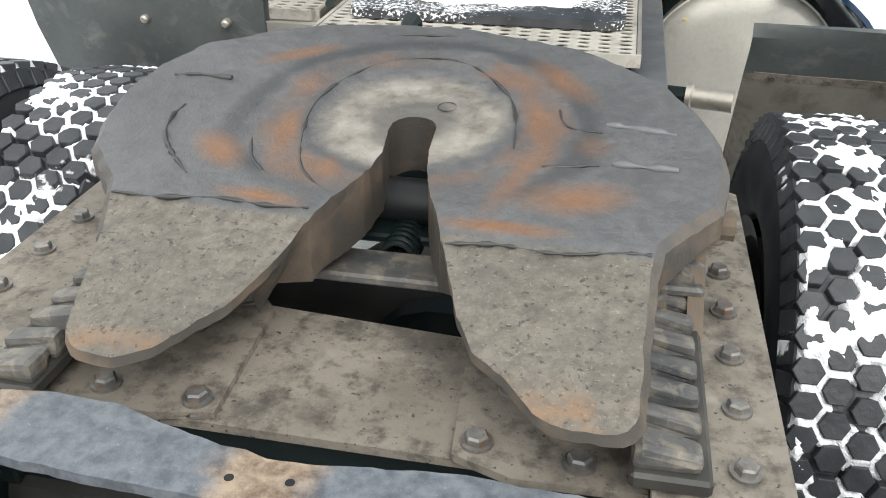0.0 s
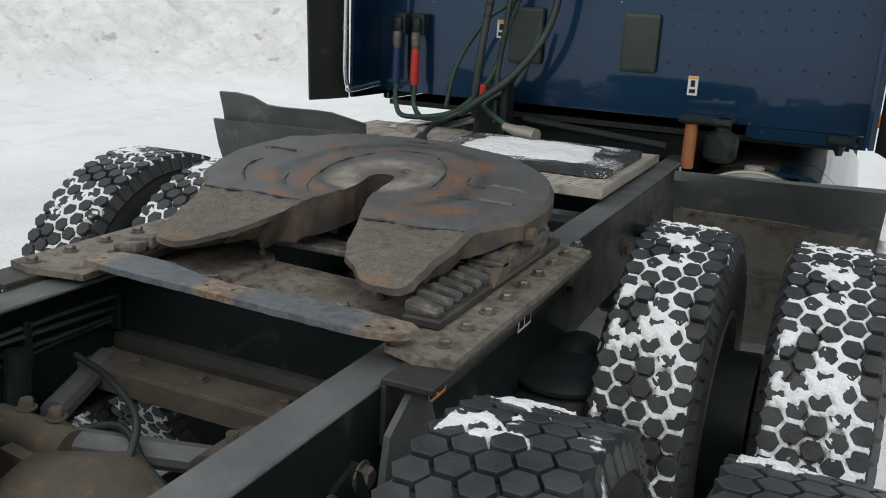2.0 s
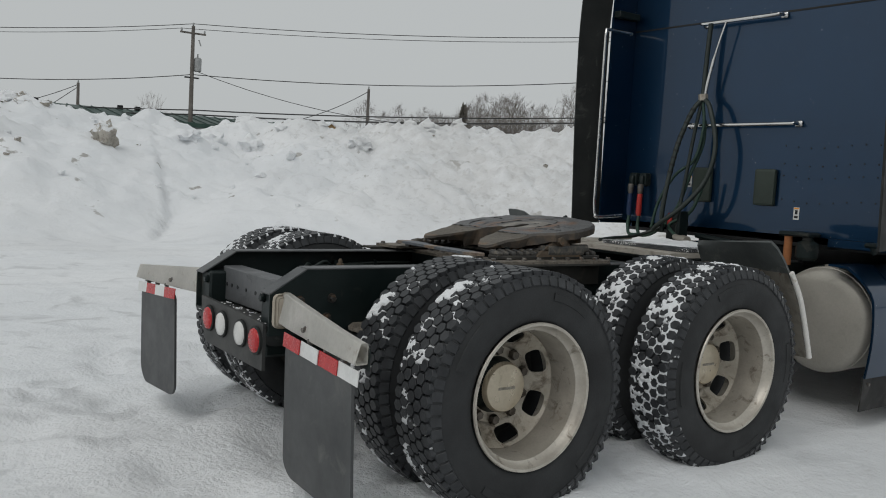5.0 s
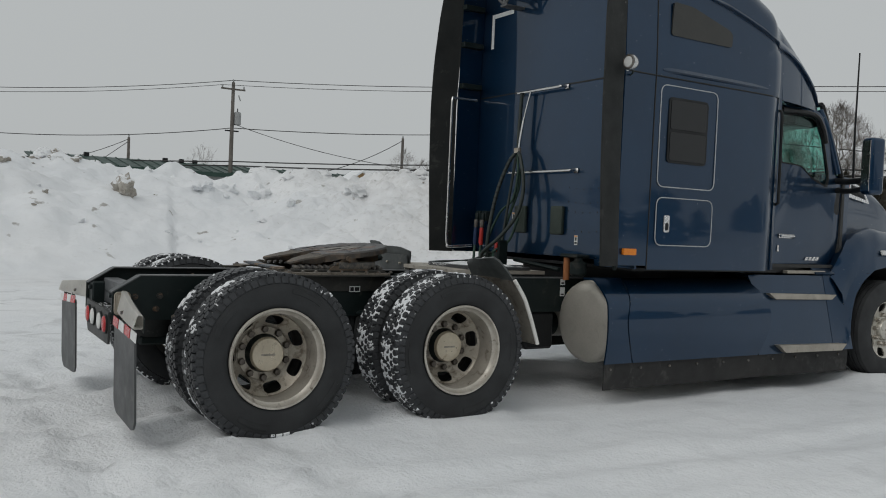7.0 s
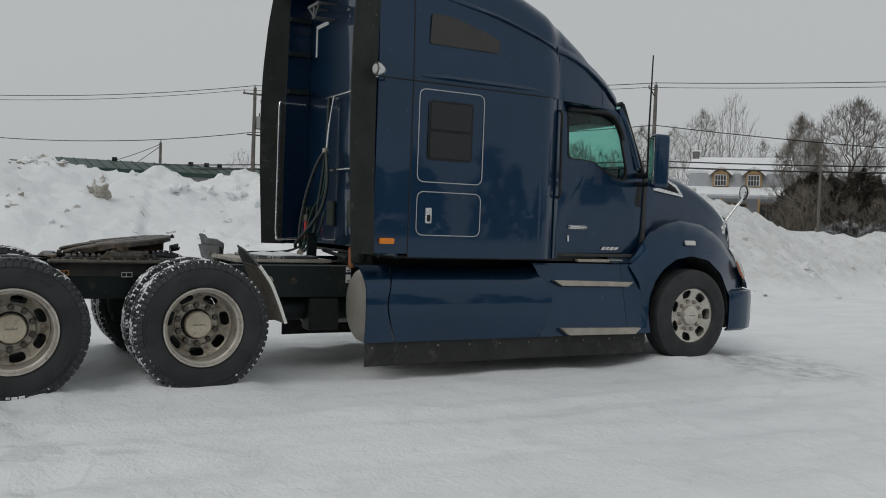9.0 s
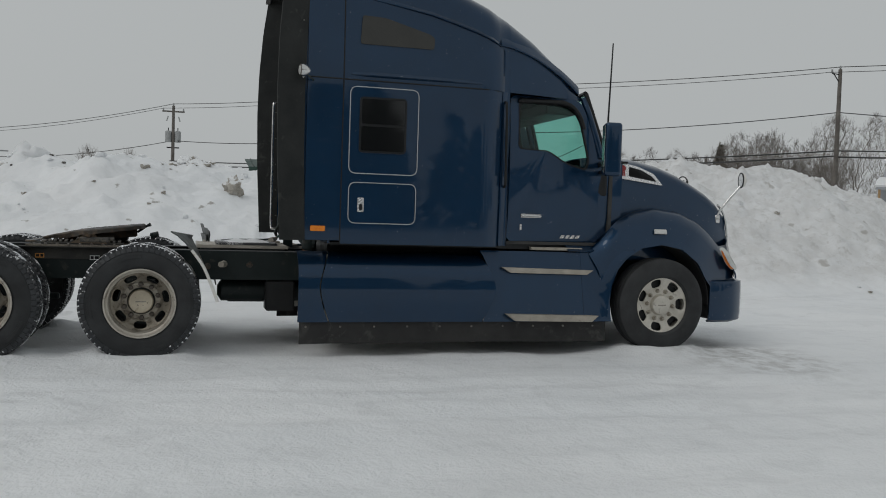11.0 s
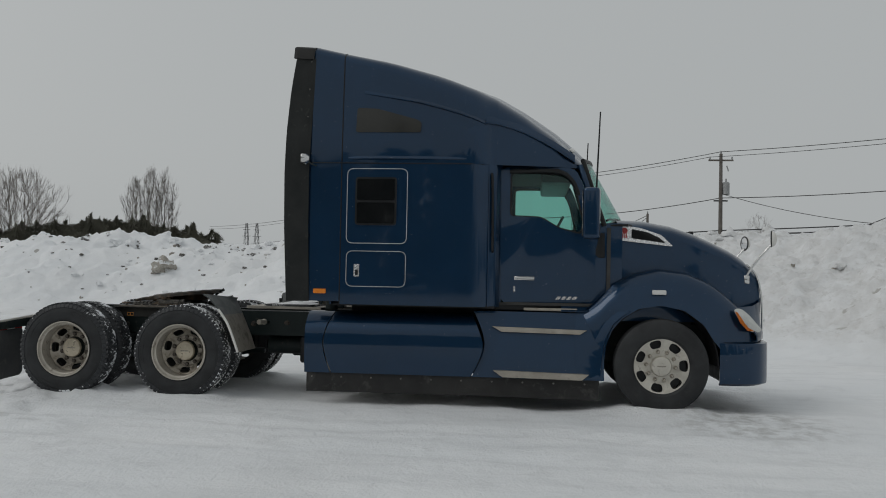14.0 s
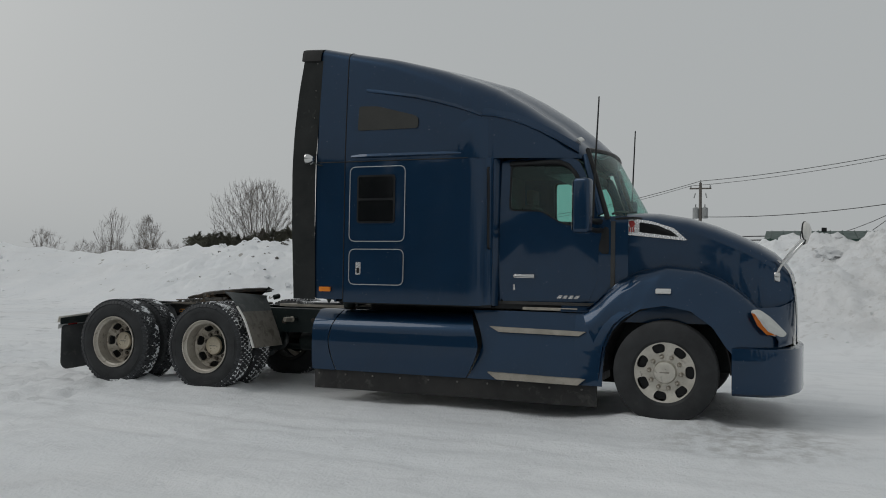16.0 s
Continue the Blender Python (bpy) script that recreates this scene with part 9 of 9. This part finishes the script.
def grown(seed, height, width, low, shape="round", n=420, stems=1, reach=0.35, twigs=900, bend=0.10, r0=0.0055):
    """limbs that branch towards places strewn through the crown; gives chains of limbs and of twigs"""
    rng = random.Random(seed)
    lobe = Vector((rng.uniform(0, 90), rng.uniform(0, 90), rng.uniform(0, 90)))
    pos, parent, path = [], [], []

    def node(p, up):
        pos.append(p)
        parent.append(up)
        path.append(0.0 if up < 0 else path[up] + (p - pos[up]).length)
        return len(pos) - 1

    for k in range(stems):
        a = 2 * math.pi * (k + rng.random()) / stems
        foot = Vector((math.cos(a), math.sin(a), 0)) * (0.0 if stems == 1 else 0.35)
        last = node(foot + Vector((0, 0, -0.3)), -1)
        rise = low if shape != "fan" else low * 0.4
        lean = Vector((math.cos(a), math.sin(a), 0)) * (0.05 if stems == 1 else 0.25)
        for i in range(1, 6):
            last = node(foot + Vector((rng.gauss(0, bend * 0.6), rng.gauss(0, bend * 0.6), rise * i / 5)) + lean * (rise * i / 5), last)
    top = pos[-1]
    goals = sorted((crown_point(rng, height, width, low, shape, lobe) for _ in range(n)), key=lambda g: (g - top).length)
    size = 0
    P = np.zeros((n * 16 + 64, 3))
    L = np.zeros(n * 16 + 64)
    way = np.zeros((n * 16 + 64, 3))
    turn = 0.5 if shape == "round" else 0.9
    for g in goals:
        while size < len(pos):
            P[size] = pos[size]
            L[size] = path[size]
            if parent[size] >= 0:
                way[size] = (pos[size] - pos[parent[size]]).normalized()
            size += 1
        to = np.array(g) - P[:size]
        d = np.sqrt((to ** 2).sum(1)) + 1e-6
        swerve = turn * (d - (to * way[:size]).sum(1))
        below = np.maximum(0.0, P[:size, 2] - g.z)
        best = int(np.argmin(d + swerve + reach * L[:size] + 1.2 * below + np.where(L[:size] < 0.6 * low, 3.0 if shape != "fan" else 0.0, 0.0)))
        a0, steps = pos[best], max(1, min(12, int(d[best] / 0.38)))
        off = Vector((rng.gauss(0, 1), rng.gauss(0, 1), rng.gauss(0, 0.6) - 0.4)) * bend * d[best]
        last = best
        for i in range(1, steps + 1):
            u = i / steps
            last = node(a0.lerp(g, u) + off * (4 * u * (1 - u)) + Vector((rng.gauss(0, 1), rng.gauss(0, 1), rng.gauss(0, 1))) * (0.012 if shape != "round" else 0.014), last)
    count_ = len(pos)
    area = [0.0] * count_
    kids = [[] for _ in range(count_)]
    for i in range(count_ - 1, -1, -1):
        if not kids[i]:
            area[i] = r0 ** 1.85
        if parent[i] >= 0:
            area[parent[i]] += area[i]
            kids[parent[i]].append(i)
    rad = [v ** (1 / 1.85) for v in area]
    chains, small = [], []
    starts = [(-1, i) for i in range(count_) if parent[i] < 0]
    while starts:
        up, i = starts.pop()
        chain = [] if up < 0 else [(pos[up], rad[i])]
        while True:
            chain.append((pos[i], rad[i]))
            if not kids[i]:
                break
            main = max(kids[i], key=lambda c: rad[c])
            starts += [(i, c) for c in kids[i] if c != main]
            i = main
        chains.append(chain)
    outer = [i for i in range(count_) if rad[i] < r0 * 4.5 and parent[i] >= 0]
    for _ in range(twigs):
        i = rng.choice(outer)
        d = (pos[i] - pos[parent[i]]).normalized()
        v = (d + Vector((rng.gauss(0, 1), rng.gauss(0, 1), rng.gauss(0, 0.8) + 0.35)) * (0.55 if shape == "round" else 0.32)).normalized()
        ln = rng.uniform(0.25, 0.75) * (0.7 + height / 30)
        small.append([(pos[i], r0 * 0.9), (pos[i] + v * ln * 0.55, r0 * 0.75), (pos[i] + (v + Vector((0, 0, 0.25))).normalized() * ln, r0 * 0.5)])
    return chains, small


def bare_tree(at, height, width, low, seed, label, shape="round", n=420, stems=1, reach=0.35, twigs=900, bend=0.10, r0=0.0055, mats=None):
    chains, small = grown(seed, height, width, low, shape, int(1.7 * n), stems, reach, int(2.6 * twigs), bend, r0)
    t = thing("bare_tree", label, "tree", at=(at.x, at.y, 0))
    bark, twig = mats or (M_BARK, M_TWIG)
    for name, sets, seg, mt in (("trunk", chains, 5, bark), ("crown", small, 3, twig)):
        me = tube_mesh(name, sets, seg, 0.003)
        me.materials.append(mt)
        child(name, me, t, None, "bare trunk and limbs" if name == "trunk" else "fine leafless twigs")
    return t


def evergreen(at, height, width, seed, label, base=0.0, round_top=False, mt=None, spray=1.0, dense=1.0):
    rng = random.Random(seed)
    t = thing("evergreen", label, "tree", at=(at.x, at.y, base))
    part("trunk", tube([(0, 0, -0.2), (0, 0, height * 0.9)], [0.12, 0.03], 6), M_BARK, t)
    verts, faces = [], []
    lobe = Vector((rng.uniform(0, 90), rng.uniform(0, 90), 0))
    for _ in range(int((1500 * height * width / 8 + 300) * dense)):
        v = rng.random() ** 0.8
        prof = (1 - v) ** 0.8 if not round_top else math.sqrt(max(0.0, 1 - (2 * v - 0.9) ** 2)) if abs(2 * v - 0.9) < 1 else 0
        a = rng.uniform(0, 2 * math.pi)
        ragged = 0.80 + 0.75 * noise.noise(Vector((math.cos(a) * 1.6, math.sin(a) * 1.6, v * 5)) + lobe)
        rad = width * 0.5 * prof * (0.45 + 0.62 * rng.random()) * ragged
        c = Vector((rad * math.cos(a), rad * math.sin(a), height * (0.06 + 0.94 * v * (0.84 + 0.16 * ragged))))
        d = Vector((math.cos(a), math.sin(a), rng.uniform(-0.4, 0.9))).normalized()
        sd = d.orthogonal().normalized() * rng.uniform(0.025, 0.06) * spray
        ln = rng.uniform(0.14, 0.36) * spray
        i = len(verts)
        verts += [c - sd, c + d * ln + Vector((0, 0, 0.05)), c + sd, c - d * 0.1 + Vector((0, 0, 0.08))]
        faces.append((i, i + 1, i + 2, i + 3))
    me = bpy.data.meshes.new("crown")
    me.from_pydata(verts, [], faces)
    me.materials.append(mt or M_FIR)
    child("crown", me, t, None, "dark needles dusted with snow")
    return t


# behind the house
bare_tree(from_eye(EYE_A, 138.6, 91), 11.6, 6.2, 4.0, 11, "round-crowned bare tree behind the house", n=420, reach=0.45, twigs=1500, bend=0.09)
bare_tree(from_eye(EYE_A, 136.6, 96), 12.2, 4.6, 4.2, 12, "leaning bare tree behind the house", n=300, stems=2, reach=0.45, twigs=1000, bend=0.09)
bare_tree(from_eye(EYE_A, 134.9, 108), 15.6, 5.2, 6.5, 13, "round-crowned bare tree behind the house", n=420, reach=0.5, twigs=1500, bend=0.08)
bare_tree(from_eye(EYE_A, 133.2, 115), 18.5, 6.4, 5.0, 14, "tall bare tree with upright limbs behind the house", "fan", 300, 3, 0.85, 1000, 0.03)
bare_tree(from_eye(EYE_A, 131.3, 102), 11.4, 6.0, 4.5, 15, "low bare tree behind the house", n=300, stems=2, reach=0.35, twigs=1100)
bare_tree(from_eye(EYE_A, 129.9, 98), 10.6, 5.0, 4.0, 16, "low bare tree behind the house", n=260, stems=2, reach=0.35, twigs=900)
# beside the house and along the hedge
bare_tree(from_eye(EYE_A, 129.2, 66), 9.5, 5.0, 2.0, 17, "dense brown bare tree beside the house", n=700, stems=2, reach=0.45, twigs=3200, bend=0.08, mats=(M_BARK, M_BRUSH))
bare_tree(from_eye(EYE_A, 128.3, 68), 8.2, 3.4, 1.5, 18, "dense brown bare tree beside the house", n=420, stems=2, reach=0.45, twigs=2000, bend=0.08, mats=(M_BARK, M_BRUSH))
bare_tree(from_eye(EYE_A, 126.1, 62), 10.0, 5.4, 4.9, 30, "large bare tree with winding limbs above the hedge", n=420, stems=1, reach=0.40, twigs=1900, bend=0.13, r0=0.0062)
bare_tree(from_eye(EYE_A, 125.1, 66), 7.3, 2.8, 2.8, 20, "slim bare tree above the hedge", "upright", 120, 1, 0.4, 350)
bare_tree(from_eye(EYE_A, 123.3, 66), 7.8, 2.6, 2.8, 21, "slim bare tree above the hedge", "upright", 120, 1, 0.4, 350)
bare_tree(from_eye(EYE_A, 121.2, 64), 10.9, 5.6, 3.0, 22, "large bare tree with rising limbs above the hedge", "fan", 460, 2, 0.5, 1800, 0.07)
bare_tree(from_eye(EYE_A, 117.6, 68), 11.0, 6.0, 3.5, 23, "large bare tree beyond the bank", n=420, twigs=1500)
for k, (az, d, h) in enumerate(((129.8, 57, 3.4), (128.9, 55, 4.2), (127.9, 57, 4.5), (126.3, 57, 3.4), (124.4, 58, 3.6), (121.6, 58, 4.0))):
    bare_tree(from_eye(EYE_A, az, d), h, 2.7, 0.5, 40 + k, "dense brown leafless shrub in front of the hedge", "fan", 150, 5, 0.5, 700, 0.08, 0.005, (M_BRUSH, M_BRUSH))
for k in range(13):
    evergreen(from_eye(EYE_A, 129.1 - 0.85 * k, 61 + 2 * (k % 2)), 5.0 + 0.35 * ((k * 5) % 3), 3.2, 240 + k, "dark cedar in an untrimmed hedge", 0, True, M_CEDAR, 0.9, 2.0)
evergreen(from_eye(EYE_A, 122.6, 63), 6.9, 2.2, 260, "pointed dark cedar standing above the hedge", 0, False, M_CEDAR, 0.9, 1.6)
for k in range(12):
    evergreen(from_eye(EYE_A, 127.6 - 0.65 * k, 53 + (k % 2)), 2.0 + 0.2 * (k % 3), 2.2, 270 + k, "low hedge shrub flecked with snow", 0, True, M_FLECKED, 0.7, 1.3)
# far row of bare trees behind the bank
rng = random.Random(5)
far = thing("tree_row", "distant row of bare winter trees", "trees", kind="stuff")
kinds = [grown(300 + k, 10.0, 5.0 + 0.5 * (k % 3), 2.6, "round", 220, 1 + k % 2, 0.45, 1100, 0.09, 0.009) for k in range(6)]
big, small = [], []
for k in range(58):
    az = 136.2 + 13 * k / 57 + rng.uniform(-0.2, 0.2)
    h = interp(az, [(136, 11.6), (139, 12.2), (141.2, 12.0), (143, 11.0), (147, 9.6), (149, 8.6)]) * (0.74 + 0.28 * rng.random())
    p, m = from_eye(EYE_D, az, rng.uniform(104, 128)), Matrix.Rotation(rng.uniform(0, 6.28), 3, "Z") * (h / 10.0)
    for src, dst in zip(kinds[k % 6], (big, small)):
        dst += [[(m @ q + p, r) for q, r in chain] for chain in src]
for name, sets, mt in (("trunks", big, M_BARK), ("twigs", small, M_TWIG)):
    me = tube_mesh(name, sets, 3, 0.007)
    me.materials.append(mt)
    child(name, me, far)
evergreen(from_eye(EYE_D, 143.2, 112), 11.0, 4.0, 61, "lone dark spruce among bare trees", spray=1.6)
# towards the rear of the truck
bare_tree(from_eye(EYE_C, 213.5, 78), 9.2, 9.8, 1.2, 31, "wide bare multi-stemmed tree beyond the bank", "fan", 620, 8, 0.75, 2600, 0.05, 0.0058)
for az, h, w, seed in ((204.55, 9.0, 2.1, 32), (203.65, 9.9, 2.2, 33), (202.8, 9.8, 2.5, 30)):
    bare_tree(from_eye(EYE_E, az, 78), h, w, 2.2, seed, "slender bare tree beyond the bank", "upright", 200, 1, 0.9, 700, 0.02)
bare_tree(from_eye(EYE_C, 220.2, 88), 6.3, 2.6, 1.5, 34, "small upright bare tree beyond the bank", "upright", 200, 1, 0.7, 700, 0.03)
bare_tree(from_eye(EYE_C, 222.2, 85), 6.6, 3.2, 1.2, 35, "small bare tree with rising limbs beyond the bank", "fan", 130, 3, 0.8, 420, 0.04)
bare_tree(from_eye(EYE_C, 226.0, 90), 4.9, 3.4, 1.0, 36, "small bare tree beyond the bank", "fan", 160, 4, 0.6, 500, 0.05)
bare_tree(from_eye(EYE_B, 187.6, 60), 4.5, 1.7, 1.2, 37, "small bare tree above the bank", "upright", 110, 2, 0.6, 300, 0.04)
bare_tree(from_eye(EYE_B, 189.6, 62), 4.7, 1.8, 1.2, 38, "small bare tree above the bank", "upright", 110, 2, 0.6, 300, 0.04)
for az, h, w, seed in ((154.3, 10.2, 5.0, 51), (152.2, 10.0, 5.2, 52), (150.6, 9.8, 5.0, 53)):
    bare_tree(from_eye(EYE_E, az, 110), h, w, 3.0, seed, "distant round-crowned bare tree", n=200, stems=2, twigs=800)
bare_tree(Vector((-143.7, 42.8, 0)), 13.0, 8.0, 5.0, 39, "bare shrub behind the utility pole", "fan", 200, 6, 0.6, 700, 0.06)
rng = random.Random(9)
for k in range(40):
    az = 199.6 + 0.46 * k + rng.uniform(-0.15, 0.15)
    h = interp(az, [(199.6, 4.6), (200.9, 5.4), (202.0, 4.9), (203.4, 5.8), (206, 5.4), (209, 5.6), (212, 5.0), (214, 4.8), (217.7, 4.2)])
    evergreen(from_eye(EYE_E if az < 208 else EYE_C, az, 76 + rng.uniform(-4, 5)), h * rng.uniform(0.90, 1.06), 3.2 + 1.2 * rng.random(), 70 + k, "dark evergreen beyond the bank", 0, k % 3 != 0, None, 0.75, 1.6)
for k in range(12):
    bare_tree(from_eye(EYE_C, 217.9 + 0.55 * k, 105 + 3 * (k % 4)), 4.0 + 0.4 * ((k * 7) % 3), 3.2, 1.0, 150 + k, "distant hazy bare tree", "round", 90, 3, 0.4, 350)


# lumps of frozen dirt and snow on the banks
def clod(x, y, size, seed, mt, name, label, tall=1.0):
    rng = random.Random(seed)
    bm = bmesh.new()
    bmesh.ops.create_icosphere(bm, subdivisions=3 if size > 0.3 else 2, radius=1.0)
    off = Vector((rng.uniform(0, 50), rng.uniform(0, 50), 0))
    for v in bm.verts:
        n = v.co.normalized()
        k = 0.75 + 0.45 * noise.fractal(n * 1.6 + off, 0.8, 2.0, 4)
        v.co = Vector((n.x * size * k, n.y * size * 0.9 * k, n.z * size * tall * k))
    return tagged(part(name, bm, mt, None, label, 60, Matrix.Translation((x, y, ground_height(x, y) + 0.25 * size * tall))), label, "frozen lump", "lumps on the bank")


clod(-16.5, 2.88, 0.36, 1, M_DIRT, "dirt_shade_lump", "brown frozen dirt lump on the snow bank", 1.3)
clod(-19.5, -7.9, 0.52, 2, M_DIRT, "dirt_shade_lump", "brown frozen dirt lump on the snow bank", 0.8)
clod(-21.9, -3.3, 0.72, 5, M_SNOW, "snow_lump", "large craggy lump of ploughed snow on the bank", 0.75)
clod(-17.8, 6.9, 0.45, 3, M_SNOW, "snow_lump", "rounded snow lump on the bank", 0.8)
clod(-19.6, 7.6, 0.6, 4, M_SNOW, "snow_lump", "rounded snow lump on the bank", 0.7)
rng = random.Random(21)
for k in range(120):
    i = rng.randrange(1, len(CREST) - 4)
    (ax, ay, _), (bx, by, _) = CREST[i], CREST[i + 1]
    t = rng.random()
    d = rng.uniform(-0.5, 6.5)
    nx, ny_ = (by - ay), -(bx - ax)
    L = math.hypot(nx, ny_)
    x, y = ax + (bx - ax) * t + nx / L * d, ay + (by - ay) * t + ny_ / L * d
    dark = rng.random() < 0.30
    clod(x, y, (0.035 + 0.07 * rng.random() ** 2) if dark else (0.05 + 0.16 * rng.random() ** 2), 100 + k, M_DIRT if dark else M_SNOW, "dirt_shade_lump" if dark else "snow_lump", "small frozen dirt lump on the snow bank" if dark else "small broken snow lump on the bank", rng.uniform(0.5, 0.9))
rng = random.Random(63)
for k in range(34):
    x, y = rng.uniform(-24, -15.5), rng.uniform(-13, 4)
    dark = rng.random() < 0.7
    clod(x, y, 0.04 + 0.10 * rng.random() ** 2, 400 + k, M_DIRT if dark else M_SNOW, "dirt_shade_lump" if dark else "snow_lump", "small frozen dirt lump on the snow bank" if dark else "small broken snow lump on the bank", rng.uniform(0.5, 0.9))
# broken clumps below the crest
rng = random.Random(88)
for k in range(22):
    clod(-19.6 + rng.gauss(0, 0.45), 1.5 + rng.gauss(0, 0.75), 0.06 + 0.16 * rng.random() ** 2, 600 + k, M_DIRT, "dirt_shade_lump", "small frozen dirt lump on the snow bank", rng.uniform(0.5, 0.8))
for k in range(18):
    clod(-15.2 + rng.gauss(0, 0.9), 10.8 + rng.gauss(0, 1.2), 0.08 + 0.16 * rng.random() ** 2, 640 + k, M_SNOW, "snow_lump", "small broken snow lump on the bank", rng.uniform(0.5, 0.8))
# clusters whose dark lumps stand in for the shade under snow clods
for cx, cy, spread, many in ((-23.2, -12.6, 0.9, 12), (-22.6, -9.6, 0.8, 9), (-22.4, -7.0, 0.9, 14), (-21.6, -5.4, 0.7, 10), (-21.8, -3.2, 0.7, 10), (-20.6, -9.2, 1.2, 9), (-19.8, -5.0, 1.3, 8), (-19.4, -12.0, 1.5, 9), (-24.0, -16.0, 1.0, 9), (-20.3, -1.2, 0.8, 10), (-18.6, -10.0, 1.2, 6)):
    for k in range(many):
        dark = rng.random() < 0.72
        clod(cx + rng.gauss(0, 0.6 * spread), cy + rng.gauss(0, spread), 0.045 + 0.13 * rng.random() ** 2, 700 + k, M_CREVICE if dark else M_SNOW, "dirt_shade_lump" if dark else "snow_lump", "dark lump standing in for a shaded crevice in the bank" if dark else "small broken snow lump on the bank", rng.uniform(0.35, 0.7))
# large rounded blocks pushed up on the crest
for k in range(26):
    i = 4 + k % 8
    (ax, ay, _), (bx, by, _) = CREST[i], CREST[i + 1]
    t = rng.random()
    d = rng.uniform(-0.3, 2.6)
    nx, ny_ = (by - ay), -(bx - ax)
    L = math.hypot(nx, ny_)
    clod(ax + (bx - ax) * t + nx / L * d, ay + (by - ay) * t + ny_ / L * d, rng.uniform(0.16, 0.42), 900 + k, M_SNOW, "snow_lump", "rounded snow lump on the bank", rng.uniform(0.5, 0.75))
# dark woods on the open side, mirrored in the truck's paint
rng = random.Random(77)
woods = thing("far_woods", "dark mixed woods across the yard", "trees", kind="stuff")
verts, faces = [], []
for k in range(150):
    cx, cy = 44 + rng.uniform(-6, 6), -75 + 1.25 * k + rng.uniform(-1, 1)
    if cy > 24 and rng.random() < 0.45:
        continue
    h = interp(cy, [(-60, 12.5), (-8, 11.0), (6, 8.6), (22, 6.0), (40, 4.6), (110, 4.2)]) * rng.uniform(0.72, 1.12)
    w = rng.uniform(0.34, 0.5) * h + 0.8
    for _ in range(420 if cy < 14 else 130):
        v = rng.random() ** 0.9
        rad = w * 0.5 * (1.05 - v) * (0.4 + 0.7 * rng.random())
        t = rng.uniform(0, 2 * math.pi)
        c = Vector((cx + rad * math.cos(t), cy + rad * math.sin(t), h * (0.02 + 0.98 * v)))
        d = Vector((math.cos(t), math.sin(t), rng.uniform(-0.7, 0.2))).normalized() * rng.uniform(0.5, 1.1)
        q = d.orthogonal().normalized() * rng.uniform(0.2, 0.5)
        i = len(verts)
        verts += [c - q, c + d, c + q, c - 0.2 * d + Vector((0, 0, 0.3))]
        faces.append((i, i + 1, i + 2, i + 3))
wme = bpy.data.meshes.new("crowns")
wme.from_pydata(verts, [], faces)
wme.materials.append(M_FIR)
wob = new("crowns", wme)
wob.parent = woods


# two lattice pylons far off
for az in (198.66, 198.02):
    at = from_eye(EYE_B, az, 420)
    py = thing("pylon", "slender grey steel lattice pylon on the skyline", "pylon", "pylons", at=(at.x, at.y, 0))
    half = lambda z: interp(z, [(0, 1.7), (18, 0.8), (25, 0.35)])
    for sx, sy in ((1, 1), (1, -1), (-1, 1), (-1, -1)):
        part("leg", tube([(sx * half(z), sy * half(z), z) for z in (0, 18, 25)], 0.11, 4), M_WIRE, py)
    for k in range(9):
        za, zb = 25 * k / 9, 25 * (k + 1) / 9
        for sx in (1, -1):
            part("brace", tube([(-sx * half(za), half(za), za), (sx * half(zb), half(zb), zb)], 0.07, 4), M_WIRE, py)
            part("brace", tube([(half(za), -sx * half(za), za), (half(zb), sx * half(zb), zb)], 0.07, 4), M_WIRE, py)
    for z, w in ((19.0, 2.4), (22.0, 1.9)):
        part("crossarm", tube([(-0.4 * w, -w, z), (0.4 * w, w, z)], 0.12, 4), M_WIRE, py)
